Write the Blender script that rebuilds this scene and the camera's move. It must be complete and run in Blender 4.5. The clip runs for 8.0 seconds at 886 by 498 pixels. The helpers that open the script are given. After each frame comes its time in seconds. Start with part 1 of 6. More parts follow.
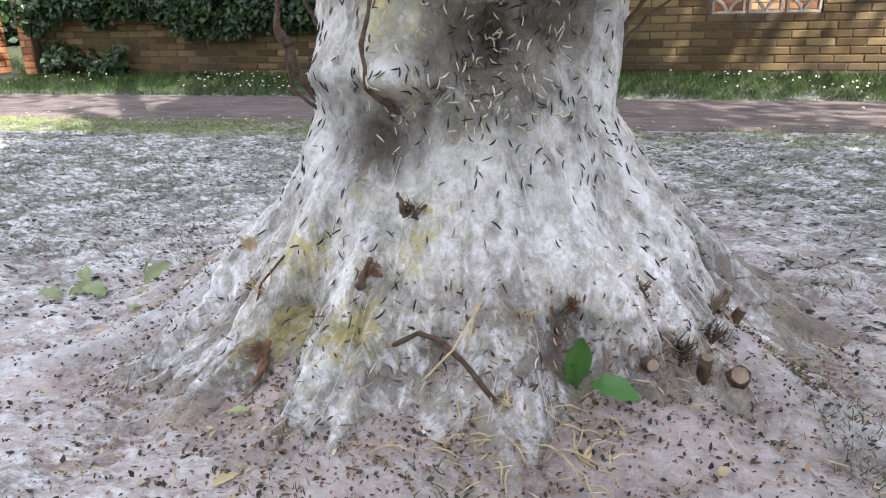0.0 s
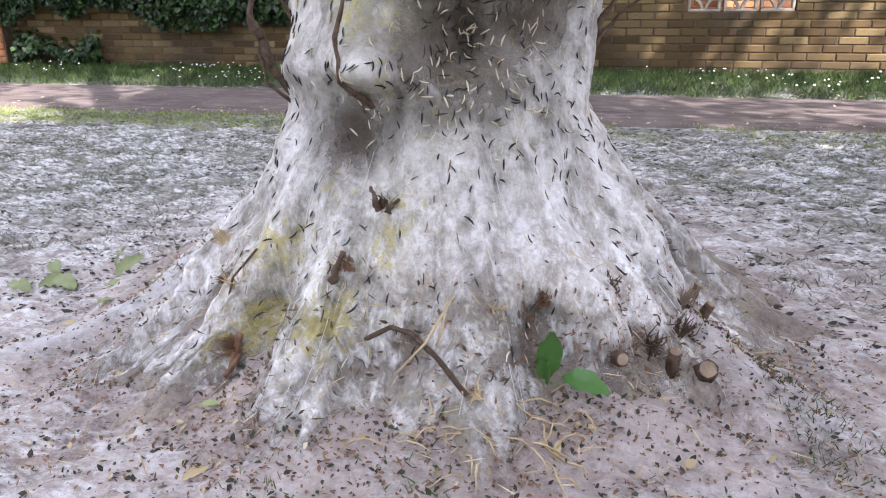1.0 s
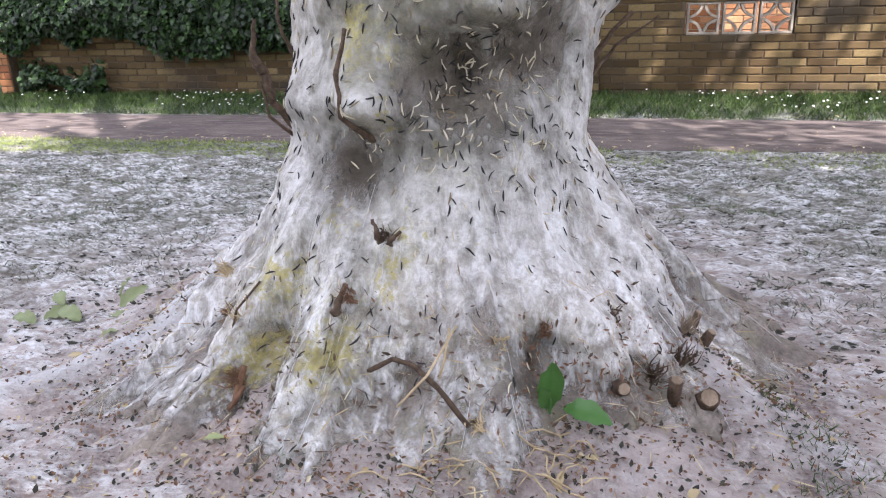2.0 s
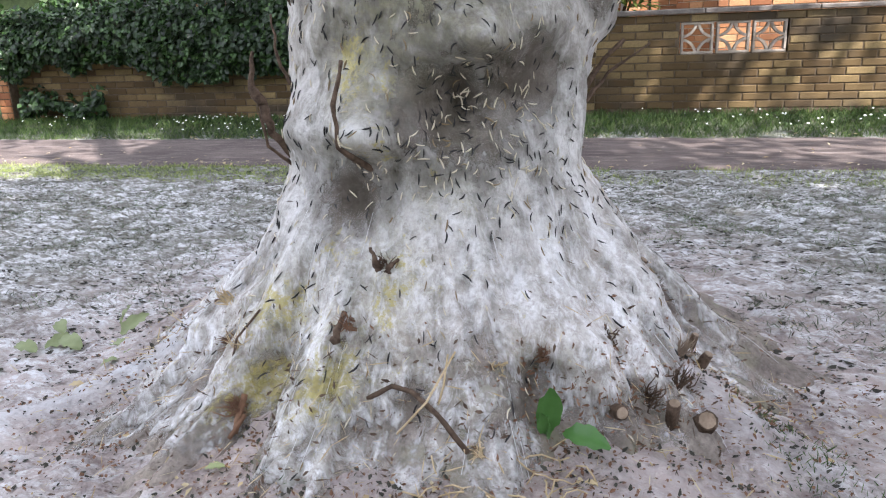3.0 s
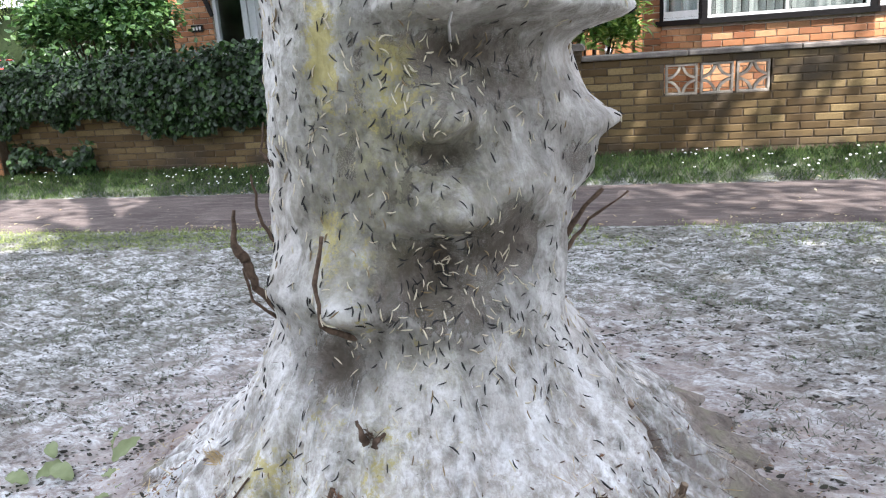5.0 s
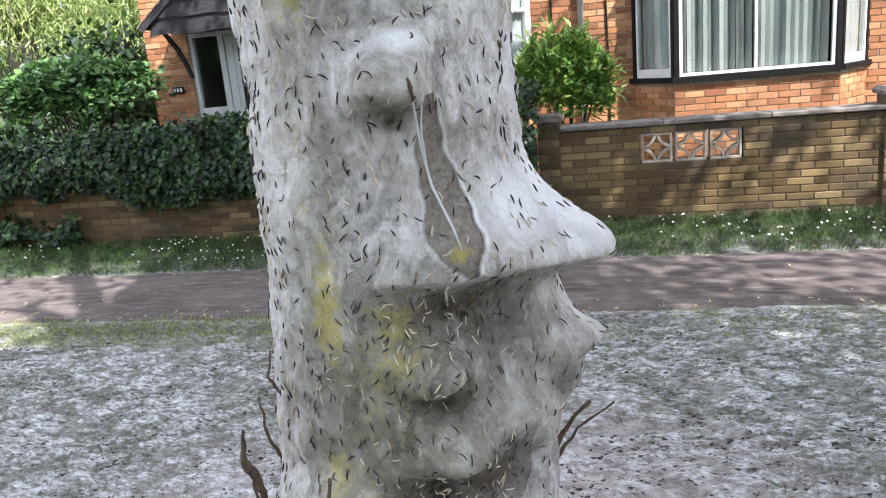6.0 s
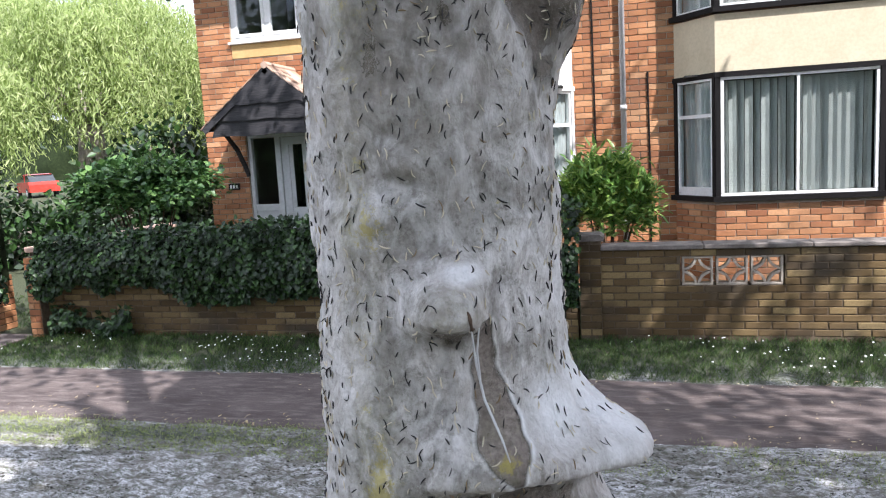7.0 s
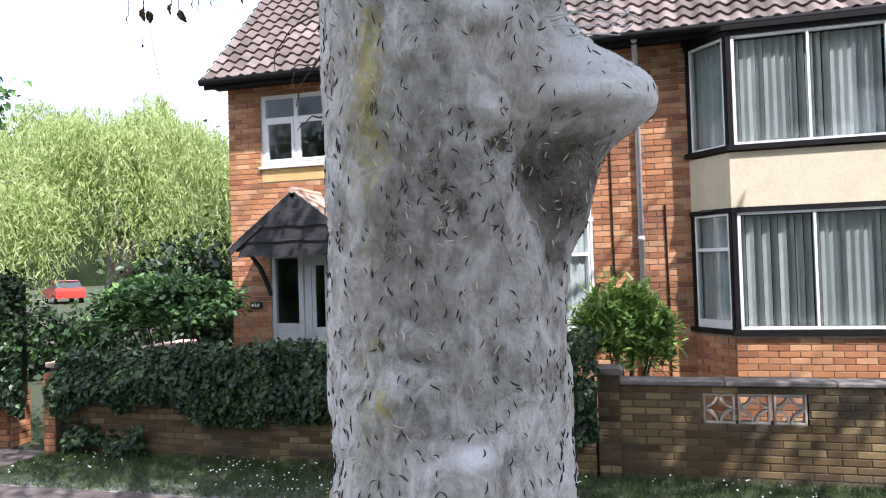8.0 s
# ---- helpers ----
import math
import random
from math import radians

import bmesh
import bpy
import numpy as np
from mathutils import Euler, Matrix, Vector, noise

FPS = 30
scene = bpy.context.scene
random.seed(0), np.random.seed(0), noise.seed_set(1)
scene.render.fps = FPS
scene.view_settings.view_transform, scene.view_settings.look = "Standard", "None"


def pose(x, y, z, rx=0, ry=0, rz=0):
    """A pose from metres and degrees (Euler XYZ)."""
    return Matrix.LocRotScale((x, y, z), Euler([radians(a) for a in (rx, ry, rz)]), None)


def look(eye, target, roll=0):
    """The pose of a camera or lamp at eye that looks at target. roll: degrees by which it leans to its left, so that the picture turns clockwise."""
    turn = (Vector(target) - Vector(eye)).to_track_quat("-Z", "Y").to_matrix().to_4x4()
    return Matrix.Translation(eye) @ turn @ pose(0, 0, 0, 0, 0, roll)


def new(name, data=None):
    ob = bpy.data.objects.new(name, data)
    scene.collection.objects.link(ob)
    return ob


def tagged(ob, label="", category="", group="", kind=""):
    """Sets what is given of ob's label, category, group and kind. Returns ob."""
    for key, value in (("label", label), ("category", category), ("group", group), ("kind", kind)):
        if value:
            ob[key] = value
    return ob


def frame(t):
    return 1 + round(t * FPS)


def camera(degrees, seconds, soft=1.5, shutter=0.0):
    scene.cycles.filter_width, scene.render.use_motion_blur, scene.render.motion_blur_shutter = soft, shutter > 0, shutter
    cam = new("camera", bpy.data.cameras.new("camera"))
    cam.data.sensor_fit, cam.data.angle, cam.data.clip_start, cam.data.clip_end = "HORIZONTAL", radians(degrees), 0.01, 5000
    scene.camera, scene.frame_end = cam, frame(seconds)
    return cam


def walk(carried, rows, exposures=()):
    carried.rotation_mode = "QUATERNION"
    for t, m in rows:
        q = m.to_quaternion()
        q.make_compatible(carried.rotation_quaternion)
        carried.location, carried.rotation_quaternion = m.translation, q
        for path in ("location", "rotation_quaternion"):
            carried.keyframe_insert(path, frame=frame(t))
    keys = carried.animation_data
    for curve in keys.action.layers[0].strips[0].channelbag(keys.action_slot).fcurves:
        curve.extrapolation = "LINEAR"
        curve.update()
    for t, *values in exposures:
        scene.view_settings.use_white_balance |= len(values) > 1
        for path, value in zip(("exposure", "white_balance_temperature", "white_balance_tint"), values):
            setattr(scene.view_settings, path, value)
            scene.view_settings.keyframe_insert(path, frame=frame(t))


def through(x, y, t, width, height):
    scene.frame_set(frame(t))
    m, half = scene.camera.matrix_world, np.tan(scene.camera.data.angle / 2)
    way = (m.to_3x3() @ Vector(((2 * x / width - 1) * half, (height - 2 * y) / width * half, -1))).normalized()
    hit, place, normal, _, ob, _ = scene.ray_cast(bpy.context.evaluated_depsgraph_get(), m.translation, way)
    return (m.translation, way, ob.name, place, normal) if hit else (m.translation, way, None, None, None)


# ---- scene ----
cam = camera(61.1, 8.0, soft=1.15)
PATH = [
    (0, (0.223, 1.224, 0.861), (-0.296, 3.04, 0.203), -1.8),
    (0.5, (0.23, 1.224, 0.858), (-0.228, 3.046, 0.173), -0.8),
    (1, (0.233, 1.223, 0.863), (-0.228, 3.049, 0.188), -0.9),
    (1.5, (0.237, 1.222, 0.873), (-0.231, 3.054, 0.222), -1.2),
    (3, (0.247, 1.208, 0.904), (-0.228, 3.065, 0.332), -2.3),
    (3.5, (0.253, 1.209, 0.91), (-0.221, 3.067, 0.342), -2.6),
    (4, (0.251, 1.221, 0.935), (-0.229, 3.082, 0.381), -3.0),
    (4.2, (0.255, 1.226, 0.961), (-0.227, 3.097, 0.444), -3.1),
    (5.3, (0.268, 1.312, 1.315), (-0.179, 3.185, 0.773), -4.8),
    (5.5, (0.268, 1.315, 1.403), (-0.166, 3.191, 0.861), -5.3),
    (6, (0.269, 1.304, 1.654), (-0.146, 3.199, 1.167), -5.3),
    (6.5, (0.268, 1.261, 1.812), (-0.131, 3.167, 1.355), -3.1),
    (7, (0.275, 1.208, 1.938), (-0.231, 3.125, 1.676), -3.2),
    (7.5, (0.301, 1.18, 2.019), (-0.251, 3.098, 1.892), -2.4),
    (8, (0.303, 1.163, 2.081), (-0.245, 3.086, 2.123), -1.8),
]
SKY_STRENGTH, SUN_STRENGTH = 0.068, 4.4
EXPOSE = [(0.0, 1.76, 6050.0, 14.0), (0.6, 1.86, 6050.0, 20.0), (1.5, 1.82, 6050.0, 20.0), (3.0, 1.76, 6000.0, 15.0), (4.2, 1.62, 5950.0, 14.0), (5.5, 1.88, 5900.0, 12.0), (6.0, 1.64, 5900.0, 12.0), (6.5, 1.54, 5900.0, 13.0), (7.0, 1.28, 5780.0, 15.0), (8.0, 1.18, 5680.0, 17.0)]
walk(cam, [(t, look(eye, target, roll)) for t, eye, target, roll in PATH], EXPOSE)

# ---- light ----
SUN_TO = Vector((0.62, -0.55, 1.05)).normalized()
world = bpy.data.worlds.new("sky")
scene.world = world
world.use_nodes = True
wn, wl = world.node_tree.nodes, world.node_tree.links
wn.clear()
sky = wn.new("ShaderNodeTexSky")
sky.sky_type = "NISHITA"
sky.sun_disc = False
sky.sun_elevation = math.asin(SUN_TO.z)
sky.sun_rotation = math.atan2(SUN_TO.x, SUN_TO.y)
sky.dust_density = 2.0
w_tc = wn.new("ShaderNodeTexCoord")
w_no = wn.new("ShaderNodeTexNoise")
w_no.inputs["Scale"].default_value = 2.2
w_no.inputs["Detail"].default_value = 6
w_ra = wn.new("ShaderNodeMapRange")
w_ra.inputs["From Min"].default_value, w_ra.inputs["From Max"].default_value = 0.30, 0.52
w_ra.inputs["To Max"].default_value = 0.95
w_mx = wn.new("ShaderNodeMix")
w_mx.data_type = "RGBA"
w_mx.inputs["B"].default_value = (12.0, 12.3, 12.7, 1)
w_bg = wn.new("ShaderNodeBackground")
w_bg.inputs["Strength"].default_value = SKY_STRENGTH
w_out = wn.new("ShaderNodeOutputWorld")
wl.new(w_tc.outputs["Generated"], w_no.inputs["Vector"])
wl.new(w_no.outputs["Fac"], w_ra.inputs["Value"])
wl.new(w_ra.outputs["Result"], w_mx.inputs["Factor"])
wl.new(sky.outputs["Color"], w_mx.inputs["A"])
wl.new(w_mx.outputs["Result"], w_bg.inputs["Color"])
wl.new(w_bg.outputs["Background"], w_out.inputs["Surface"])
sun = new("sun", bpy.data.lights.new("sun", "SUN"))
sun.data.energy = SUN_STRENGTH
sun.data.angle = radians(0.6)
sun.data.color = (1.0, 0.93, 0.82)
sun.matrix_world = look((0, 0, 12), Vector((0, 0, 12)) - SUN_TO)


# ---- materials ----
class Mat:
    """A node material with short calls for the usual nodes."""

    def __init__(self, name, rough=0.8, spec=0.3, metal=0.0):
        self.m = bpy.data.materials.new(name)
        self.m.use_nodes = True
        self.n, self.l = self.m.node_tree.nodes, self.m.node_tree.links
        self.b = self.n["Principled BSDF"]
        self.b.inputs["Roughness"].default_value = rough
        self.b.inputs["Specular IOR Level"].default_value = spec
        self.b.inputs["Metallic"].default_value = metal
        self.tc = self.n.new("ShaderNodeTexCoord")
        self.geo = None

    def put(self, a, b):
        self.l.new(a, b)

    def coords(self, scale=(1, 1, 1), kind="Object"):
        mp = self.n.new("ShaderNodeMapping")
        mp.inputs["Scale"].default_value = scale
        self.put(self.tc.outputs[kind], mp.inputs["Vector"])
        return mp.outputs["Vector"]

    def noise(self, scale, detail=4, rough=0.55, stretch=(1, 1, 1), distort=0.0):
        t = self.n.new("ShaderNodeTexNoise")
        t.inputs["Scale"].default_value = scale
        t.inputs["Detail"].default_value = detail
        t.inputs["Roughness"].default_value = rough
        t.inputs["Distortion"].default_value = distort
        self.put(self.coords(stretch), t.inputs["Vector"])
        return t.outputs["Fac"]

    def voronoi(self, scale, stretch=(1, 1, 1)):
        t = self.n.new("ShaderNodeTexVoronoi")
        t.inputs["Scale"].default_value = scale
        self.put(self.coords(stretch), t.inputs["Vector"])
        return t.outputs["Distance"]

    def ramp(self, fac, lo, hi, a=0.0, b=1.0):
        r = self.n.new("ShaderNodeMapRange")
        r.inputs["From Min"].default_value, r.inputs["From Max"].default_value = lo, hi
        r.inputs["To Min"].default_value, r.inputs["To Max"].default_value = a, b
        self.put(fac, r.inputs["Value"])
        return r.outputs["Result"]

    def mix(self, fac, a, b):
        x = self.n.new("ShaderNodeMix")
        x.data_type = "RGBA"
        for v, key in ((fac, "Factor"), (a, "A"), (b, "B")):
            if isinstance(v, (int, float)):
                x.inputs[key].default_value = v
            elif isinstance(v, tuple):
                x.inputs[key].default_value = (*v, 1)
            else:
                self.put(v, x.inputs[key])
        return x.outputs["Result"]

    def math(self, op, a, b):
        x = self.n.new("ShaderNodeMath")
        x.operation = op
        for i, v in enumerate((a, b)):
            if isinstance(v, (int, float)):
                x.inputs[i].default_value = v
            else:
                self.put(v, x.inputs[i])
        return x.outputs[0]

    def island(self):
        g = self.n.new("ShaderNodeNewGeometry")
        return g.outputs["Random Per Island"]

    def each(self):
        g = self.n.new("ShaderNodeObjectInfo")
        return g.outputs["Random"]

    def attr(self, name):
        g = self.n.new("ShaderNodeAttribute")
        g.attribute_name = name
        return g.outputs["Fac"]

    def colour(self, c):
        if isinstance(c, tuple):
            self.b.inputs["Base Color"].default_value = (*c, 1)
        else:
            self.put(c, self.b.inputs["Base Color"])
        return self

    def bump(self, height, strength=0.5, dist=0.01):
        x = self.n.new("ShaderNodeBump")
        x.inputs["Strength"].default_value = strength
        x.inputs["Distance"].default_value = dist
        self.put(height, x.inputs["Height"])
        self.put(x.outputs["Normal"], self.b.inputs["Normal"])
        return self


def m_bark():
    m = Mat("bark", 0.9, 0.2)
    big, fine = m.noise(5, 5), m.noise(70, 6, 0.65)
    c = m.mix(m.ramp(big, 0.35, 0.65), (0.20, 0.168, 0.150), (0.39, 0.34, 0.30))
    c = m.mix(m.ramp(fine, 0.35, 0.7, 0, 0.65), c, (0.06, 0.05, 0.042))
    grey = m.ramp(m.noise(9, 4), 0.5, 0.66, 0, 0.7)
    c = m.mix(grey, c, (0.24, 0.23, 0.16))
    li = m.ramp(m.math("ADD", m.attr("lichen"), m.math("MULTIPLY", m.math("SUBTRACT", m.noise(26, 7, 0.78), 0.5), 3.2)), 0.6, 1.05, 0, 0.92)
    c = m.mix(li, c, (0.42, 0.36, 0.12))
    # bark darkened by stains and by shade painted into the hollows
    dark_mask = m.math("MULTIPLY", m.attr("stain_shade"), m.ramp(m.noise(18, 6, 0.7), 0.36, 0.56, 0.55, 1.0))
    c = m.mix(dark_mask, c, (0.085, 0.072, 0.058))
    m.colour(c).bump(m.math("ADD", fine, m.noise(22, 4)), 0.8, 0.012)
    return m.m


def m_silk():
    """A tight sheet of silk over bark: pale grey, thin in places."""
    m = Mat("silk_sheet", 0.62, 0.35)
    streak = m.noise(10, 5, 0.58, (1.7, 1.7, 0.95), 0.9)
    blot = m.noise(3.4, 5, 0.6)
    fine = m.noise(150, 3, 0.6, (1, 1, 0.5))
    c = m.mix(m.ramp(blot, 0.38, 0.62), (0.39, 0.372, 0.345), (0.60, 0.585, 0.57))
    c = m.mix(m.ramp(m.noise(16, 6, 0.7), 0.46, 0.66, 0, 0.62), c, (0.19, 0.17, 0.145))
    c = m.mix(m.ramp(m.noise(58, 6, 0.78), 0.50, 0.62, 0, 0.6), c, (0.15, 0.135, 0.115))
    c = m.mix(m.ramp(m.noise(2.3, 4, 0.6), 0.46, 0.64, 0, 0.55), c, (0.46, 0.41, 0.37))
    c = m.mix(m.ramp(streak, 0.48, 0.70, 0, 0.62), c, (0.78, 0.765, 0.77))
    # thick silk turns white, which also paints light on boss tops and right flank
    c = m.mix(m.ramp(m.attr("cover"), 0.88, 1.4, 0, 0.9), c, (0.84, 0.84, 0.855))
    c = m.mix(m.ramp(fine, 0.45, 0.75, 0, 0.22), c, (0.26, 0.25, 0.24))
    li = m.ramp(m.math("ADD", m.attr("lichen"), m.math("MULTIPLY", m.math("SUBTRACT", m.noise(34, 9, 0.82), 0.5), 5.0)), 0.62, 1.0, 0, 0.9)
    # the same stains and painted shade, on the silk
    dark_mask = m.math("MULTIPLY", m.attr("stain_shade"), m.ramp(m.noise(18, 6, 0.7), 0.36, 0.56, 0.40, 1.0))
    c = m.mix(dark_mask, c, (0.125, 0.109, 0.088))
    olive = m.math("MULTIPLY", m.attr("olive"), m.ramp(m.noise(40, 6, 0.75), 0.40, 0.60, 0.1, 0.8))
    c = m.mix(olive, c, (0.33, 0.315, 0.17))
    # grit and bright shreds over the foot
    grit = m.math("MULTIPLY", m.attr("low"), m.ramp(m.noise(44, 8, 0.8), 0.48, 0.59, 0, 0.72))
    c = m.mix(grit, c, (0.24, 0.19, 0.165))
    shred = m.math("MULTIPLY", m.attr("low"), m.ramp(m.noise(26, 8, 0.72, (1.8, 1.8, 0.42), 0.5), 0.47, 0.64, 0, 0.85))
    c = m.mix(shred, c, (0.87, 0.87, 0.90))
    c = m.mix(li, c, (0.44, 0.38, 0.15))
    m.colour(c).bump(m.math("ADD", m.math("ADD", streak, m.noise(13, 4, 0.55)), m.math("MULTIPLY", fine, 0.25)), 0.7, 0.02)
    thick = m.math("ADD", m.ramp(m.noise(7, 6, 0.66, (1.5, 1.5, 0.9)), 0.30, 0.55, -0.16, 0.30), m.attr("cover"))
    thick = m.math("ADD", thick, m.ramp(streak, 0.4, 0.65, -0.05, 0.2))
    x = m.math("MINIMUM", m.math("MAXIMUM", thick, 0.0), 1.0)
    x = m.math("MULTIPLY", x, m.math("SUBTRACT", 1.0, m.attr("slit")))
    m.put(x, m.b.inputs["Alpha"])
    return m.m


def m_strand():
    m = Mat("silk_strand", 0.55, 0.4)
    return m.colour(m.mix(m.noise(30), (0.5, 0.5, 0.52), (0.72, 0.72, 0.74))).m


def m_ground():
    """Lawn and bare soil under a film of silk; worn attributes drive where each shows."""
    m = Mat("lawn", 0.92, 0.2)
    big, mid, fine = m.noise(0.9, 4), m.noise(6, 5, 0.6), m.noise(60, 5, 0.7)
    soil = m.mix(m.ramp(mid, 0.35, 0.65), (0.19, 0.145, 0.135), (0.50, 0.42, 0.40))
    soil = m.mix(m.ramp(fine, 0.45, 0.75, 0, 0.8), soil, (0.50, 0.43, 0.40))
    turf = m.mix(m.ramp(fine, 0.3, 0.7), (0.035, 0.040, 0.026), (0.10, 0.112, 0.062))
    c = m.mix(m.attr("grass"), soil, turf)
    web = m.noise(15, 7, 0.7, (0.8, 1.9, 1), 0.4)
    silk = m.mix(m.ramp(fine, 0.3, 0.75), (0.62, 0.62, 0.64), (0.88, 0.88, 0.91))
    k = m.math("MULTIPLY", m.attr("silk"), m.ramp(m.math("ADD", web, m.math("MULTIPLY", m.math("SUBTRACT", big, 0.5), 0.16)), 0.40, 0.58, 0.10, 1.0))
    k = m.math("MULTIPLY", k, m.ramp(m.attr("hump"), -0.45, 0.15, 0.42, 1.0))
    specks = m.ramp(m.noise(42, 6, 0.72, (0.75, 1.7, 1)), 0.49, 0.56, 1.0, 0.30)
    k = m.math("MULTIPLY", k, specks)
    c = m.mix(k, c, silk)
    sheet = m.math("MULTIPLY", m.attr("sheet"), m.ramp(m.noise(9, 6, 0.7, (0.5, 2.4, 1)), 0.34, 0.52, 0.3, 1.0))
    c = m.mix(sheet, c, (0.66, 0.66, 0.69))
    m.colour(c).bump(m.math("ADD", fine, m.math("MULTIPLY", web, 1.5)), 0.8, 0.02)
    return m.m


def m_path():
    m = Mat("worn_tarmac", 0.9, 0.25)
    big, mid, fine = m.noise(1.6, 5, 0.6, (0.7, 1.6, 1)), m.noise(7, 6, 0.7, (0.6, 2.2, 1)), m.noise(140, 4, 0.7)
    c = m.mix(m.ramp(big, 0.35, 0.65), (0.085, 0.066, 0.062), (0.155, 0.124, 0.114))
    c = m.mix(m.ramp(mid, 0.48, 0.66, 0, 0.7), c, (0.25, 0.21, 0.195))
    c = m.mix(m.ramp(fine, 0.42, 0.7, 0, 0.65), c, (0.06, 0.05, 0.05))
    return m.colour(c).bump(m.math("ADD", fine, mid), 0.6, 0.01).m


def m_brick(name, dark, mid, light, blotch, per_island):
    m = Mat(name, 0.88, 0.25)
    r = m.island() if per_island else m.each()
    c = m.mix(m.ramp(r, 0.0, 0.55), dark, mid)
    c = m.mix(m.ramp(r, 0.55, 1.0), c, light)
    fine = m.noise(60, 5, 0.7)
    c = m.mix(m.ramp(fine, 0.4, 0.75, 0, 0.5), c, tuple(v * 0.55 for v in mid))
    # dark blotches: dirt, and mottled shade painted into the garden wall
    world_noise = m.n.new("ShaderNodeTexNoise")
    world_noise.inputs["Scale"].default_value = 2.1
    world_noise.inputs["Detail"].default_value = 5
    g = m.n.new("ShaderNodeNewGeometry")
    m.put(g.outputs["Position"], world_noise.inputs["Vector"])
    c = m.mix(m.ramp(world_noise.outputs["Fac"], 0.45, 0.68, 0, blotch), c, (0.055, 0.046, 0.036))
    return m.colour(c).bump(fine, 0.5, 0.006).m


def m_plain(name, a, b, rough=0.7, spec=0.3, scale=14, bumpy=0.2, detail=5, stretch=(1, 1, 1), metal=0.0):
    """Two tones mottled at two scales, with a slight relief."""
    m = Mat(name, rough, spec, metal)
    n1, n2 = m.noise(scale, detail, 0.6, stretch), m.noise(scale * 7, 3, 0.6, stretch)
    c = m.mix(m.ramp(n1, 0.32, 0.68), a, b)
    c = m.mix(m.ramp(n2, 0.4, 0.8, 0, 0.35), c, tuple(v * 0.6 for v in a))
    return m.colour(c).bump(m.math("ADD", n1, n2), bumpy, 0.006).m


def m_leaf(name, dark, mid, light, gloss=0.45, through=0.25):
    m = Mat(name, gloss, 0.5)
    r = m.island()
    c = m.mix(m.ramp(r, 0.0, 0.5), dark, mid)
    c = m.mix(m.ramp(r, 0.5, 1.0), c, light)
    c = m.mix(m.ramp(m.noise(40, 3), 0.35, 0.75, 0, 0.4), c, dark)
    m.colour(c)
    t = m.n.new("ShaderNodeBsdfTranslucent")
    m.put(c, t.inputs["Color"])
    s = m.n.new("ShaderNodeMixShader")
    s.inputs["Fac"].default_value = through
    m.put(m.b.outputs["BSDF"], s.inputs[1])
    m.put(t.outputs["BSDF"], s.inputs[2])
    m.put(s.outputs["Shader"], m.n["Material Output"].inputs["Surface"])
    return m.m


def m_glass(name, tint):
    """Thin window glass: clear, with the gloss of its angle."""
    m = Mat(name, 0.02)
    t = m.n.new("ShaderNodeBsdfTransparent")
    t.inputs["Color"].default_value = (*tint, 1)
    g = m.n.new("ShaderNodeBsdfGlossy")
    g.inputs["Roughness"].default_value = 0.015
    fr = m.n.new("ShaderNodeLayerWeight")
    fr.inputs["Blend"].default_value = 0.5
    s = m.n.new("ShaderNodeMixShader")
    m.put(m.math("ADD", m.math("MULTIPLY", m.math("POWER", fr.outputs["Facing"], 3.0), 0.5), 0.045), s.inputs["Fac"])
    m.put(t.outputs["BSDF"], s.inputs[1])
    m.put(g.outputs["BSDF"], s.inputs[2])
    m.put(s.outputs["Shader"], m.n["Material Output"].inputs["Surface"])
    return m.m


BARK, SILK, STRAND, LAWN, PATHM = m_bark(), m_silk(), m_strand(), m_ground(), m_path()
WALL_BRICK = m_brick("buff_brick", (0.085, 0.054, 0.025), (0.165, 0.112, 0.052), (0.30, 0.220, 0.105), 0.85, False)
HOUSE_BRICK = m_brick("red_brick", (0.27, 0.11, 0.055), (0.46, 0.21, 0.095), (0.60, 0.34, 0.18), 0.4, True)
MORTAR = m_plain("mortar", (0.10, 0.075, 0.052), (0.18, 0.14, 0.10), 0.95, 0.1, 20, 0.5)
HOUSE_MORTAR = m_plain("house_mortar", (0.42, 0.36, 0.29), (0.54, 0.47, 0.39), 0.95, 0.1, 20, 0.4)
CONCRETE = m_plain("coping_concrete", (0.12, 0.105, 0.095), (0.27, 0.24, 0.215), 0.9, 0.2, 9, 0.5)
BLOCKM = m_plain("screen_block", (0.28, 0.24, 0.20), (0.46, 0.41, 0.35), 0.9, 0.2, 12, 0.4)
PINK_STONE = m_plain("pink_coping", (0.50, 0.33, 0.26), (0.62, 0.46, 0.38), 0.9, 0.2, 8, 0.3)
WHITE = m_plain("white_frame_paint", (0.74, 0.74, 0.73), (0.82, 0.82, 0.82), 0.4, 0.5, 5, 0.05)
BLACK = m_plain("black_timber_paint", (0.006, 0.0055, 0.006), (0.014, 0.012, 0.012), 0.6, 0.15, 18, 0.3, 5, (1, 1, 4))
CREAM = m_plain("cream_render", (0.56, 0.48, 0.34), (0.64, 0.56, 0.41), 0.85, 0.2, 4, 0.15)
TANBAND = m_plain("tan_render_band", (0.48, 0.32, 0.13), (0.60, 0.42, 0.19), 0.85, 0.2, 5, 0.2)
PVC = m_plain("white_door_plastic", (0.68, 0.69, 0.70), (0.78, 0.79, 0.80), 0.35, 0.5, 3, 0.03)
BLIND = m_plain("blind_fabric", (0.58, 0.58, 0.55), (0.70, 0.70, 0.67), 0.9, 0.1, 6, 0.05)
# near-black room surfaces: the dimness indoors is put into their colour
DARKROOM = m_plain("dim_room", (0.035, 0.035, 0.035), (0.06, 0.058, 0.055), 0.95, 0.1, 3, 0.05)
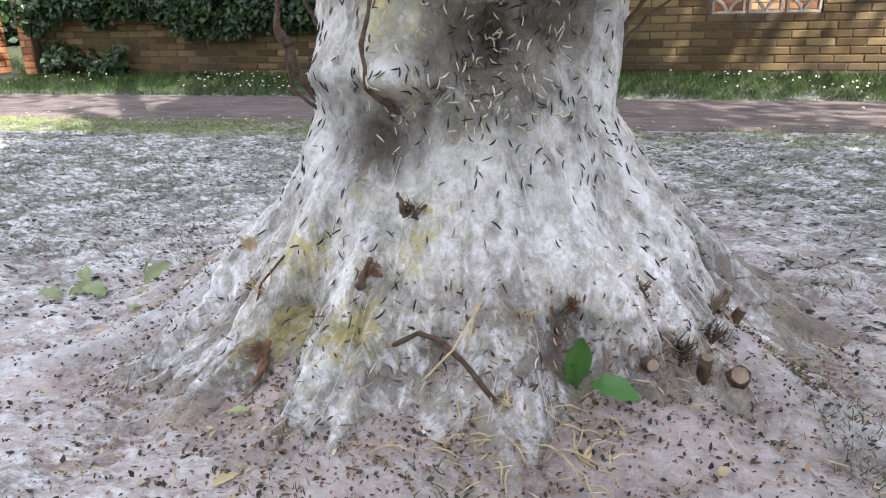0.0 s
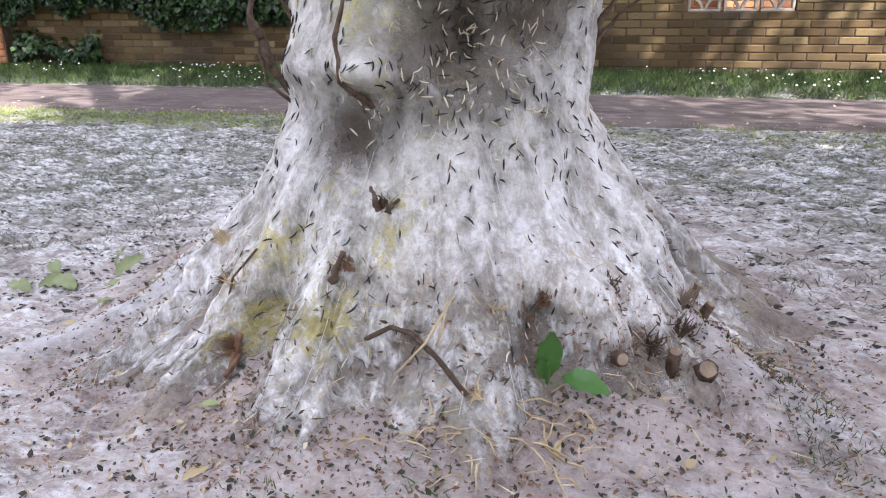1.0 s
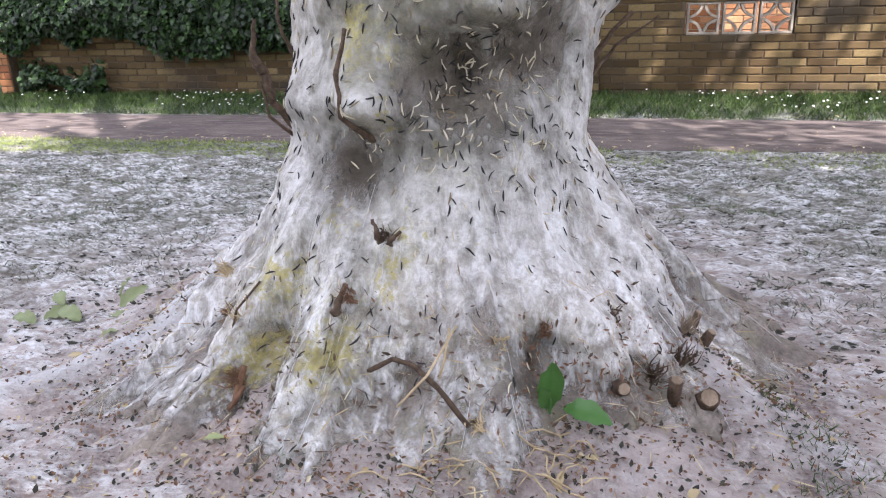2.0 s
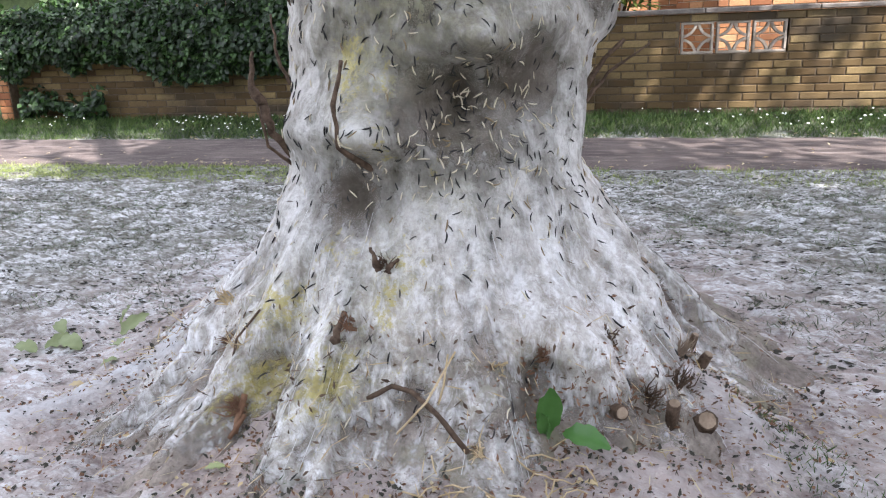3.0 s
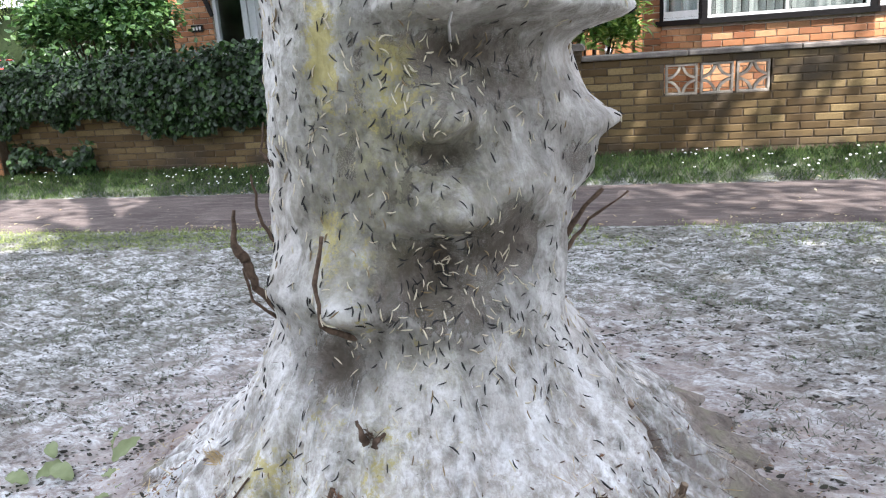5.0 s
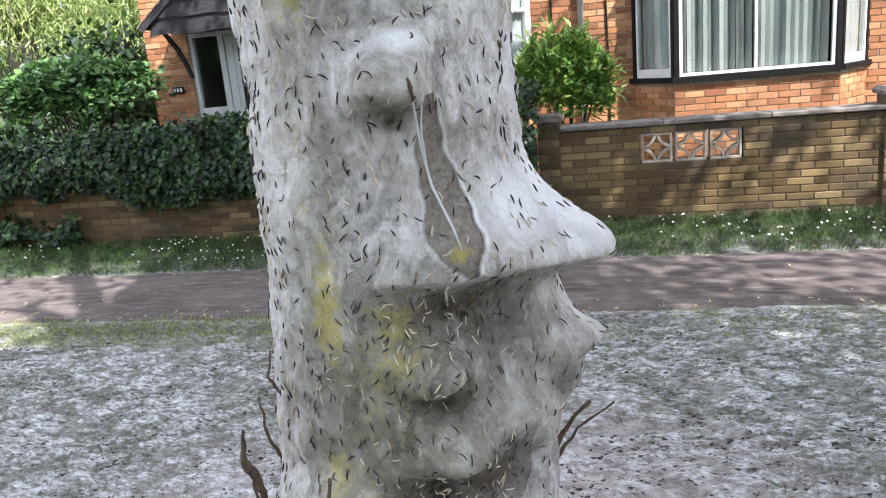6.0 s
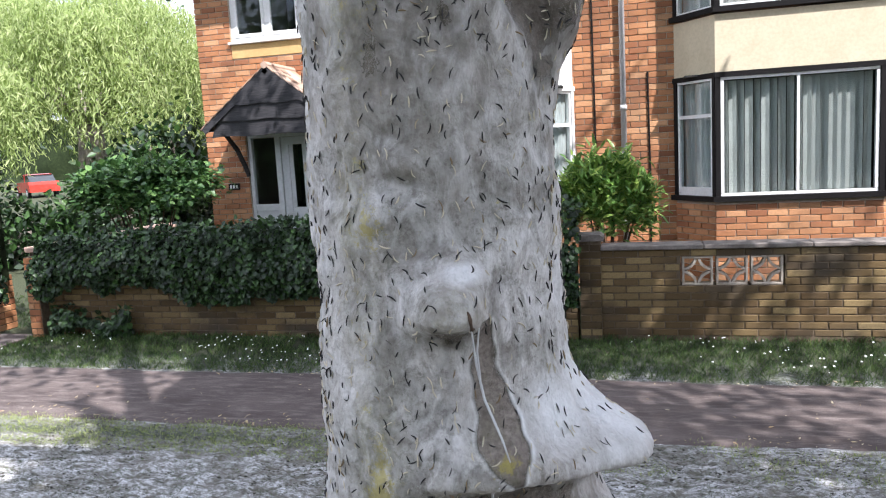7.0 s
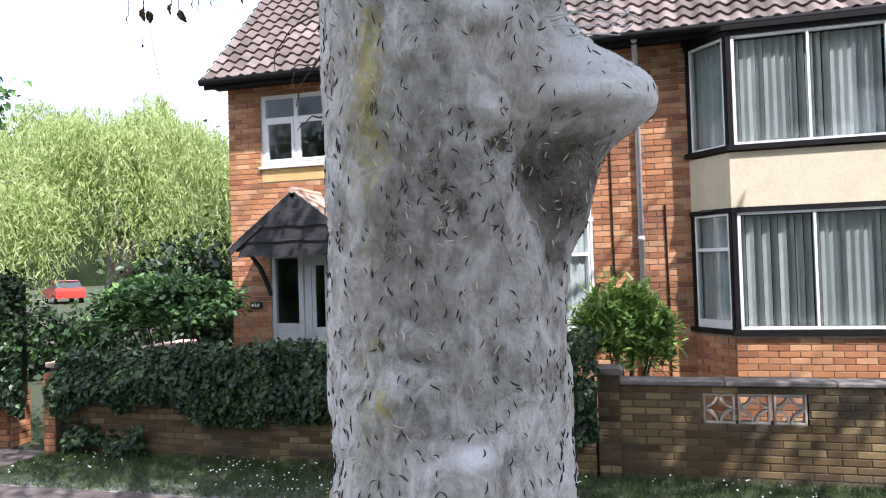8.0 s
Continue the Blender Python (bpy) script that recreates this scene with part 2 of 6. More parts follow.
PIPE = m_plain("grey_pipe_paint", (0.46, 0.45, 0.46), (0.58, 0.57, 0.58), 0.5, 0.4, 7, 0.1)
ROOF_TILE = m_brick("concrete_roof_tile", (0.13, 0.098, 0.088), (0.20, 0.155, 0.14), (0.275, 0.22, 0.205), 0.5, False)
PORCH_TILE = m_brick("clay_porch_tile", (0.30, 0.19, 0.135), (0.44, 0.30, 0.22), (0.56, 0.42, 0.33), 0.2, False)
BOARD = m_plain("weathered_dark_board", (0.022, 0.022, 0.026), (0.065, 0.062, 0.065), 0.75, 0.3, 9, 0.6, 6, (1, 1, 9))
GLASS = m_glass("window_glass", (0.86, 0.9, 0.9))
IVY = m_leaf("ivy_leaf", (0.008, 0.019, 0.006), (0.017, 0.043, 0.011), (0.060, 0.130, 0.028), 0.42, 0.15)
IVYCORE = m_plain("ivy_inner_shade", (0.008, 0.012, 0.006), (0.02, 0.028, 0.012), 0.95, 0.1, 20, 0.5)
MAPLE = m_leaf("maple_leaf", (0.025, 0.065, 0.02), (0.065, 0.15, 0.035), (0.19, 0.32, 0.09), 0.45, 0.25)
SHRUB = m_leaf("shrub_leaf", (0.07, 0.16, 0.03), (0.18, 0.32, 0.065), (0.42, 0.52, 0.13), 0.4, 0.3)
WILLOW = m_leaf("willow_leaf", (0.18, 0.25, 0.06), (0.36, 0.45, 0.15), (0.56, 0.62, 0.30), 0.6, 0.5)
EDGEGRASS = m_leaf("yellow_grass_blade", (0.13, 0.19, 0.045), (0.31, 0.38, 0.10), (0.52, 0.56, 0.22), 0.65, 0.25)
CROWNLEAF = m_leaf("crown_leaf", (0.03, 0.06, 0.02), (0.05, 0.09, 0.03), (0.09, 0.14, 0.05), 0.5, 0.25)
GRASS = m_leaf("grass_blade", (0.025, 0.055, 0.012), (0.06, 0.12, 0.025), (0.16, 0.22, 0.06), 0.55, 0.25)
PALEGRASS = m_leaf("silk_tuft_blade", (0.085, 0.098, 0.065), (0.20, 0.215, 0.16), (0.44, 0.44, 0.40), 0.7, 0.2)
FABRIC = m_plain("net_curtain", (0.40, 0.41, 0.40), (0.54, 0.55, 0.54), 0.9, 0.1, 8, 0.1, 4, (9, 9, 0.6))
DAISY = m_plain("daisy_petal", (0.78, 0.78, 0.74), (0.84, 0.84, 0.82), 0.7, 0.2, 20, 0.05)
DEADWOOD = m_plain("dead_twig_bark", (0.055, 0.036, 0.026), (0.17, 0.118, 0.085), 0.9, 0.2, 60, 0.6)
CUTWOOD = m_plain("cut_wood", (0.19, 0.14, 0.10), (0.36, 0.28, 0.21), 0.9, 0.2, 30, 0.3)
CLOD = m_plain("damp_soil_clod", (0.038, 0.036, 0.032), (0.085, 0.082, 0.066), 0.95, 0.1, 30, 0.5)
STRAW = m_plain("dry_straw", (0.40, 0.30, 0.16), (0.62, 0.50, 0.33), 0.85, 0.2, 40, 0.2)
RUST = m_plain("rusty_dry_bark", (0.14, 0.075, 0.045), (0.27, 0.155, 0.10), 0.9, 0.2, 40, 0.5)
TAN_LEAF = m_leaf("dry_pale_leaf", (0.34, 0.24, 0.12), (0.52, 0.42, 0.24), (0.66, 0.60, 0.42), 0.7, 0.2)
DOCK = m_leaf("fresh_dock_leaf", (0.05, 0.14, 0.03), (0.085, 0.21, 0.05), (0.13, 0.28, 0.08), 0.4, 0.3)
WILT = m_leaf("wilted_leaf", (0.14, 0.18, 0.07), (0.25, 0.30, 0.14), (0.42, 0.44, 0.26), 0.6, 0.25)
RED = m_plain("red_car_paint", (0.55, 0.035, 0.022), (0.62, 0.05, 0.03), 0.25, 0.6, 3, 0.0)
TYRE = m_plain("tyre_rubber", (0.015, 0.015, 0.015), (0.03, 0.03, 0.03), 0.8, 0.2, 20, 0.2)
CARGLASS = m_plain("dark_car_glass", (0.03, 0.035, 0.04), (0.05, 0.055, 0.06), 0.05, 0.7, 3, 0.0)
FARGREEN = m_plain("far_foliage_shade", (0.015, 0.022, 0.010), (0.035, 0.05, 0.02), 0.95, 0.1, 4, 0.6)
FLECK = Mat("caterpillar_skin", 0.7, 0.3)
fleck_pick = FLECK.island()
fleck_tone = FLECK.mix(FLECK.ramp(fleck_pick, 0.50, 0.54), (0.020, 0.019, 0.020), (0.58, 0.52, 0.40))
FLECK.colour(FLECK.mix(FLECK.ramp(fleck_pick, 0.9, 0.93), fleck_tone, (0.22, 0.16, 0.09)))
FLECK = FLECK.m


# ---- building helpers ----
def vnoise(p, scale, seed=0):
    """Smooth value noise in -1..1 at points p (n, 3)."""
    q = np.asarray(p, float) * scale + 17.3 * (seed + 1)
    i = np.floor(q).astype(np.int64)
    f = q - i
    f = f * f * (3 - 2 * f)
    out = 0.0
    for dx in (0, 1):
        for dy in (0, 1):
            for dz in (0, 1):
                h = (i[:, 0] + dx) * 374761393 + (i[:, 1] + dy) * 668265263 + (i[:, 2] + dz) * 2147483647 + seed * 974711
                h = (h ^ (h >> 13)) * 1274126177
                h = ((h ^ (h >> 16)) & 0xFFFF) / 32767.5 - 1.0
                w = (f[:, 0] if dx else 1 - f[:, 0]) * (f[:, 1] if dy else 1 - f[:, 1]) * (f[:, 2] if dz else 1 - f[:, 2])
                out = out + h * w
    return out


def fbm(p, scale, octaves=4, seed=0, gain=0.5):
    total, amp = 0.0, 1.0
    for o in range(octaves):
        total = total + amp * vnoise(p, scale * 2**o, seed + o)
        amp *= gain
    return total


class MB:
    """A mesh in the making: vertices and faces."""

    def __init__(self):
        self.v, self.f = [], []

    def add(self, verts, faces):
        k = len(self.v)
        self.v.extend(tuple(p) for p in verts)
        self.f.extend(tuple(k + i for i in f) for f in faces)
        return self

    def box(self, x0, x1, y0, y1, z0, z1, m=None):
        vs = [Vector((x, y, z)) for z in (z0, z1) for y in (y0, y1) for x in (x0, x1)]
        if m is not None:
            vs = [m @ v for v in vs]
        return self.add(vs, [(0, 2, 3, 1), (4, 5, 7, 6), (0, 1, 5, 4), (2, 6, 7, 3), (0, 4, 6, 2), (1, 3, 7, 5)])

    def soft(self, x0, x1, y0, y1, z0, z1, c=0.006, m=None):
        """A box whose edges are all cut at a slant."""
        lo, hi = Vector((x0, y0, z0)), Vector((x1, y1, z1))
        bm = bmesh.new()
        bmesh.ops.create_cube(bm, size=1)
        for v in bm.verts:
            v.co = Vector([lo[i] if v.co[i] < 0 else hi[i] for i in range(3)])
        bmesh.ops.bevel(bm, geom=bm.edges[:], offset=c, segments=1, affect="EDGES")
        bm.verts.ensure_lookup_table()
        vs = [m @ v.co if m is not None else v.co.copy() for v in bm.verts]
        self.add(vs, [[v.index for v in f.verts] for f in bm.faces])
        bm.free()
        return self

    def prism(self, pts, y0, y1, m=None):
        """An outline in x and z, drawn out from y0 to y1."""
        n = len(pts)
        vs = [Vector((x, y, z)) for y in (y0, y1) for x, z in pts]
        if m is not None:
            vs = [m @ v for v in vs]
        return self.add(vs, [tuple(range(n)), tuple(range(2 * n - 1, n - 1, -1))] + [(i, n + i, n + (i + 1) % n, (i + 1) % n) for i in range(n)])

    def tube(self, pts, radii, sides=8, wobble=0.0, rnd=None):
        """A tapered stem through points."""
        pts = [Vector(p) for p in pts]
        rings, side = [], None
        for i, p in enumerate(pts):
            d = (pts[min(i + 1, len(pts) - 1)] - pts[max(i - 1, 0)]).normalized()
            a = d.orthogonal().normalized() if side is None else (side - d * side.dot(d)).normalized()
            side, b = a, d.cross(a)
            r = radii[i] if isinstance(radii, (list, tuple)) else radii
            rings.append([p + (a * math.cos(2 * math.pi * k / sides) + b * math.sin(2 * math.pi * k / sides)) * r * (1 + (rnd.uniform(-wobble, wobble) if rnd else 0)) for k in range(sides)])
        fs = [(i * sides + k, i * sides + (k + 1) % sides, (i + 1) * sides + (k + 1) % sides, (i + 1) * sides + k) for i in range(len(pts) - 1) for k in range(sides)]
        fs += [tuple(range(sides - 1, -1, -1)), tuple((len(pts) - 1) * sides + k for k in range(sides))]
        return self.add([v for ring in rings for v in ring], fs)

    def mesh(self, name, material, smooth=False):
        me = bpy.data.meshes.new(name)
        me.from_pydata(self.v, [], self.f)
        if material:
            me.materials.append(material)
        me.polygons.foreach_set("use_smooth", [smooth] * len(me.polygons))
        me.update()
        return me


def part(name, mb, material, parent=None, label="", smooth=False):
    me = mb if isinstance(mb, bpy.types.Mesh) else mb.mesh(name, material, smooth)
    ob = new(name, me)
    ob.parent = parent
    return tagged(ob, label)


def thing(name, label, category, at=(0, 0, 0), group="", kind=""):
    ob = new(name)
    ob.location = at
    ob.empty_display_size = 0.1
    return tagged(ob, label, category, group, kind)


def array_mesh(name, v, f, material, smooth=False):
    """A mesh from arrays of vertices and equal faces."""
    me = bpy.data.meshes.new(name)
    v, f = np.asarray(v, np.float32), np.asarray(f, np.int32)
    me.vertices.add(len(v))
    me.vertices.foreach_set("co", v.ravel())
    k = f.shape[1]
    me.loops.add(f.size)
    me.loops.foreach_set("vertex_index", f.ravel())
    me.polygons.add(len(f))
    me.polygons.foreach_set("loop_start", np.arange(0, f.size, k, dtype=np.int32))
    me.polygons.foreach_set("loop_total", np.full(len(f), k, np.int32))
    me.polygons.foreach_set("use_smooth", np.full(len(f), smooth, bool))
    me.materials.append(material)
    me.update(calc_edges=True)
    return me


def leaves(name, pos, way, face, size, material, wide=0.75, fold=0.25, droop=0.0):
    """Folded leaves: each grows from pos along way, its upper side towards face. Six vertices, two quads."""
    pos, way, face = (np.asarray(a, float) for a in (pos, way, face))
    way = way / np.maximum(np.linalg.norm(way, axis=1, keepdims=True), 1e-6)
    side = np.cross(way, face)
    side /= np.maximum(np.linalg.norm(side, axis=1, keepdims=True), 1e-6)
    up = np.cross(side, way)
    s = np.asarray(size, float)[:, None]
    w = wide * s / 2
    pts = [pos, pos + way * s * 0.35 + side * w + up * fold * w, pos + way * s * 0.72 + side * w * 0.62 + up * (fold * w * 0.6 - droop * s * 0.4),
           pos + way * s - up * droop * s, pos + way * s * 0.72 - side * w * 0.62 + up * (fold * w * 0.6 - droop * s * 0.4), pos + way * s * 0.35 - side * w + up * fold * w]
    v = np.stack(pts, 1).reshape(-1, 3)
    k = np.arange(len(pos))[:, None] * 6
    f = np.concatenate([k + [0, 1, 2, 3], k + [0, 3, 4, 5]])
    return array_mesh(name, v, f, material)


rng = np.random.default_rng(5)


def unit(n):
    a = rng.normal(size=(n, 3))
    return a / np.linalg.norm(a, axis=1, keepdims=True)


# ---- the ground, the footpath ----
AXIS = np.array([-0.19, 2.926])
AWAY, ACROSS = np.array([-0.245, 0.9695]), np.array([0.9695, 0.245])
PATH_Y0, PATH_Y1, WALL_Y = 6.0, 7.29, 8.36


def ridge(x, y, pts):
    """How near points lie to a line of (x, y, height, width): the height of a root under the soil."""
    out = np.zeros_like(x)
    for (ax, ay, ah, aw), (bx, by, bh, bw) in zip(pts, pts[1:]):
        dx, dy = bx - ax, by - ay
        s = np.clip(((x - ax) * dx + (y - ay) * dy) / (dx * dx + dy * dy), 0, 1)
        d = np.hypot(x - ax - s * dx, y - ay - s * dy)
        out = np.maximum(out, (ah + s * (bh - ah)) * np.exp(-((d / (aw + s * (bw - aw))) ** 2)))
    return out


ROOT_LEFT = [(-0.60, 2.72, 0.20, 0.10), (-0.76, 2.66, 0.15, 0.08), (-0.95, 2.63, 0.08, 0.07), (-1.12, 2.55, 0.04, 0.06), (-1.40, 2.40, 0.015, 0.06)]
ROOT_RIGHT = [(0.30, 2.72, 0.16, 0.10), (0.45, 2.64, 0.10, 0.08), (0.62, 2.55, 0.03, 0.08)]
MOUND_LEFT = [(-0.95, 3.05, 0.10, 0.20), (-0.75, 3.0, 0.12, 0.2)]


def ground_z(x, y):
    x, y = np.asarray(x, float), np.asarray(y, float)
    dx, dy = x - AXIS[0], y - AXIS[1]
    r = np.hypot(dx, dy)
    front = (-dx * AWAY[0] - dy * AWAY[1]) / np.maximum(r, 1e-3)
    z = (0.18 + 0.05 * np.clip(front, 0, 1)) * np.exp(-((r / (0.78 + 0.06 * np.clip(front, 0, 1))) ** 4))
    z = np.maximum(z, 0.17 * np.exp(-((r / 0.95) ** 2)) * np.clip(front + 0.5, 0.5, 1))
    z = z + ridge(x, y, ROOT_LEFT) * 0.8 + ridge(x, y, ROOT_RIGHT) * 0.6 + ridge(x, y, MOUND_LEFT)
    z = z + 0.05 * np.clip((y - PATH_Y1) / 0.6, 0, 1) + 0.016 * np.clip(y - 14, 0, 60)
    return z


def spread(lo, a, b, hi, step, grow=1.35):
    """Even steps from a to b, ever longer ones out to lo and hi."""
    mid = list(np.arange(a, b + step / 2, step))
    left, right, s = [], [], step
    p = mid[0]
    while p > lo:
        s *= grow
        p -= s
        left.append(max(p, lo))
    s, p = step, mid[-1]
    while p < hi:
        s *= grow
        p += s
        right.append(min(p, hi))
    return np.array(left[::-1] + mid + right)


gx, gy = spread(-400, -3.4, 3.2, 400, 0.014), spread(-300, 1.75, 6.1, 400, 0.0125)
GX, GY = np.meshgrid(gx, gy)
fx, fy = GX.ravel(), GY.ravel()
flat = np.stack([fx, fy, np.zeros_like(fx)], 1)
lump = fbm(flat * (1, 1.5, 1), 8.5, 4, 3, 0.6)
fine = fbm(flat, 38, 2, 9, 0.6)
far_off = np.clip(1 - (np.hypot(fx, fy - 3) - 5.0) / 3.0, 0, 1)
onpath = np.clip(1 - np.minimum(np.abs(fy - PATH_Y0), np.abs(fy - PATH_Y1)) / 0.12, 0, 1)
onpath = np.where((fy > PATH_Y0 - 0.02) & (fy < PATH_Y1 + 0.02), 1, onpath)
near_tree = np.exp(-((np.hypot(fx - AXIS[0], fy - AXIS[1]) / 1.0) ** 4))
rough = (0.016 * lump + 0.006 * fine) * far_off * (1 - 0.85 * onpath) * (1 - 0.35 * near_tree)
fz = ground_z(fx, fy) + rough - 0.014 * onpath
n_x, n_y = len(gx), len(gy)
quad = (np.arange(n_y - 1)[:, None] * n_x + np.arange(n_x - 1)[None, :]).ravel()
me = array_mesh("ground", np.stack([fx, fy, fz], 1), np.stack([quad, quad + 1, quad + n_x + 1, quad + n_x], 1), LAWN, True)


def give(me, name, values):
    a = me.attributes.new(name, "FLOAT", "POINT")
    a.data.foreach_set("value", np.asarray(values, np.float32))


soil_r = np.hypot((fx - AXIS[0]) / 1.15, (fy - AXIS[1]) / 1.0)
patchy = fbm(flat, 1.3, 3, 21)
edge_green = np.exp(-(((fy - 5.75) / 0.28) ** 2)) * np.clip(0.75 - 0.16 * (fx + 1.5), 0.25, 1)
grassy = np.clip((soil_r - 0.9) / 0.9 + 0.35 * patchy, 0, 1) * 0.75
grassy = np.where(fy > PATH_Y1 - 0.05, 1.0, np.maximum(grassy, edge_green))
grassy = np.where(fy < 1.6, 1.0, grassy)
silky = np.clip(1 - edge_green * 0.75, 0, 1) * np.where(fy > PATH_Y1 - 0.02, np.clip(1 - (fy - PATH_Y1) / 0.14, 0, 1) * 0.6, 1.0)
silky = silky * np.where(fy < 1.7, np.clip(fy / 1.7, 0, 1), 1) * np.clip(1.3 - (np.abs(fx) - 4) / 5, 0, 1).clip(0, 1)
silky = silky * np.clip(np.where(fx < -0.45, 0.4, np.where(fy > 2.5, 0.5, 0.22)) + (soil_r - 0.68) / 0.55, 0.22, 1)
mound = np.exp(-(((fx + 0.86) / 0.20) ** 2) - ((fy - 2.98) / 0.20) ** 2)
silky, grassy = silky * (1 - 0.85 * mound), grassy * (1 - mound)
silky = np.maximum(silky, np.clip(ridge(fx, fy, ROOT_LEFT) * 11, 0, 1.0) * (fx < -0.55))
give(me, "grass", grassy)
give(me, "silk", silky)
give(me, "hump", lump)
sheet = np.clip(ridge(fx, fy, [(a, b, 1.0, w * 0.95) for a, b, h, w in ROOT_LEFT]) * 1.2 - 0.3, 0, 1) * np.clip(1.5 + fx * 0.6 + 0.0, 0.5, 1)
give(me, "sheet", np.maximum(sheet, 0.3 * np.clip(ridge(fx, fy, [(a, b, 1.0, w) for a, b, h, w in ROOT_RIGHT]) * 1.3 - 0.3, 0, 1)))
ground = tagged(new("ground", me), "worn lawn and bare soil filmed with grey silk around the tree", "ground", kind="structure")

# the footpath: a thin worn sheet with ragged edges
px = np.arange(-40, 40.01, 0.05)
rows = []
for k in np.linspace(0, 1, 27):
    e0 = PATH_Y0 + 0.05 * fbm(np.stack([px, px * 0, px * 0], 1), 2.2, 4, 31)
    e1 = PATH_Y1 + 0.04 * fbm(np.stack([px, px * 0, px * 0], 1), 2.2, 4, 41)
    y = e0 + (e1 - e0) * k
    z = 0.012 - 0.03 * (abs(2 * k - 1) ** 14) + 0.004 * fbm(np.stack([px, y, px * 0], 1), 5, 3, 51)
    rows.append(np.stack([px, y, z], 1))
pv = np.concatenate(rows)
quad = (np.arange(26)[:, None] * len(px) + np.arange(len(px) - 1)[None, :]).ravel()
me = array_mesh("footpath", pv, np.stack([quad, quad + 1, quad + len(px) + 1, quad + len(px)], 1), PATHM, True)
tagged(new("footpath", me), "worn brown-grey tarmac footpath between two strips of grass", "footpath", kind="structure")

# ---- the tree ----
PROFILE_Z = [-0.1, 0.0, 0.1, 0.2, 0.3, 0.4, 0.5, 0.6, 0.75, 1.0, 1.2, 1.5, 2.0, 2.7, 3.3, 5.2]
PROFILE_R = [1.30, 0.98, 0.73, 0.59, 0.505, 0.44, 0.385, 0.345, 0.33, 0.31, 0.298, 0.288, 0.28, 0.283, 0.31, 0.24]
# bosses and hollows: angle from the front, height, half-widths (degrees, up, down), how far out, bluntness
SHELF = [
    (0, 1.265, 13, 0.12, 0.022, 0.045), (22, 1.25, 14, 0.13, 0.020, 0.072), (44, 1.24, 14, 0.12, 0.020, 0.084),
    (64, 1.235, 13, 0.12, 0.030, 0.095), (80, 1.23, 14, 0.12, 0.04, 0.14), (98, 1.23, 16, 0.12, 0.05, 0.05), (30, 1.155, 30, 0.05, 0.08, -0.05),
]
FACE_BOSSES = [
    (86, 1.03, 26, 0.17, 0.16, 0.09), (88, 1.005, 18, 0.035, 0.030, 0.058), (86, 0.94, 22, 0.05, 0.05, 0.022), (84, 0.89, 20, 0.03, 0.05, 0.03),
    (12, 1.05, 10.5, 0.06, 0.026, 0.062), (14, 0.985, 13, 0.03, 0.035, -0.028), (-26, 1.03, 12, 0.05, 0.05, -0.018),
    (14, 0.872, 13, 0.06, 0.034, 0.066), (42, 0.90, 15, 0.08, 0.05, 0.035), (2, 0.765, 17, 0.07, 0.08, -0.055, 3), (22, 0.74, 18, 0.05, 0.09, -0.03),
]
LOW_BOSSES = [
    (-22, 0.705, 12, 0.07, 0.034, 0.075), (-58, 0.69, 14, 0.07, 0.05, 0.035), (92, 0.62, 30, 0.1, 0.08, -0.035), (-28, 0.56, 20, 0.07, 0.08, -0.038),
    (38, 0.80, 12, 0.05, 0.08, -0.02), (58, 0.76, 8, 0.14, 0.14, 0.022), (-44, 0.83, 10, 0.05, 0.05, -0.012),
]
UPPER_BOSSES = [
    (5, 1.630, 12.5, 0.060, 0.058, 0.10, 2.6), (1, 1.615, 4, 0.02, 0.02, 0.012), (10, 1.61, 3.5, 0.02, 0.025, 0.014), (10, 1.70, 8, 0.04, 0.03, 0.02),
    (-10, 1.905, 7, 0.035, 0.018, 0.026), (-27, 1.80, 7, 0.035, 0.018, 0.020), (34, 1.785, 12, 0.03, 0.012, 0.010), (17, 1.45, 7, 0.12, 0.13, -0.012), (-36, 1.1, 10, 0.14, 0.1, 0.008),
]
TOP_BOSSES = [
    (80, 2.45, 26, 0.125, 0.115, 0.205, 3), (76, 2.27, 18, 0.08, 0.13, 0.085), (54, 2.44, 15, 0.09, 0.035, 0.078), (84, 2.62, 24, 0.09, 0.09, 0.03), (50, 2.30, 14, 0.055, 0.11, -0.05), (66, 2.28, 10, 0.05, 0.08, -0.02),
    (19, 2.40, 10, 0.06, 0.022, 0.032), (27, 2.335, 9, 0.02, 0.035, -0.014), (18, 2.61, 14, 0.05, 0.03, 0.024), (-6, 2.52, 10, 0.05, 0.025, 0.012),
]
ROOTS = [
    (-17, 0.46, 6, 0.02, 0.03, 0.03), (30, 0.27, 13, 0.10, 0.12, 0.07), (46, 0.24, 8, 0.10, 0.12, 0.045), (57, 0.36, 8, 0.16, 0.16, 0.05),
    (-72, 0.26, 10, 0.12, 0.2, 0.06), (-66, 0.33, 7, 0.05, 0.06, 0.03), (-50, 0.25, 6, 0.2, 0.2, 0.03), (-30, 0.28, 5, 0.14, 0.2, 0.03), (-18, 0.25, 4, 0.14, 0.2, 0.025), (5, 0.24, 6, 0.12, 0.2, 0.03),
]
ROOT_GAPS = [
    (-41, 0.22, 5, 0.14, 0.2, -0.025), (-7, 0.22, 5, 0.06, 0.2, -0.03), (17, 0.24, 6, 0.06, 0.2, -0.075), (28, 0.20, 5, 0.04, 0.1, -0.04), (84, 0.26, 8, 0.12, 0.2, 0.06),
    (120, 0.2, 12, 0.12, 0.2, 0.12), (165, 0.2, 14, 0.12, 0.2, 0.12), (-140, 0.2, 14, 0.12, 0.2, 0.12), (-105, 0.22, 9, 0.12, 0.2, 0.08),
]
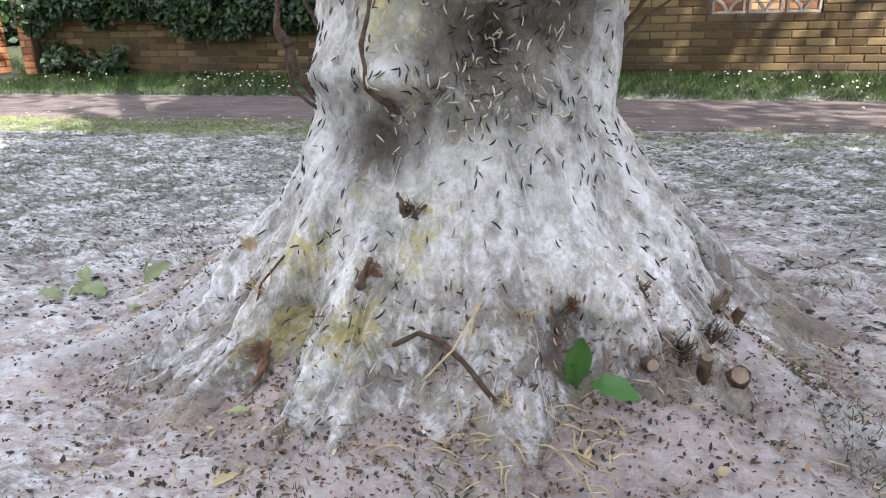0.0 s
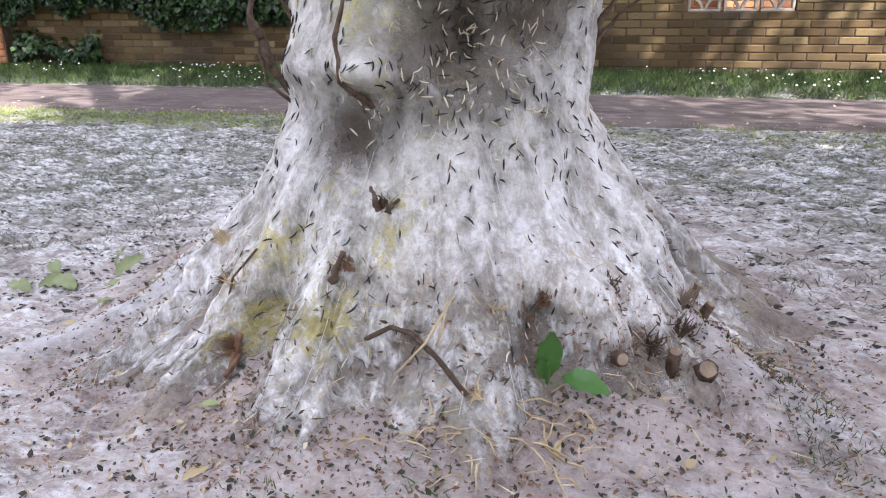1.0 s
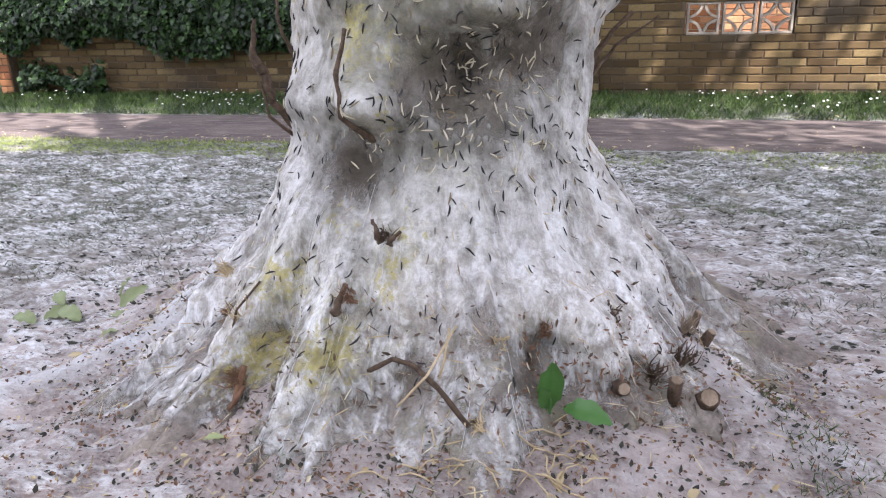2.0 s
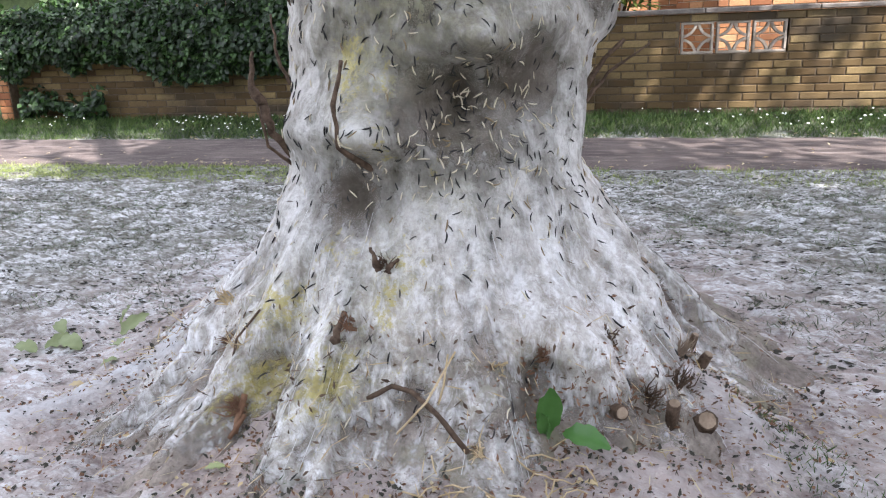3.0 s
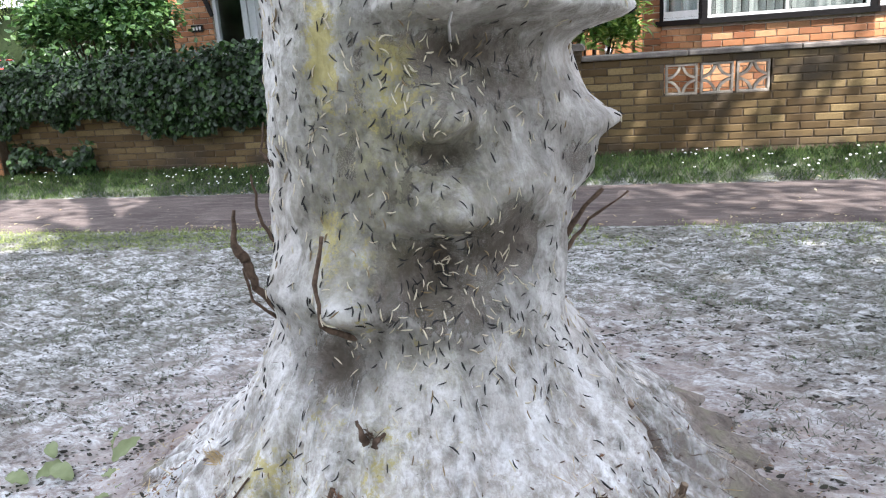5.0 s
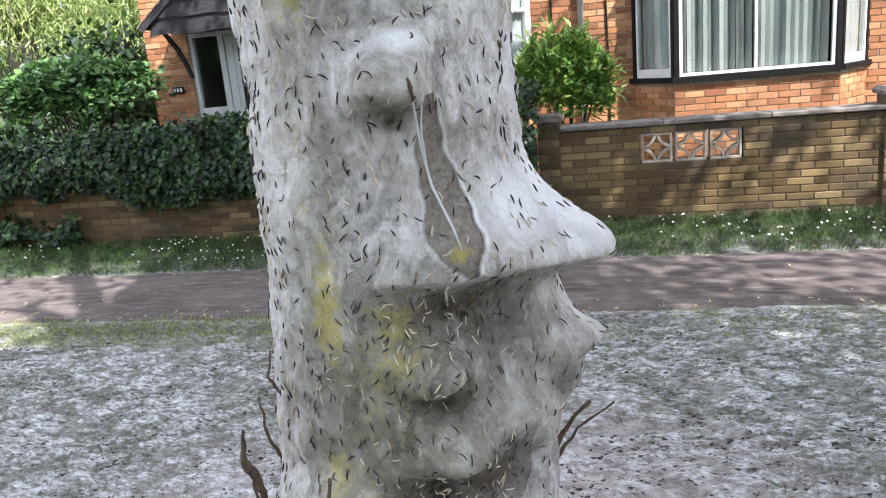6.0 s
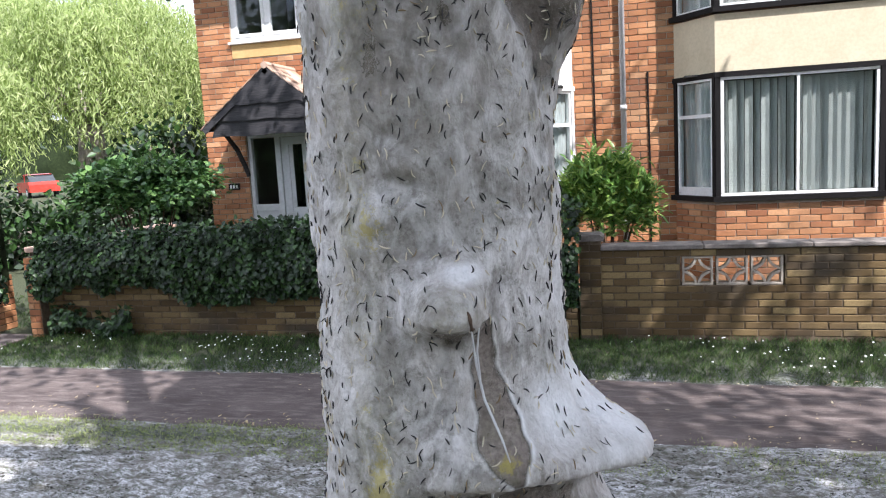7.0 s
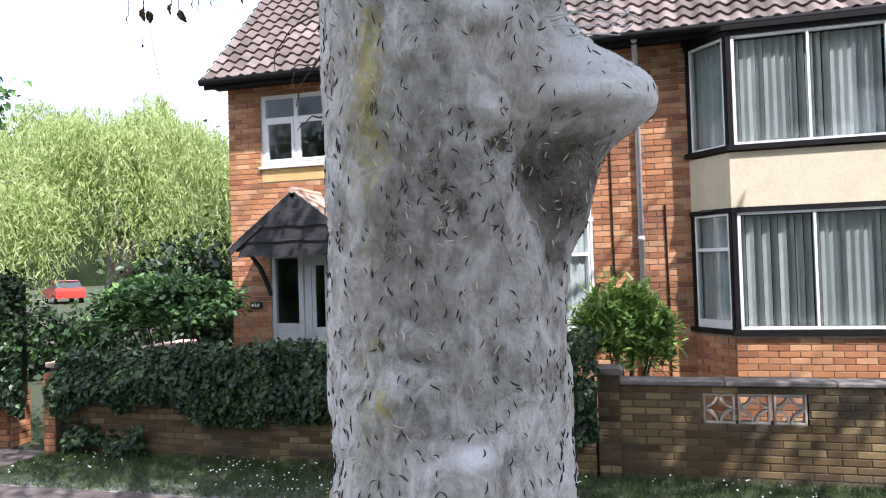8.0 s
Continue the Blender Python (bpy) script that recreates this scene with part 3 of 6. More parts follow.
BUMPS = SHELF + FACE_BOSSES + LOW_BOSSES + UPPER_BOSSES + TOP_BOSSES + ROOTS + ROOT_GAPS


def trunk_r(phi, z):
    """The trunk's radius at angles phi (radians from the front, to the right) and heights z."""
    r = np.interp(z, PROFILE_Z, PROFILE_R)
    warp = np.stack([np.sin(phi) * 0.3, np.cos(phi) * 0.3, z], -1).reshape(-1, 3)
    phi = phi + 0.085 * fbm(warp, 7, 2, 90).reshape(r.shape)
    z = z + 0.014 * fbm(warp, 9, 2, 95).reshape(r.shape)
    for a, zc, w, up, down, amp, *blunt in BUMPS:
        d = (phi - radians(a) + math.pi) % (2 * math.pi) - math.pi
        dz = z - zc
        k = blunt[0] if blunt else 2
        r = r + amp * np.exp(-(np.abs(d / radians(w)) ** k) - np.abs(dz / np.where(dz > 0, up, down)) ** k)
    return r


def trunk_point(phi, z, out=0.0):
    phi, z = np.asarray(phi, float), np.asarray(z, float)
    r = trunk_r(phi, z)
    q = np.stack([r * np.sin(phi), -r * np.cos(phi), z], -1).reshape(-1, 3)
    r = r + (0.012 * fbm(q, 7, 3, 60) + 0.0045 * fbm(q * (1, 1, 0.6), 24, 3, 70)).reshape(r.shape) + out
    low = np.clip(1 - z / 0.6, 0, 1)
    r = r + low * 0.034 * (1 - 2.4 * np.abs(fbm(np.stack([phi * 3.2, z * 1.2, phi * 0], -1).reshape(-1, 3), 2.3, 3, 80))).reshape(r.shape)
    r = r + (0.25 + low) * 0.006 * fbm(q, 21, 3, 84, 0.65).reshape(r.shape)
    # taut folds that run down and outwards over the foot, and fine folds over the bosses
    fold = 1 - 2.2 * np.abs(fbm(np.stack([phi * 9.5, z * 1.6, phi * 0], -1).reshape(-1, 3), 2.0, 3, 86))
    r = r + np.clip(1 - z / 0.62, 0, 1) * 0.0045 * fold.reshape(r.shape)
    r = r + 0.0022 * fbm(q * (1, 1, 0.7), 42, 3, 88, 0.6).reshape(r.shape)
    u, v = r * np.sin(phi), r * np.cos(phi)
    x, y = AXIS[0] + u * ACROSS[0] - v * AWAY[0], AXIS[1] + u * ACROSS[1] - v * AWAY[1]
    return np.stack([x, y, z], -1)


def blot(phi, z, spots):
    """A soft mask: the largest of some spots (angle, height, half-widths, strength)."""
    out = np.zeros_like(z)
    for a, zc, w, h, k in spots:
        d = (np.degrees(phi) - a + 180) % 360 - 180
        out = np.maximum(out, k * np.exp(-((d / w) ** 2) - ((z - zc) / h) ** 2))
    return out


LICHEN_LOW = [
    (-32, 0.485, 9, 0.04, 0.8), (-44, 0.37, 11, 0.06, 1.1), (-42, 0.225, 8, 0.07, 1.3), (-24, 0.275, 7, 0.07, 1.3), (-13.5, 0.41, 5, 0.07, 1.0), (-8, 0.47, 7, 0.03, 0.8),
    (-34, 0.38, 18, 0.12, 0.4), (-10, 0.46, 14, 0.14, 0.35), (10, 0.42, 12, 0.1, 0.2), (-8, 0.30, 5, 0.05, 0.6), (2, 0.30, 5, 0.04, 0.4), (-20, 0.36, 8, 0.06, 0.4),
]
LICHEN_MID = [
    (-30, 0.84, 10, 0.08, 0.95), (-20, 0.8, 18, 0.10, 0.5), (-20, 0.69, 10, 0.03, 0.6), (-29, 1.19, 8, 0.14, 1.3), (-30, 1.08, 8, 0.07, 0.5), (-3, 1.16, 12, 0.06, 1.1), (-5, 1.1, 18, 0.11, 0.8),
    (10, 1.0, 12, 0.04, 0.35), (0, 0.62, 8, 0.04, 0.45), (20, 1.305, 6, 0.025, 1.1),
]
LICHEN_HIGH = [
    (-34, 1.7, 8, 0.8, 0.3), (-28, 1.79, 8, 0.06, 1.1), (-34, 1.88, 7, 0.12, 0.5), (-33, 2.46, 10, 0.25, 1.1), (-29, 2.3, 10, 0.10, 0.8), (-29, 1.26, 6, 0.10, 0.7), (-34, 1.45, 6, 0.1, 0.4), (-38, 1.62, 5, 0.08, 0.45), (-33, 2.1, 6, 0.1, 0.4),
]
LICHEN = [(a, z, w, h, 0.8 * k) for a, z, w, h, k in LICHEN_LOW] + LICHEN_MID + LICHEN_HIGH
# brown stains, and shade painted into hollows and under the bosses
STAIN_SHADE_LOW = [
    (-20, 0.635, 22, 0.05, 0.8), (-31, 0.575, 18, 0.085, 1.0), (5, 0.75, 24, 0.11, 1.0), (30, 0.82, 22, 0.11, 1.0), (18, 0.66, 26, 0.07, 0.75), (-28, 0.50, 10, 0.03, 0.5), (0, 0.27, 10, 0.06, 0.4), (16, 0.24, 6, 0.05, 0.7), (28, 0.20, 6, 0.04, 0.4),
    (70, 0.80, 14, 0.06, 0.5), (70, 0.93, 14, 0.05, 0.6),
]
STAIN_SHADE_MID = [
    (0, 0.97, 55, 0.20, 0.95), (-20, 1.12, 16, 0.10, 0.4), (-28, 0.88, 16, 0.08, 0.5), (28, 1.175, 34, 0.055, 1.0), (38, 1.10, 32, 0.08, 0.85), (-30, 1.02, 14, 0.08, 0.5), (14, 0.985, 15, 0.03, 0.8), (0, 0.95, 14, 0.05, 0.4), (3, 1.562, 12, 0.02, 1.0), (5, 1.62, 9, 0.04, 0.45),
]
STAIN_SHADE_HIGH = [(74, 2.27, 10, 0.05, 0.8), (63, 2.32, 11, 0.05, 1.0), (50, 2.28, 13, 0.10, 1.0), (62, 2.22, 16, 0.12, 1.0), (60, 2.10, 10, 0.05, 0.7), (-5, 2.2, 34, 0.25, 0.6), (-22, 1.98, 30, 0.16, 0.4), (10, 1.85, 30, 0.12, 0.35), (27, 2.335, 9, 0.03, 0.7), (-10, 1.88, 7, 0.02, 0.6), (-20, 1.9, 20, 0.1, 0.25), (-4, 2.47, 14, 0.05, 0.4)]
STAIN_SHADE = STAIN_SHADE_LOW + STAIN_SHADE_MID + STAIN_SHADE_HIGH
OLIVE = [(-10, 1.0, 38, 0.18, 0.7), (-45, 0.34, 14, 0.10, 0.8), (-25, 0.30, 14, 0.10, 0.8), (-14, 0.43, 9, 0.10, 0.8), (-28, 0.83, 14, 0.09, 0.8), (-30, 0.68, 12, 0.04, 0.5), (-30, 1.2, 12, 0.25, 0.7), (-6, 1.12, 18, 0.09, 0.8), (8, 1.04, 16, 0.06, 0.6), (-36, 1.75, 10, 0.3, 0.5), (-34, 2.4, 14, 0.3, 0.7), (0, 0.58, 14, 0.05, 0.4), (18, 0.30, 8, 0.05, 0.5), (5, 1.62, 9, 0.05, 0.4), (12, 0.28, 12, 0.05, 0.5)]
# where the silk lies thick or thin, with light and shade painted in
THICK_LIT_LOW = [
    (0, 0.36, 50, 0.10, 0.22), (-10, 0.5, 4, 0.22, 0.4), (8, 0.48, 4, 0.2, 0.4), (31, 0.45, 7, 0.12, 0.6), (-29, 0.36, 3, 0.16, 0.7), (-20, 0.45, 3, 0.12, 0.5), (52, 0.5, 6, 0.16, 0.5), (40, 0.365, 7, 0.10, 0.6), (-24, 0.715, 11, 0.04, 0.6), (-17, 0.71, 5, 0.03, 0.5),
    (80, 0.62, 9, 0.12, 0.6), (-70, 0.22, 8, 0.12, 0.6), (-20, 0.3, 3, 0.2, 0.3), (60, 0.3, 8, 0.14, 0.4), (20, 0.42, 6, 0.08, 0.4), (-50, 0.42, 6, 0.12, 0.5),
]
THICK_LIT_MID = [
    (14, 0.895, 10, 0.04, 0.6), (34, 0.95, 10, 0.04, 0.4), (60, 1.27, 24, 0.05, 0.6), (48, 1.37, 24, 0.10, 0.8), (75, 1.36, 22, 0.14, 1.0), (70, 1.6, 20, 0.15, 0.4), (-50, 1.5, 12, 0.25, 0.3), (60, 0.9, 12, 0.05, 0.4), (88, 1.03, 14, 0.06, 0.5), (9, 1.695, 9, 0.024, 0.95), (-85, 1.2, 22, 1.2, 0.4), (80, 1.9, 20, 0.5, 0.3), (20, 1.26, 24, 0.02, 0.35), (-36, 0.79, 9, 0.05, 0.4), (-12, 1.0, 5, 0.06, 0.3),
]
THICK_LIT_HIGH = [(58, 2.445, 14, 0.04, 1.0), (68, 2.40, 7, 0.05, 0.7), (74, 2.52, 28, 0.14, 1.0), (52, 2.45, 12, 0.045, 0.8), (20, 2.40, 8, 0.04, 0.7), (20, 2.63, 20, 0.05, 0.7), (10, 2.55, 40, 0.12, 0.25), (42, 2.10, 8, 0.10, 0.4)]
THICK_LIT = THICK_LIT_LOW + THICK_LIT_MID + THICK_LIT_HIGH
THIN_SHADE_LOW = [(4, 0.75, 18, 0.09, 0.65), (-32, 0.57, 12, 0.07, 0.6), (20, 0.70, 14, 0.06, 0.4), (32, 0.80, 18, 0.08, 0.6), (6, 0.33, 8, 0.05, 0.3), (16, 0.24, 7, 0.05, 0.5), (-8, 0.24, 8, 0.04, 0.25), (-42, 0.25, 9, 0.08, 0.15), (68, 0.28, 5, 0.05, 0.5), (28, 0.19, 8, 0.05, 0.4), (70, 0.93, 12, 0.05, 0.4)]
THIN_SHADE_HIGH = [(66, 2.32, 13, 0.055, 0.6), (28, 1.165, 28, 0.05, 0.65), (34, 1.11, 26, 0.06, 0.4), (3, 1.57, 8, 0.02, 0.4), (12, 0.985, 16, 0.03, 0.45), (-28, 1.0, 12, 0.06, 0.3), (50, 2.26, 13, 0.10, 0.65), (62, 2.24, 15, 0.11, 0.65), (60, 2.10, 9, 0.05, 0.45), (27, 2.335, 8, 0.025, 0.4), (-12, 2.3, 26, 0.2, 0.14), (5, 1.0, 50, 0.3, 0.1)]
THIN_SHADE = THIN_SHADE_LOW + THIN_SHADE_HIGH


def slit_at(phi, z):
    """Above nought inside the torn opening of the silk."""
    a = 16 + (1.58 - z) * 17
    half = np.where(z > 1.33, 2.0 + (1.62 - z) * 25, 9.2 - (1.33 - z) * 105)
    wob = 0.7 * np.sin(z * 37) + 0.5 * np.sin(z * 91 + phi * 3)
    half = np.where((z > 1.60) | (z < 1.255), -1, half)
    return half - np.abs(np.degrees(phi) - a - wob)


zs = np.concatenate([np.arange(-0.08, 2.9, 0.007), np.arange(2.9, 5.3, 0.08)])
ps = np.concatenate([np.linspace(-2.1, 2.1, 461), np.linspace(2.1, 2 * math.pi - 2.1, 61)[1:-1]])
ZS, PS = np.meshgrid(zs, ps, indexing="ij")


def trunk_mesh(name, out, material, keep=None):
    v = trunk_point(PS, ZS, out).reshape(-1, 3)
    a, b = np.arange(len(zs) - 1)[:, None], np.arange(len(ps))[None, :]
    n = len(ps)
    f = np.stack([a * n + b, a * n + (b + 1) % n, (a + 1) * n + (b + 1) % n, (a + 1) * n + b], -1).reshape(-1, 4)
    if keep is not None:
        f = f[keep.ravel()[f].all(1)]
    me = array_mesh(name, v, f, material, True)
    give(me, "stain_shade", blot(PS, ZS, STAIN_SHADE).ravel())
    give(me, "olive", blot(PS, ZS, OLIVE).ravel())
    give(me, "lichen", blot(PS, ZS, LICHEN).ravel())
    give(me, "slit", np.clip(slit_at(PS, ZS) * 0.55 + 0.5, 0, 1).ravel())
    skirt = np.clip((0.20 - ZS) / 0.10, 0, 1) * np.where(np.abs(np.degrees(PS) + 72) < 14, 0.3, 1.0)
    cover = 0.62 - 0.75 * skirt + blot(PS, ZS, THICK_LIT) - 1.7 * blot(PS, ZS, THIN_SHADE) - 0.36 * np.clip(1 - ZS / 0.5, 0, 1)
    # drawn-out streaks over the foot, and a thick rolled edge round the tear
    drawn = fbm(np.stack([PS * 13, ZS * 2.2, PS * 0], -1).reshape(-1, 3), 2.0, 4, 240, 0.6).reshape(ZS.shape)
    cover = cover + np.clip(1.15 - ZS / 0.6, 0, 1) * 0.36 * drawn + np.clip(1.1 - ZS / 0.55, 0, 1) * 0.6 * fbm(np.stack([PS * 5, ZS * 8, PS * 0], -1).reshape(-1, 3), 2.2, 4, 250, 0.65).reshape(ZS.shape) + 0.4 * np.exp(-(((slit_at(PS, ZS) + 1.2) / 0.9) ** 2)) * (ZS > 1.24) * (ZS < 1.62)
    give(me, "cover", cover.ravel())
    give(me, "low", np.clip(1.6 - ZS / 0.42, 0, 1).ravel())
    return me


tree = thing("tree", "old broad trunk with bosses, shrouded in grey-white silk webbing", "tree", (AXIS[0], AXIS[1], 0))
BASE = Matrix.Translation((-AXIS[0], -AXIS[1], 0))


def tree_part(name, me, label=""):
    ob = new(name, me)
    me.transform(BASE)
    ob.parent = tree
    return tagged(ob, label)


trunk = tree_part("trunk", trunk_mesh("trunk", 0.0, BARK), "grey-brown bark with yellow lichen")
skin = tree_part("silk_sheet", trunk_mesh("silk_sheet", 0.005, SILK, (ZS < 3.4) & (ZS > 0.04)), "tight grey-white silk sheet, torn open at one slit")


def fit_to_trunk(pts, out=0.004):
    return [tuple(trunk_point(np.array([radians(a)]), np.array([z]), out + o)[0]) for a, z, o in pts]


# crown: unseen limbs and leaves high overhead, added to dapple the light
limb_rnd = random.Random(4)
crown_tips = []
top = Vector((AXIS[0], AXIS[1], 4.9))
for k in range(9):
    a = k * 2 * math.pi / 9 + limb_rnd.uniform(-0.2, 0.2)
    far = limb_rnd.uniform(3.2, 5.5)
    tip = top + Vector((math.cos(a) * far * 0.8 + 2.2, math.sin(a) * far * 0.8 - 1.6, limb_rnd.uniform(1.8, 3.4)))
    mid = top.lerp(tip, 0.5) + Vector((0, 0, 0.7))
    crown_tips += [top.lerp(tip, 0.45), mid, mid.lerp(tip, 0.5), tip]
    tree_part("limb", MB().tube([top - Vector((0, 0, 0.3)), top.lerp(mid, 0.5) + Vector((0, 0, 0.25)), mid, mid.lerp(tip, 0.5), tip], [0.12, 0.10, 0.075, 0.05, 0.015], 8).mesh("limb", BARK, True))

# more unseen limbs, added to carry the shading clumps
for k, (tx, ty, tz) in enumerate(((-3.0, 7.5, 7.4), (0.4, 8.6, 7.6), (3.4, 8.4, 8.0), (6.4, 6.6, 8.3))):
    tip = Vector((tx, ty, tz))
    mid = top.lerp(tip, 0.5) + Vector((0, 0, 0.9))
    tree_part("limb", MB().tube([top - Vector((0, 0, 0.3)), top.lerp(mid, 0.5) + Vector((0, 0, 0.3)), mid, mid.lerp(tip, 0.5), tip], [0.12, 0.10, 0.075, 0.05, 0.015], 8).mesh("limb", BARK, True))


def crown(n, clump):
    """Uneven clumps of leaves over the limbs, open between them."""
    cen = []
    while len(cen) < n:
        t = crown_tips[rng.integers(len(crown_tips))]
        c = np.array(t) + rng.normal(size=3) * (1.0, 1.0, 0.6)
        if c[2] > 5.0 and c[1] < 3.6 + 0.5 * max(0, min(c[0] - 1, 4)) and not (c[0] < 0.9 and c[1] > 0.3) and c[0] > 0.3:
            cen.append(c)
    # dense unseen clumps set in the sun's way to keep the trunk shaded
    for k in range(170):
        u = rng.random() * 1.15
        cen.append(np.array([1.3 + 2.3 * u, 1.1 - 1.6 * u, 5.7]) + rng.normal(size=3) * (0.5, 0.5, 0.3))
    # unseen clumps added to throw shade on lawn, path, garden wall and house
    for k in range(SHADE_CLUMPS):
        x, y = rng.uniform(-6.5, 8.0), rng.uniform(3.0, 6.4)
        if k % 7 == 3:
            x, y = rng.uniform(4.3, 6.3), rng.uniform(-0.7, 1.6)
        elif k % 9 == 0:
            x, y = rng.uniform(-3.0, 3.6), rng.uniform(6.4, 8.2)
        elif k % 4 == 0:
            x, y = rng.uniform(-3.0, 5.0), rng.uniform(4.6, 6.0)
        elif k % 5 < 2:
            x, y = rng.uniform(3.6, 8.0), rng.uniform(-1.0, 3.0)
        cen.append(np.array([x, y, max(6.3, 2.1 + 0.57 * math.hypot(x - 0.3, y - 1.2)) + rng.random() * 0.5]))
    cen = np.repeat(np.array(cen), clump, 0)
    p = cen + rng.normal(size=cen.shape) * (0.34, 0.34, 0.22)
    return p


CROWN_CLUMPS, SHADE_CLUMPS = 500, 500
p = crown(CROWN_CLUMPS, 34)
tree_part("crown", leaves("crown", p, unit(len(p)), unit(len(p)) + (0, 0, 1.5), rng.uniform(0.10, 0.19, len(p)), CROWNLEAF, 0.7), "green leaf clumps")

# ---- the garden walls ----
COURSE, LONG = 0.068, 0.232
brick_meshes = {}


def brick_mesh(length, height=0.058, depth=0.10, material=None, tag="wall"):
    """One brick, its front face cut back a little all round."""
    key = (tag, round(length, 2))
    if key not in brick_meshes:
        h, c, w = length / 2, 0.004, height / 2
        vs = [(-h, 0.006, -w), (h, 0.006, -w), (h, 0.006, w), (-h, 0.006, w), (-h + c, 0, -w + c), (h - c, 0, -w + c), (h - c, 0, w - c), (-h + c, 0, w - c),
              (-h, depth, -w), (h, depth, -w), (h, depth, w), (-h, depth, w)]
        fs = [(4, 5, 6, 7), (0, 1, 5, 4), (1, 2, 6, 5), (2, 3, 7, 6), (3, 0, 4, 7), (0, 8, 9, 1), (1, 9, 10, 2), (2, 10, 11, 3), (3, 11, 8, 0)]
        brick_meshes[key] = MB().add(vs, fs).mesh("brick", material)
    return brick_meshes[key]


def spans(x0, x1, holes):
    """What is left of x0..x1 outside the holes."""
    out = [(x0, x1)]
    for a, b in holes:
        out = [s for p, q in out for s in ((p, min(q, a)), (max(p, b), q)) if s[1] - s[0] > 0.03]
    return out


def course_bricks(x0, x1, holes, odd, long, joint):
    for a, b in spans(x0, x1, holes):
        x = math.floor((a - x0) / long) * long + x0 - (long / 2 if odd else 0)
        while x < b:
            p, q = max(a, x), min(b, x + long) - joint
            if q - p > 0.04:
                yield (p + q) / 2, q - p
            x += long


def brick_wall(name, label, x0, x1, z0, courses, holes, y):
    """A garden wall: a mortar core, with each brick of its face a piece of its own."""
    w = thing(name, label, "wall", (x0, y, 0), kind="structure")
    rnd = random.Random(int(abs(x0) * 100))
    core = MB()
    top = z0 + courses * COURSE
    cuts = sorted({z0 - 0.25, top, *[h[2] for h in holes], *[h[3] for h in holes]})
    for a, b in zip(cuts, cuts[1:]):
        gaps = [(h[0], h[1]) for h in holes if h[2] < (a + b) / 2 < h[3]]
        for p, q in spans(x0 + 0.006, x1 - 0.006, gaps):
            core.box(p - x0, q - x0, 0.0075, 0.205, a, b)
    part("mortar_core", core, MORTAR, w)
    return w, rnd, top


RIGHT_X0, RIGHT_X1, RIGHT_Z0, RIGHT_COURSES = -0.08, 7.6, 0.095, 12
BLOCK_X, BLOCK_Z0, BLOCK_S = (0.64, 0.937, 1.234), RIGHT_Z0 + 7 * COURSE, 0.272
HOLE = (0.64, 1.531, BLOCK_Z0, BLOCK_Z0 + 4 * COURSE)
wall_right, rnd_r, TOP_R = brick_wall("wall_garden_east", "weathered buff brick garden wall with three pierced screen blocks", RIGHT_X0, RIGHT_X1, RIGHT_Z0, RIGHT_COURSES, [HOLE], WALL_Y)
x = RIGHT_X0
while x < RIGHT_X1:
    e = min(x + 0.9 + 0.1 * rnd_r.random(), RIGHT_X1)
    part("coping_slab", MB().soft(x - RIGHT_X0 + 0.002, e - RIGHT_X0 - 0.004, -0.035, 0.24, TOP_R + 0.002, TOP_R + 0.044 + rnd_r.uniform(-0.003, 0.003), 0.008), CONCRETE, wall_right, "rough grey concrete coping")
    x = e


def screen_block(x):
    """A square pierced block: a rim and four petals that leave a star."""
    s, d = BLOCK_S, 0.09
    mb = MB()
    t = 0.022
    for a in (mb.soft(0, s, 0, d, 0, t, 0.004), mb.soft(0, s, 0, d, s - t, s, 0.004), mb.soft(0, t, 0, d, t, s - t, 0.004), mb.soft(s - t, s, 0, d, t, s - t, 0.004)):
        pass
    c, n = s / 2, 12
    for q in range(4):
        ring = []
        for k in range(n + 1):
            a = math.pi / 2 * k / n
            ring.append((a, c - t * 0.6))
        turn = Matrix.Translation((c, 0, c)) @ Matrix.Rotation(q * math.pi / 2, 4, "Y")
        for k in range(n):
            pts = []
            for aa, rr in ((ring[k][0], -0.011), (ring[k + 1][0], -0.011), (ring[k + 1][0], 0.011), (ring[k][0], 0.011)):
                R = c - t * 0.5 + rr
                pts.append((c - math.cos(aa) * R, c - math.sin(aa) * R))
            mb.prism([(p - 0.0, r) for p, r in pts], 0.008, d - 0.008, turn)
    ob = part("screen_block", mb, BLOCKM, wall_right, "pale pierced concrete block")
    ob.location = (x - RIGHT_X0, 0.012, BLOCK_Z0)
    return ob


for x in BLOCK_X:
    screen_block(x + 0.012)


def pillar(x, z_top):
    p = thing("wall_pillar", "buff brick wall pillar with a stone cap", "pillar", (x, WALL_Y - 0.03, 0), kind="structure")
    part("shaft", MB().soft(-0.10, 0.10, 0.004, 0.24, -0.1, z_top - 0.06, 0.006), MORTAR, p)
    n = int((z_top - 0.06 - RIGHT_Z0) / COURSE)
    for k in range(n):
        for a, b in (((-0.10, 0.10),) if k % 2 else ((-0.10, -0.003), (0.003, 0.10))):
            ob = part("brick", brick_mesh(b - a - 0.004, material=WALL_BRICK), None, p)
            ob.location = ((a + b) / 2, -0.004, RIGHT_Z0 + (k + 0.5) * COURSE)
    part("pillar_cap", MB().prism([(-0.13, z_top - 0.058), (0.13, z_top - 0.058), (0.13, z_top - 0.025), (0.10, z_top), (-0.10, z_top), (-0.13, z_top - 0.025)], -0.04, 0.27), CONCRETE, p, "grey concrete cap")


pillar(-0.18, 1.07)
pillar(2.76, 1.10)

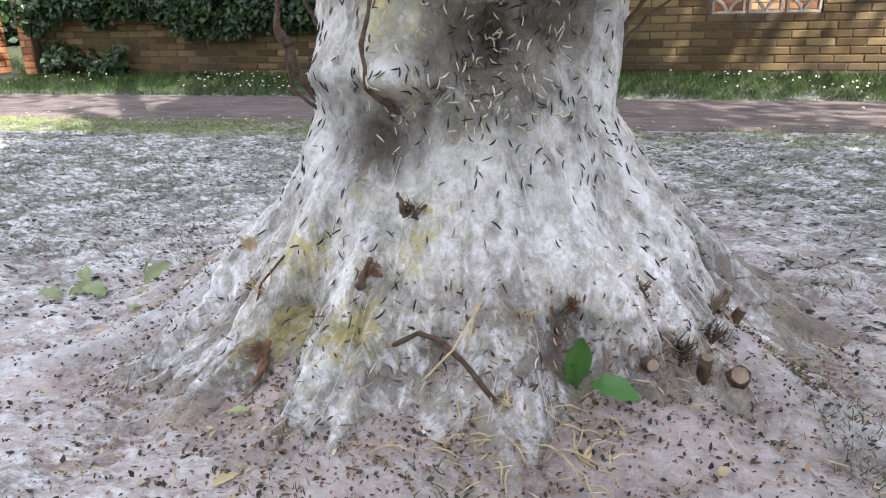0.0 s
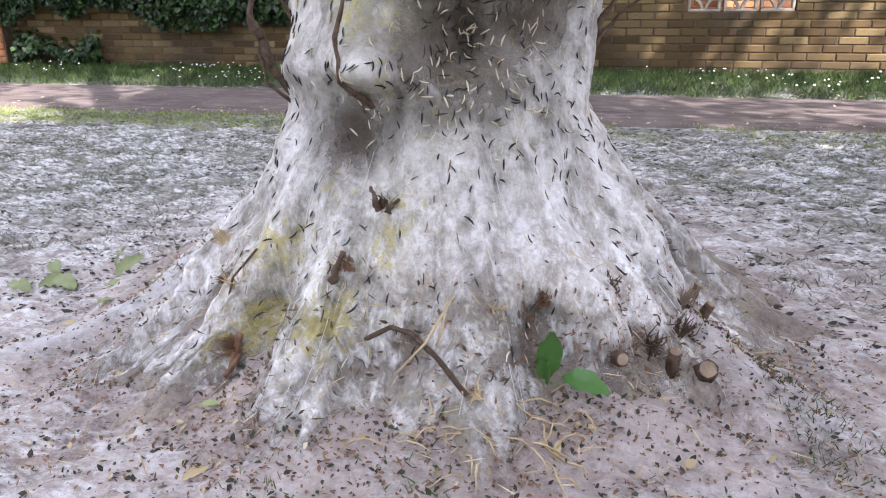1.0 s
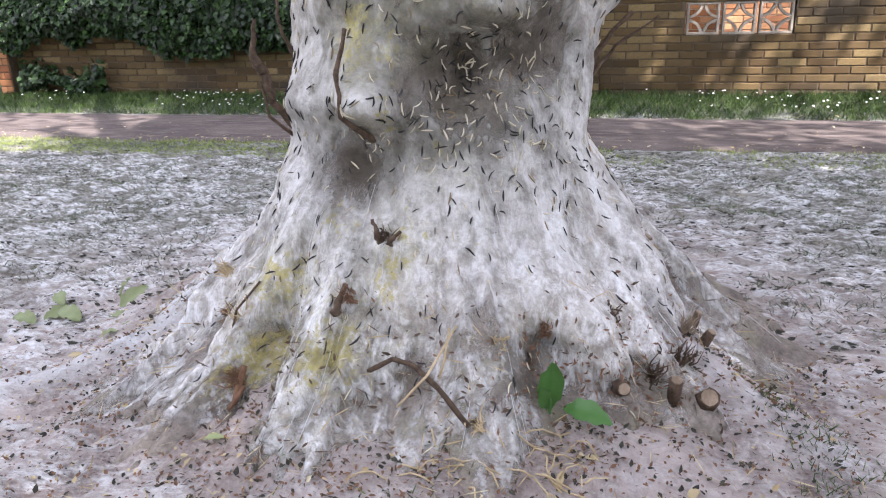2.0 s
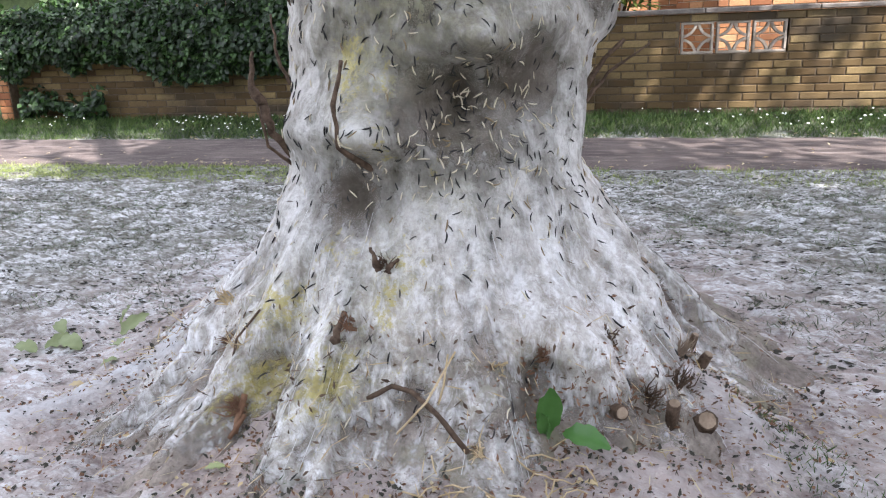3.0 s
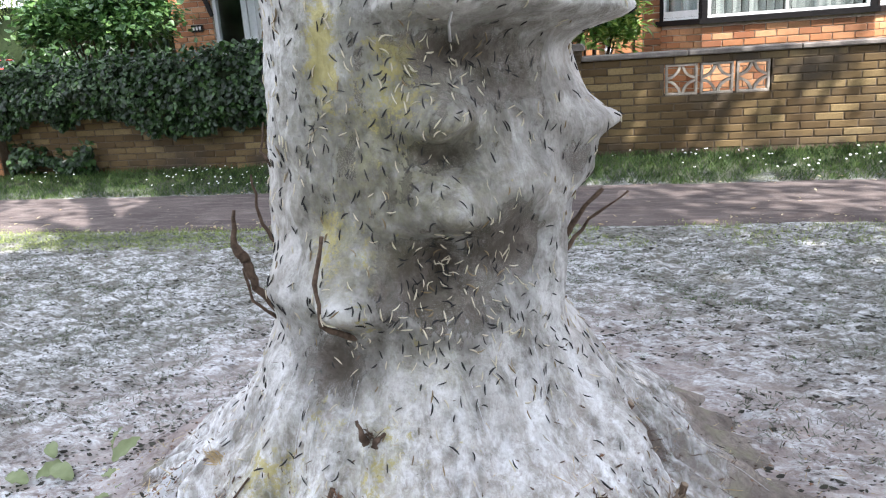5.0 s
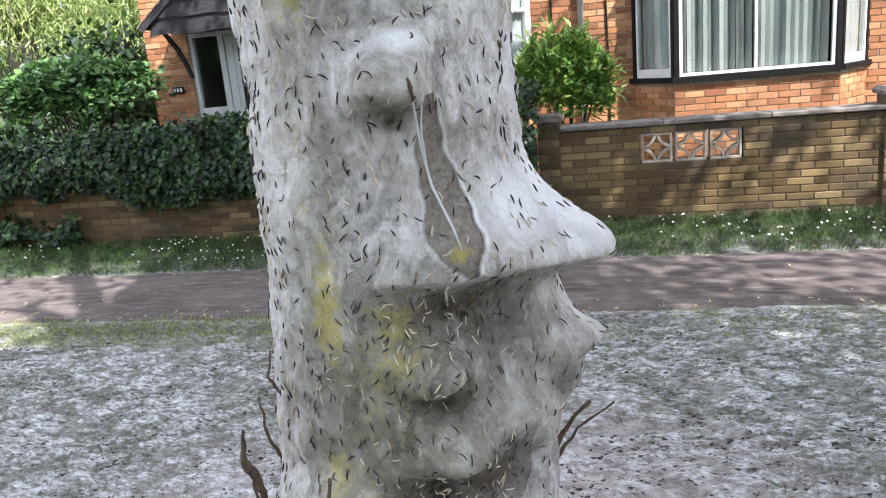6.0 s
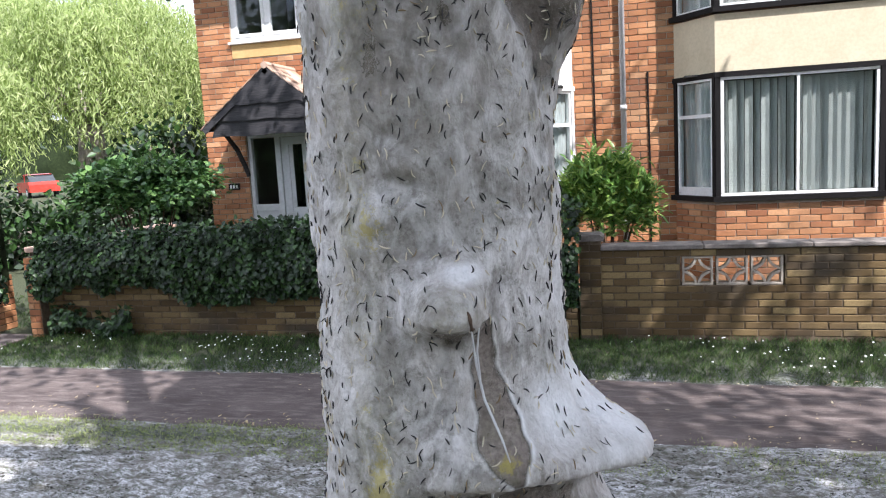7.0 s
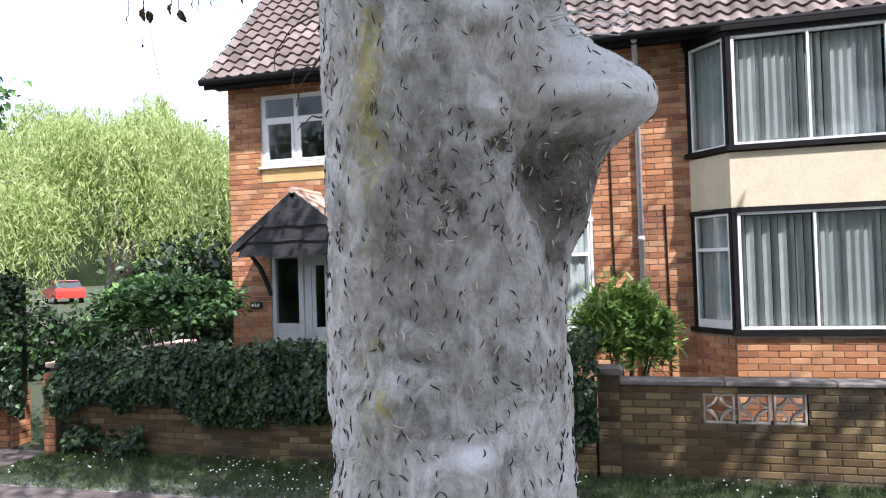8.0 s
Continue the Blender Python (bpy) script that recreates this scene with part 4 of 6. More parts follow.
LEFT_X0, LEFT_X1 = -6.40, -0.30
wall_left, rnd_l, TOP_L = brick_wall("wall_garden_west", "low dark buff brick wall under overhanging ivy", LEFT_X0, LEFT_X1, 0.045, 12, [], WALL_Y)
ret = thing("wall_return", "brick return wall with a pinkish stone coping beside the gate", "wall", (-6.55, WALL_Y, 0), kind="structure")
part("mortar_core", MB().box(-0.02, 0.14, 0.0, 2.6, -0.2, 1.02), MORTAR, ret)
part("coping_slab", MB().soft(-0.07, 0.19, -0.03, 2.6, 1.022, 1.085, 0.01), PINK_STONE, ret, "pinkish stone coping")
part("gate_post", MB().box(0.0, 0.16, -0.12, -0.004, -0.2, 0.98), MORTAR, ret, "red brick gate post")
POST_RET = ret

# ---- the house ----
FY, BAY_Y = 11.0, 10.46
house = thing("house", "two-storey orange brick house with bay windows and a pantile roof", "house", (0, FY, 0))


def hp(name, mb, material, parent=None, label="", smooth=False):
    """A part of the house, built in the place's own measures."""
    me = mb.mesh(name, material, smooth)
    me.transform(Matrix.Translation((0, -FY, 0)))
    ob = new(name, me)
    ob.parent = parent or house
    return tagged(ob, label)


HX0, HX1, EAVE = -5.76, 9.0, 4.80
WIN_UL = (-5.22, -4.12, 3.59, 4.64)
DOOR = (-5.12, -3.72, 0.15, 2.30)
MIDBAY = (-2.9, -0.50)
RBAY = (0.73, 3.33)
RBAY2 = (5.4, 8.0)
OPEN = [WIN_UL, DOOR, (-2.75, -0.62, 1.0, 2.6), (-2.75, -0.62, 3.3, 4.55), (0.85, 3.2, 1.2, 2.6), (0.85, 3.2, 3.3, 4.65), (5.5, 7.9, 1.2, 2.6), (5.5, 7.9, 3.3, 4.65)]
shell = MB()
cuts = sorted({-0.2, EAVE, *[o[2] for o in OPEN], *[o[3] for o in OPEN]})
for a, b in zip(cuts, cuts[1:]):
    gaps = [(o[0], o[1]) for o in OPEN if o[2] < (a + b) / 2 < o[3]]
    for p, q in spans(HX0 + 0.008, HX1, gaps):
        shell.box(p, q, FY + 0.012, FY + 0.28, a, b)
shell.box(HX0 + 0.008, HX0 + 0.28, FY + 0.28, FY + 7.0, -0.2, EAVE)
shell.box(HX1 - 0.28, HX1, FY + 0.28, FY + 7.0, -0.2, EAVE)
shell.box(HX0 + 0.28, HX1 - 0.28, FY + 6.7, FY + 7.0, -0.2, EAVE)
gable = [(FY + 0.1, EAVE), (FY + 6.9, EAVE), (FY + 3.5, EAVE + 3.3)]
for gx0 in (HX0 + 0.02, HX1 - 0.22):
    shell.add([(gx0, y, z) for y, z in gable] + [(gx0 + 0.2, y, z) for y, z in gable], [(0, 1, 2), (5, 4, 3), (0, 3, 4, 1), (1, 4, 5, 2), (2, 5, 3, 0)])
hp("wall", shell, HOUSE_MORTAR)
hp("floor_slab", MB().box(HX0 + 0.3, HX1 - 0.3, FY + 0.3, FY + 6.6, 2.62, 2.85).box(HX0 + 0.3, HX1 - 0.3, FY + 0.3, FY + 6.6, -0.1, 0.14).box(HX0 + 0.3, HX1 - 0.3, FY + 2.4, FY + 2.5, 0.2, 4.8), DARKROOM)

H_COURSE, H_LONG = 0.075, 0.225


def brick_faces(mb, x0, x1, z0, z1, holes, place, long=H_LONG, course=H_COURSE, first=0):
    """Courses of bricks on a flat face; place turns along, height and depth into the world."""
    rnd = random.Random(int((x0 + z0) * 1000) & 0xFFFF)
    k = first
    z = z0
    while z + course * 0.6 < z1:
        top = min(z + course, z1)
        gaps = [(h[0], h[1]) for h in holes if h[2] - 0.01 < z + course / 2 < h[3] + 0.01]
        for xc, length in course_bricks(x0, x1, gaps, k % 2, long, 0.009):
            h, w, o = length / 2, (top - z) / 2 - 0.0045, rnd.uniform(-0.002, 0.003)
            zc = (z + top) / 2
            c = 0.004
            pts = [(xc - h, 0.01, zc - w), (xc + h, 0.01, zc - w), (xc + h, 0.01, zc + w), (xc - h, 0.01, zc + w), (xc - h + c, o, zc - w + c), (xc + h - c, o, zc - w + c), (xc + h - c, o, zc + w - c), (xc - h + c, o, zc + w - c)]
            mb.add([place(*p) for p in pts], [(4, 5, 6, 7), (0, 1, 5, 4), (1, 2, 6, 5), (2, 3, 7, 6), (3, 0, 4, 7)])
        z += course
        k += 1


face = MB()
brick_faces(face, HX0, HX1, -0.1, EAVE, OPEN + [(WIN_UL[0], WIN_UL[1], 3.36, 3.6)], lambda a, d, z: (a, FY + d, z))
brick_faces(face, FY, FY + 6.9, -0.1, EAVE, [], lambda a, d, z: (HX0 + d, a, z))
tagged(hp("brickwork", face, HOUSE_BRICK, None, "orange-red bricks with pale joints"), kind="stuff")


def ring(mb, x0, x1, z0, z1, y0, y1, t, place=None):
    """A square frame of width t."""
    for a in ((x0, x1, z0, z0 + t), (x0, x1, z1 - t, z1), (x0, x0 + t, z0 + t, z1 - t), (x1 - t, x1, z0 + t, z1 - t)):
        mb.soft(a[0], a[1], y0, y1, a[2], a[3], 0.004, place)
    return mb


def pane(x0, x1, z0, z1, y, parent, place=None):
    mb = MB().box(x0, x1, y, y + 0.006, z0, z1, place)
    ob = hp("pane", mb, GLASS, parent)
    ob.visible_shadow = False
    return ob


# upper window over the porch
x0, x1, z0, z1 = WIN_UL
w = hp("window", ring(MB(), x0, x1, z0, z1, FY + 0.03, FY + 0.10, 0.06), WHITE, None, "white plastic casement window")
xm, zt = (x0 + x1) / 2, z0 + (z1 - z0) * 0.66
hp("mullion", MB().soft(xm - 0.03, xm + 0.03, FY + 0.03, FY + 0.1, z0 + 0.06, z1 - 0.06, 0.004), WHITE, w)
for a, b in ((x0 + 0.06, xm - 0.03), (xm + 0.03, x1 - 0.06)):
    hp("transom", MB().soft(a, b, FY + 0.032, FY + 0.098, zt - 0.025, zt + 0.025, 0.004), WHITE, w)
    pane(a, b, zt + 0.025, z1 - 0.06, FY + 0.06, w)
    hp("casement_frame", ring(MB(), a, b, z0 + 0.06, zt - 0.025, FY + 0.02, FY + 0.07, 0.045), WHITE, w)
    pane(a + 0.045, b - 0.045, z0 + 0.105, zt - 0.07, FY + 0.045, w)
hp("window_sill", MB().soft(x0 - 0.03, x1 + 0.03, FY - 0.05, FY + 0.03, z0 - 0.035, z0 - 0.002, 0.006), WHITE, w)
hp("render_band", MB().soft(x0, x1, FY - 0.004, FY + 0.05, 3.365, z0 - 0.04, 0.004), TANBAND, None, "tan rendered band under the window")

# front door with its side light
x0, x1, z0, z1 = DOOR
d = hp("door", ring(MB(), x0, x1, z0, z1, FY + 0.03, FY + 0.11, 0.055), PVC, None, "white plastic front door with dark glazed side light")
xs = x0 + 0.46
hp("door_post", MB().soft(xs - 0.04, xs + 0.04, FY + 0.03, FY + 0.11, z0 + 0.055, z1 - 0.055, 0.004), PVC, d)
pane(x0 + 0.075, xs - 0.045, 1.30, z1 - 0.07, FY + 0.06, d)
hp("side_panel", MB().soft(x0 + 0.055, xs - 0.04, FY + 0.05, FY + 0.09, z0 + 0.055, 1.20, 0.006).soft(x0 + 0.055, xs - 0.04, FY + 0.035, FY + 0.10, 1.20, 1.30, 0.006), PVC, d)
leaf = MB()
ring(leaf, xs + 0.05, x1 - 0.06, z0 + 0.06, z1 - 0.06, FY + 0.045, FY + 0.095, 0.11)
leaf.soft(xs + 0.16, x1 - 0.17, FY + 0.06, FY + 0.085, z0 + 0.17, 1.24, 0.006)
leaf.soft(xs + 0.16, xs + 0.22, FY + 0.06, FY + 0.085, 1.24, z1 - 0.17, 0.004).soft(xs + 0.36, x1 - 0.17, FY + 0.06, FY + 0.085, 1.24, z1 - 0.17, 0.004)
hp("door_leaf", leaf, PVC, d)
hp("lead_cross", MB().soft(xs + 0.2, x1 - 0.2, FY + 0.056, FY + 0.07, 1.20, 1.225, 0.003), PVC, d)
pane(xs + 0.22, xs + 0.36, 1.24, z1 - 0.17, FY + 0.07, d)
hp("door_handle", MB().tube([(xs + 0.11, FY + 0.01, 1.16), (xs + 0.22, FY + 0.01, 1.165)], 0.011, 8), PVC, d)

# number plate by the door: plain bars
pl = hp("wall_plaque", MB().soft(-5.46, -5.28, FY - 0.018, FY - 0.002, 1.525, 1.62, 0.006), BLACK, None, "black plaque with three pale bars")
for k in range(3):
    hp("bar", MB().soft(-5.435 + k * 0.048, -5.405 + k * 0.048, FY - 0.023, FY - 0.017, 1.55, 1.597, 0.002), WHITE, pl)

# porch canopy
PX, PZ, PE, PY = -4.31, 3.10, 2.40, 10.2
porch = hp("porch_canopy", MB().box(PX - 0.80, PX + 0.80, PY + 0.06, FY - 0.004, 2.30, 2.33), BOARD, None, "small gabled porch of dark boards and clay tiles")
half, drop = 0.92, PZ - PE
for k, (a, b) in enumerate(((2.26, 2.50), (2.46, 2.70), (2.66, 3.06))):
    wa, wb = half * min(1, (PZ - a) / drop) - 0.06, half * max(0.02, (PZ - b) / drop) - 0.02
    wa, wb = min(wa, 0.88), max(wb, 0.012)
    wav = [(PX - wa + 2 * wa * i / 8, a + 0.012 * math.sin(i * 1.7 + k)) for i in range(9)]
    hp("gable_board", MB().prism(wav + [(PX + wb, b), (PX - wb, b)], PY - 0.005 - 0.022 * k, PY + 0.03 - 0.022 * k), BOARD, porch, "wavy-edged dark gable board")
for s in (-1, 1):
    slope = math.hypot(half + 0.06, drop + 0.05)
    ang = math.atan2(drop, half)
    m = Matrix.Translation((PX, 0, PZ + 0.02)) @ Matrix.Rotation(s * ang, 4, "Y")
    hp("roof_deck", MB().box(min(0, s * slope), max(0, s * slope), PY - 0.03, FY - 0.004, -0.03, -0.004, m), BOARD, porch)
    hp("barge_board", MB().soft(min(0, s * slope), max(0, s * slope), PY - 0.05, PY - 0.032, -0.085, -0.002, 0.004, m), BOARD, porch)
    for i in range(9):
        for j in range(5):
            a0 = slope * i / 9
            mm = m @ Matrix.Translation((s * (a0 + slope / 18 + 0.006), PY - 0.055 + 0.168 * j + 0.084, 0.012)) @ Matrix.Rotation(s * 0.09, 4, "Y")
            hp("tile", MB().soft(-slope / 18 - 0.012, slope / 18 + 0.012, -0.081, 0.081, -0.006, 0.007, 0.003, mm), PORCH_TILE, porch)
    bx = PX + s * 0.80
    hp("bracket", MB().tube([(bx, FY - 0.03, 1.72), (bx, FY - 0.10, 1.85), (bx, FY - 0.30, 2.10), (bx, FY - 0.55, 2.29)], [0.03, 0.034, 0.034, 0.03], 4), BOARD, porch, "curved dark timber bracket")
hp("ridge_tile", MB().tube([(PX, PY - 0.06, PZ + 0.035), (PX, FY - 0.01, PZ + 0.03)], 0.045, 10), PORCH_TILE, porch)

# bay windows


def slats(parent, a, b, z0, z1, place, step=0.088, seed=1, flip=1):
    """A vertical blind: each slat a strip turned a little."""
    rnd = random.Random(seed)
    x = a
    while x < b - 0.04:
        t = flip * radians(rnd.uniform(22, 48))
        c, s = math.cos(t) * 0.046, math.sin(t) * 0.046
        mb = MB().add([place(x - c, 0.10 + s, z0), place(x, 0.108, z0), place(x + c, 0.10 - s, z0), place(x - c, 0.10 + s, z1), place(x, 0.108, z1), place(x + c, 0.10 - s, z1)], [(0, 1, 4, 3), (1, 2, 5, 4)])
        hp("blind_slat", mb, BLIND, parent)
        x += step


def bay(xl, xr, kind, label):
    """A canted bay of two storeys: brick base, window, panel, window."""
    run = 0.42
    fl, fr = xl + run, xr - run
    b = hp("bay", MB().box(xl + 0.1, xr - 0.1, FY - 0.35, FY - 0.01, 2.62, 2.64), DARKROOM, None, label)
    cant = math.atan2(FY - BAY_Y, run)
    length = math.hypot(run, FY - BAY_Y)
    faces = [(fr - fl, lambda a, d, z: (fl + a, BAY_Y + d, z)),
             (length, lambda a, d, z: (xl + a * math.cos(cant) + d * math.sin(cant), FY - a * math.sin(cant) + d * math.cos(cant), z)),
             (length, lambda a, d, z: (fr + a * math.cos(cant) - d * math.sin(cant), BAY_Y + a * math.sin(cant) + d * math.cos(cant), z))]
    trim, clad = (BLACK, CREAM) if kind == "dark" else (WHITE, WHITE)

    def slab(mb, n, a0, a1, d0, d1, z0, z1):
        p = faces[n][1]
        vs = [p(a, d, z) for z in (z0, z1) for d in (d0, d1) for a in (a0, a1)]
        return mb.add(vs, [(0, 2, 3, 1), (4, 5, 7, 6), (0, 1, 5, 4), (2, 6, 7, 3), (0, 4, 6, 2), (1, 3, 7, 5)])

    base, bricks = MB(), MB()
    for n, (L, p) in enumerate(faces):
        slab(base, n, 0, L, 0.012, 0.10, -0.2, 1.16)
        brick_faces(bricks, 0, L, 0.0, 1.16, [], p, first=n)
        hp("bay_panel", slab(MB(), n, 0, L, 0.0, 0.08, 2.64, 3.28), clad, b, "smooth cream rendered panel" if kind == "dark" else "white panel")
    hp("bay_base", base, HOUSE_MORTAR, b)
    tagged(hp("bay_brickwork", bricks, HOUSE_BRICK, b), kind="stuff")
    for z0, z1 in ((1.22, 2.58), (3.36, 4.64)):
        for n, (L, p) in enumerate(faces):
            hp("bay_sill", slab(MB(), n, -0.03, L + 0.03, -0.05, 0.10, z0 - 0.06, z0), trim, b)
            hp("bay_rail", slab(MB(), n, -0.02, L + 0.02, -0.02, 0.10, z1, z1 + 0.058), trim, b)
            for a in ((0, 0.055), (L - 0.055, L)) if n == 0 else ((0, 0.05), (L - 0.04, L)):
                hp("bay_post", slab(MB(), n, a[0], a[1], -0.014, 0.10, z0, z1), trim, b)
        for n, (L, p) in enumerate(faces):
            a0, a1 = (0.06, L - 0.06) if n == 0 else (0.055, L - 0.045)
            wf = MB()
            t = 0.035 if n == 0 else 0.03
            for q in ((a0, a1, z0, z0 + t), (a0, a1, z1 - t, z1), (a0, a0 + t, z0 + t, z1 - t), (a1 - t, a1, z0 + t, z1 - t)):
                slab(wf, n, q[0], q[1], 0.0, 0.06, q[2] + 0.002, q[3] - 0.002)
            if n == 0:
                slab(wf, n, (a0 + a1) / 2 - 0.014, (a0 + a1) / 2 + 0.014, 0.004, 0.055, z0 + t, z1 - t)
            elif z0 < 2:
                slab(wf, n, a0 + t, a1 - t, 0.004, 0.055, z0 + 0.92, z0 + 0.96)
                slab(wf, n, a0 + t, a1 - t, 0.002, 0.058, z0 + t, z0 + 0.10)
            win = hp("window", wf, WHITE, b, "white-framed bay pane")
            g = slab(MB(), n, a0 + t, a1 - t, 0.025, 0.03, z0 + t, z1 - t)
            gl = hp("pane", g, GLASS, win)
            gl.visible_shadow = False
            if n == 0:
                slats(win, a0 + 0.05, a1 - 0.02, z0 + 0.03, z1 - 0.04, p, seed=int(xl * 10 + z0 * 7) & 0xFF)
            else:
                net = MB()
                for i in range(40):
                    q0, q1 = a0 + (a1 - a0) * i / 40, a0 + (a1 - a0) * (i + 1) / 40
                    d0, d1 = 0.085 + 0.012 * math.sin(i * 1.1), 0.085 + 0.012 * math.sin(i * 1.1 + 1.1)
                    net.add([p(q0, d0, z0 + 0.05), p(q1, d1, z0 + 0.05), p(q1, d1, z1 - 0.03), p(q0, d0, z1 - 0.03)], [(0, 1, 2, 3)])
                hp("net_curtain", net, FABRIC, win)
    head = MB()
    head.add([(xl - 0.05, FY, 4.70), (fl - 0.04, BAY_Y - 0.05, 4.70), (fr + 0.04, BAY_Y - 0.05, 4.70), (xr + 0.05, FY, 4.70), (xl - 0.05, FY, 4.76), (fl - 0.04, BAY_Y - 0.05, 4.76), (fr + 0.04, BAY_Y - 0.05, 4.76), (xr + 0.05, FY, 4.76)],
             [(3, 2, 1, 0), (4, 5, 6, 7), (0, 1, 5, 4), (1, 2, 6, 5), (2, 3, 7, 6)])
    hp("bay_head", head, trim, b)


bay(RBAY[0], RBAY[1], "dark", "two-storey canted bay, black frames round white windows")
bay(RBAY2[0], RBAY2[1], "dark", "two-storey canted bay, black frames round white windows")
bay(MIDBAY[0], MIDBAY[1], "white", "two-storey canted bay with white frames and panels")

# eaves, gutter, pipes
hp("soffit", MB().box(HX0 - 0.14, HX1 + 0.1, FY - 0.38, FY - 0.002, 4.766, 4.79), BLACK)
hp("fascia", MB().soft(HX0 - 0.14, HX1 + 0.1, FY - 0.40, FY - 0.382, 4.70, 4.86, 0.004), BLACK, None, "black painted fascia board")
hp("gutter", MB().tube([(HX0 - 0.17, FY - 0.45, 4.80), (HX1 + 0.1, FY - 0.45, 4.80)], 0.05, 10), BLACK, None, "black half-round gutter", True)
hp("drain_pipe", MB().tube([(0.12, FY - 0.05, 0.1), (0.12, FY - 0.05, 4.55), (0.12, FY - 0.16, 4.66), (0.12, FY - 0.42, 4.76)], 0.036, 12).tube([(0.12, FY - 0.05, 2.30), (0.12, FY - 0.05, 2.36)], 0.046, 12).tube([(0.12, FY - 0.05, 0.9), (0.12, FY - 0.05, 0.95)], 0.046, 12), PIPE, None, "grey painted drain pipe", True)
for cx, ztop in ((-0.24, 4.7), (0.42, 2.75)):
    hp("cable", MB().tube([(cx, FY - 0.012, 0.2), (cx + 0.012, FY - 0.012, 1.4), (cx - 0.006, FY - 0.012, ztop)], 0.011, 6), BLACK, None, "thin dark cable clipped to the brick")

# the roof: pantiles laid one by one
PITCH = radians(44)
roof = hp("roof", MB().add([(HX0 - 0.14, FY - 0.42, 4.80), (HX1 + 0.1, FY - 0.42, 4.80), (HX1 + 0.1, FY + 3.5, 4.80 + 3.92 * math.tan(PITCH)), (HX0 - 0.14, FY + 3.5, 4.80 + 3.92 * math.tan(PITCH)), (HX0 - 0.14, FY + 7.4, 4.80), (HX1 + 0.1, FY + 7.4, 4.80)], [(0, 1, 2, 3), (3, 2, 5, 4)]), BLACK, None, "brown-red pantile roof")


def pantile(rows=1):
    """A wavy tile, 0.2 wide, with a thick lower edge."""
    n, wdt, lng = 8, 0.205, 0.285
    vs = []
    for yy, lift in ((0.0, 0.026), (lng, 0.0)):
        for th in (0.0, -0.022):
            for i in range(n + 1):
                u = i / n
                vs.append((u * wdt, yy, lift + th + 0.026 * math.sin(2 * math.pi * u - 0.6)))
    k = n + 1
    fs = [(i, i + 1, 2 * k + i + 1, 2 * k + i) for i in range(n)] + [(i, k + i, k + i + 1, i + 1) for i in range(n)]
    return MB().add(vs, fs).mesh("tile", ROOF_TILE, False)


TILE = pantile()
extra_v, extra_f = [], []
count = 0
for j in range(21):
    for i in range(int((HX1 - HX0 + 0.3) / 0.205)):
        m = Matrix.Translation((HX0 - 0.16 + i * 0.205, FY - 0.47 + j * 0.240 * math.cos(PITCH), 4.82 + j * 0.240 * math.sin(PITCH))) @ Matrix.Rotation(PITCH - 0.05, 4, "X") @ Matrix.Rotation(radians(limb_rnd.uniform(-0.6, 0.6)), 4, "Z")
        if count < 300 and i < 50 and j < 6:
            ob = new("tile", TILE)
            ob.parent = roof
            ob.matrix_basis = Matrix.Translation((0, -FY, 0)) @ m
            count += 1
        else:
            k = len(extra_v)
            extra_v += [tuple(m @ v.co) for v in TILE.vertices]
            extra_f += [tuple(k + q for q in p.vertices) for p in TILE.polygons]
tagged(hp("upper_tiles", MB().add(extra_v, extra_f), ROOF_TILE, roof), kind="stuff")

# ---- small parts of the tree ----
tw_rnd = random.Random(11)


def twig(pts, r0, r1, label="", silk=False):
    """A dead twig: a knobbly stem through points on or off the trunk."""
    out = []
    for a, b in zip(pts, pts[1:]):
        for k in range(4):
            p = Vector(a).lerp(Vector(b), k / 4)
            out.append(p + Vector([tw_rnd.uniform(-0.0025, 0.0025) for _ in range(3)]))
    out.append(Vector(pts[-1]))
    n = len(out)
    return tree_part("twig", MB().tube(out, [0.8 * (r0 + (r1 - r0) * k / (n - 1)) * tw_rnd.uniform(0.8, 1.3) for k in range(n)], 7, 0.12, tw_rnd).mesh("twig", STRAND if silk else DEADWOOD, True), label)


for stem, r0, r1 in (
    ([(-24, 0.635, 0.0), (-27, 0.69, 0.02), (-30, 0.77, 0.035), (-32, 0.845, 0.03)], 0.0075, 0.0045),
    ([(-75, 0.635, 0.0), (-77, 0.69, 0.04), (-78, 0.75, 0.075)], 0.008, 0.012),
    ([(-78, 0.75, 0.075), (-79, 0.79, 0.09), (-80, 0.865, 0.085)], 0.014, 0.005),
    ([(-74, 0.615, 0.0), (-77, 0.655, 0.05), (-78, 0.735, 0.08)], 0.005, 0.004),
    ([(-76, 0.78, 0.0), (-78, 0.85, 0.03), (-80, 0.94, 0.045)], 0.006, 0.003),
    ([(-74, 0.95, 0.0), (-78, 0.99, 0.02), (-79, 1.05, 0.015)], 0.005, 0.003),
) + (
    ([(70, 0.72, 0.0), (76, 0.79, 0.05), (78, 0.85, 0.12)], 0.006, 0.003),
    ([(72, 0.75, 0.0), (75, 0.82, 0.04), (76, 0.86, 0.06)], 0.008, 0.005),
    ([(-17, 0.455, -0.01), (-18, 0.475, 0.03), (-20, 0.50, 0.045)], 0.012, 0.004),
    ([(-15, 0.455, -0.01), (-14, 0.47, 0.02), (-12, 0.48, 0.03)], 0.009, 0.004),
    ([(-24, 0.34, 0.0), (-24, 0.36, 0.012), (-24, 0.385, 0.004)], 0.012, 0.007),
    ([(8, 1.63, 0.0), (9, 1.60, 0.02), (10, 1.585, 0.01)], 0.005, 0.003),
):
    twig(fit_to_trunk(stem, 0.0), r0, r1)
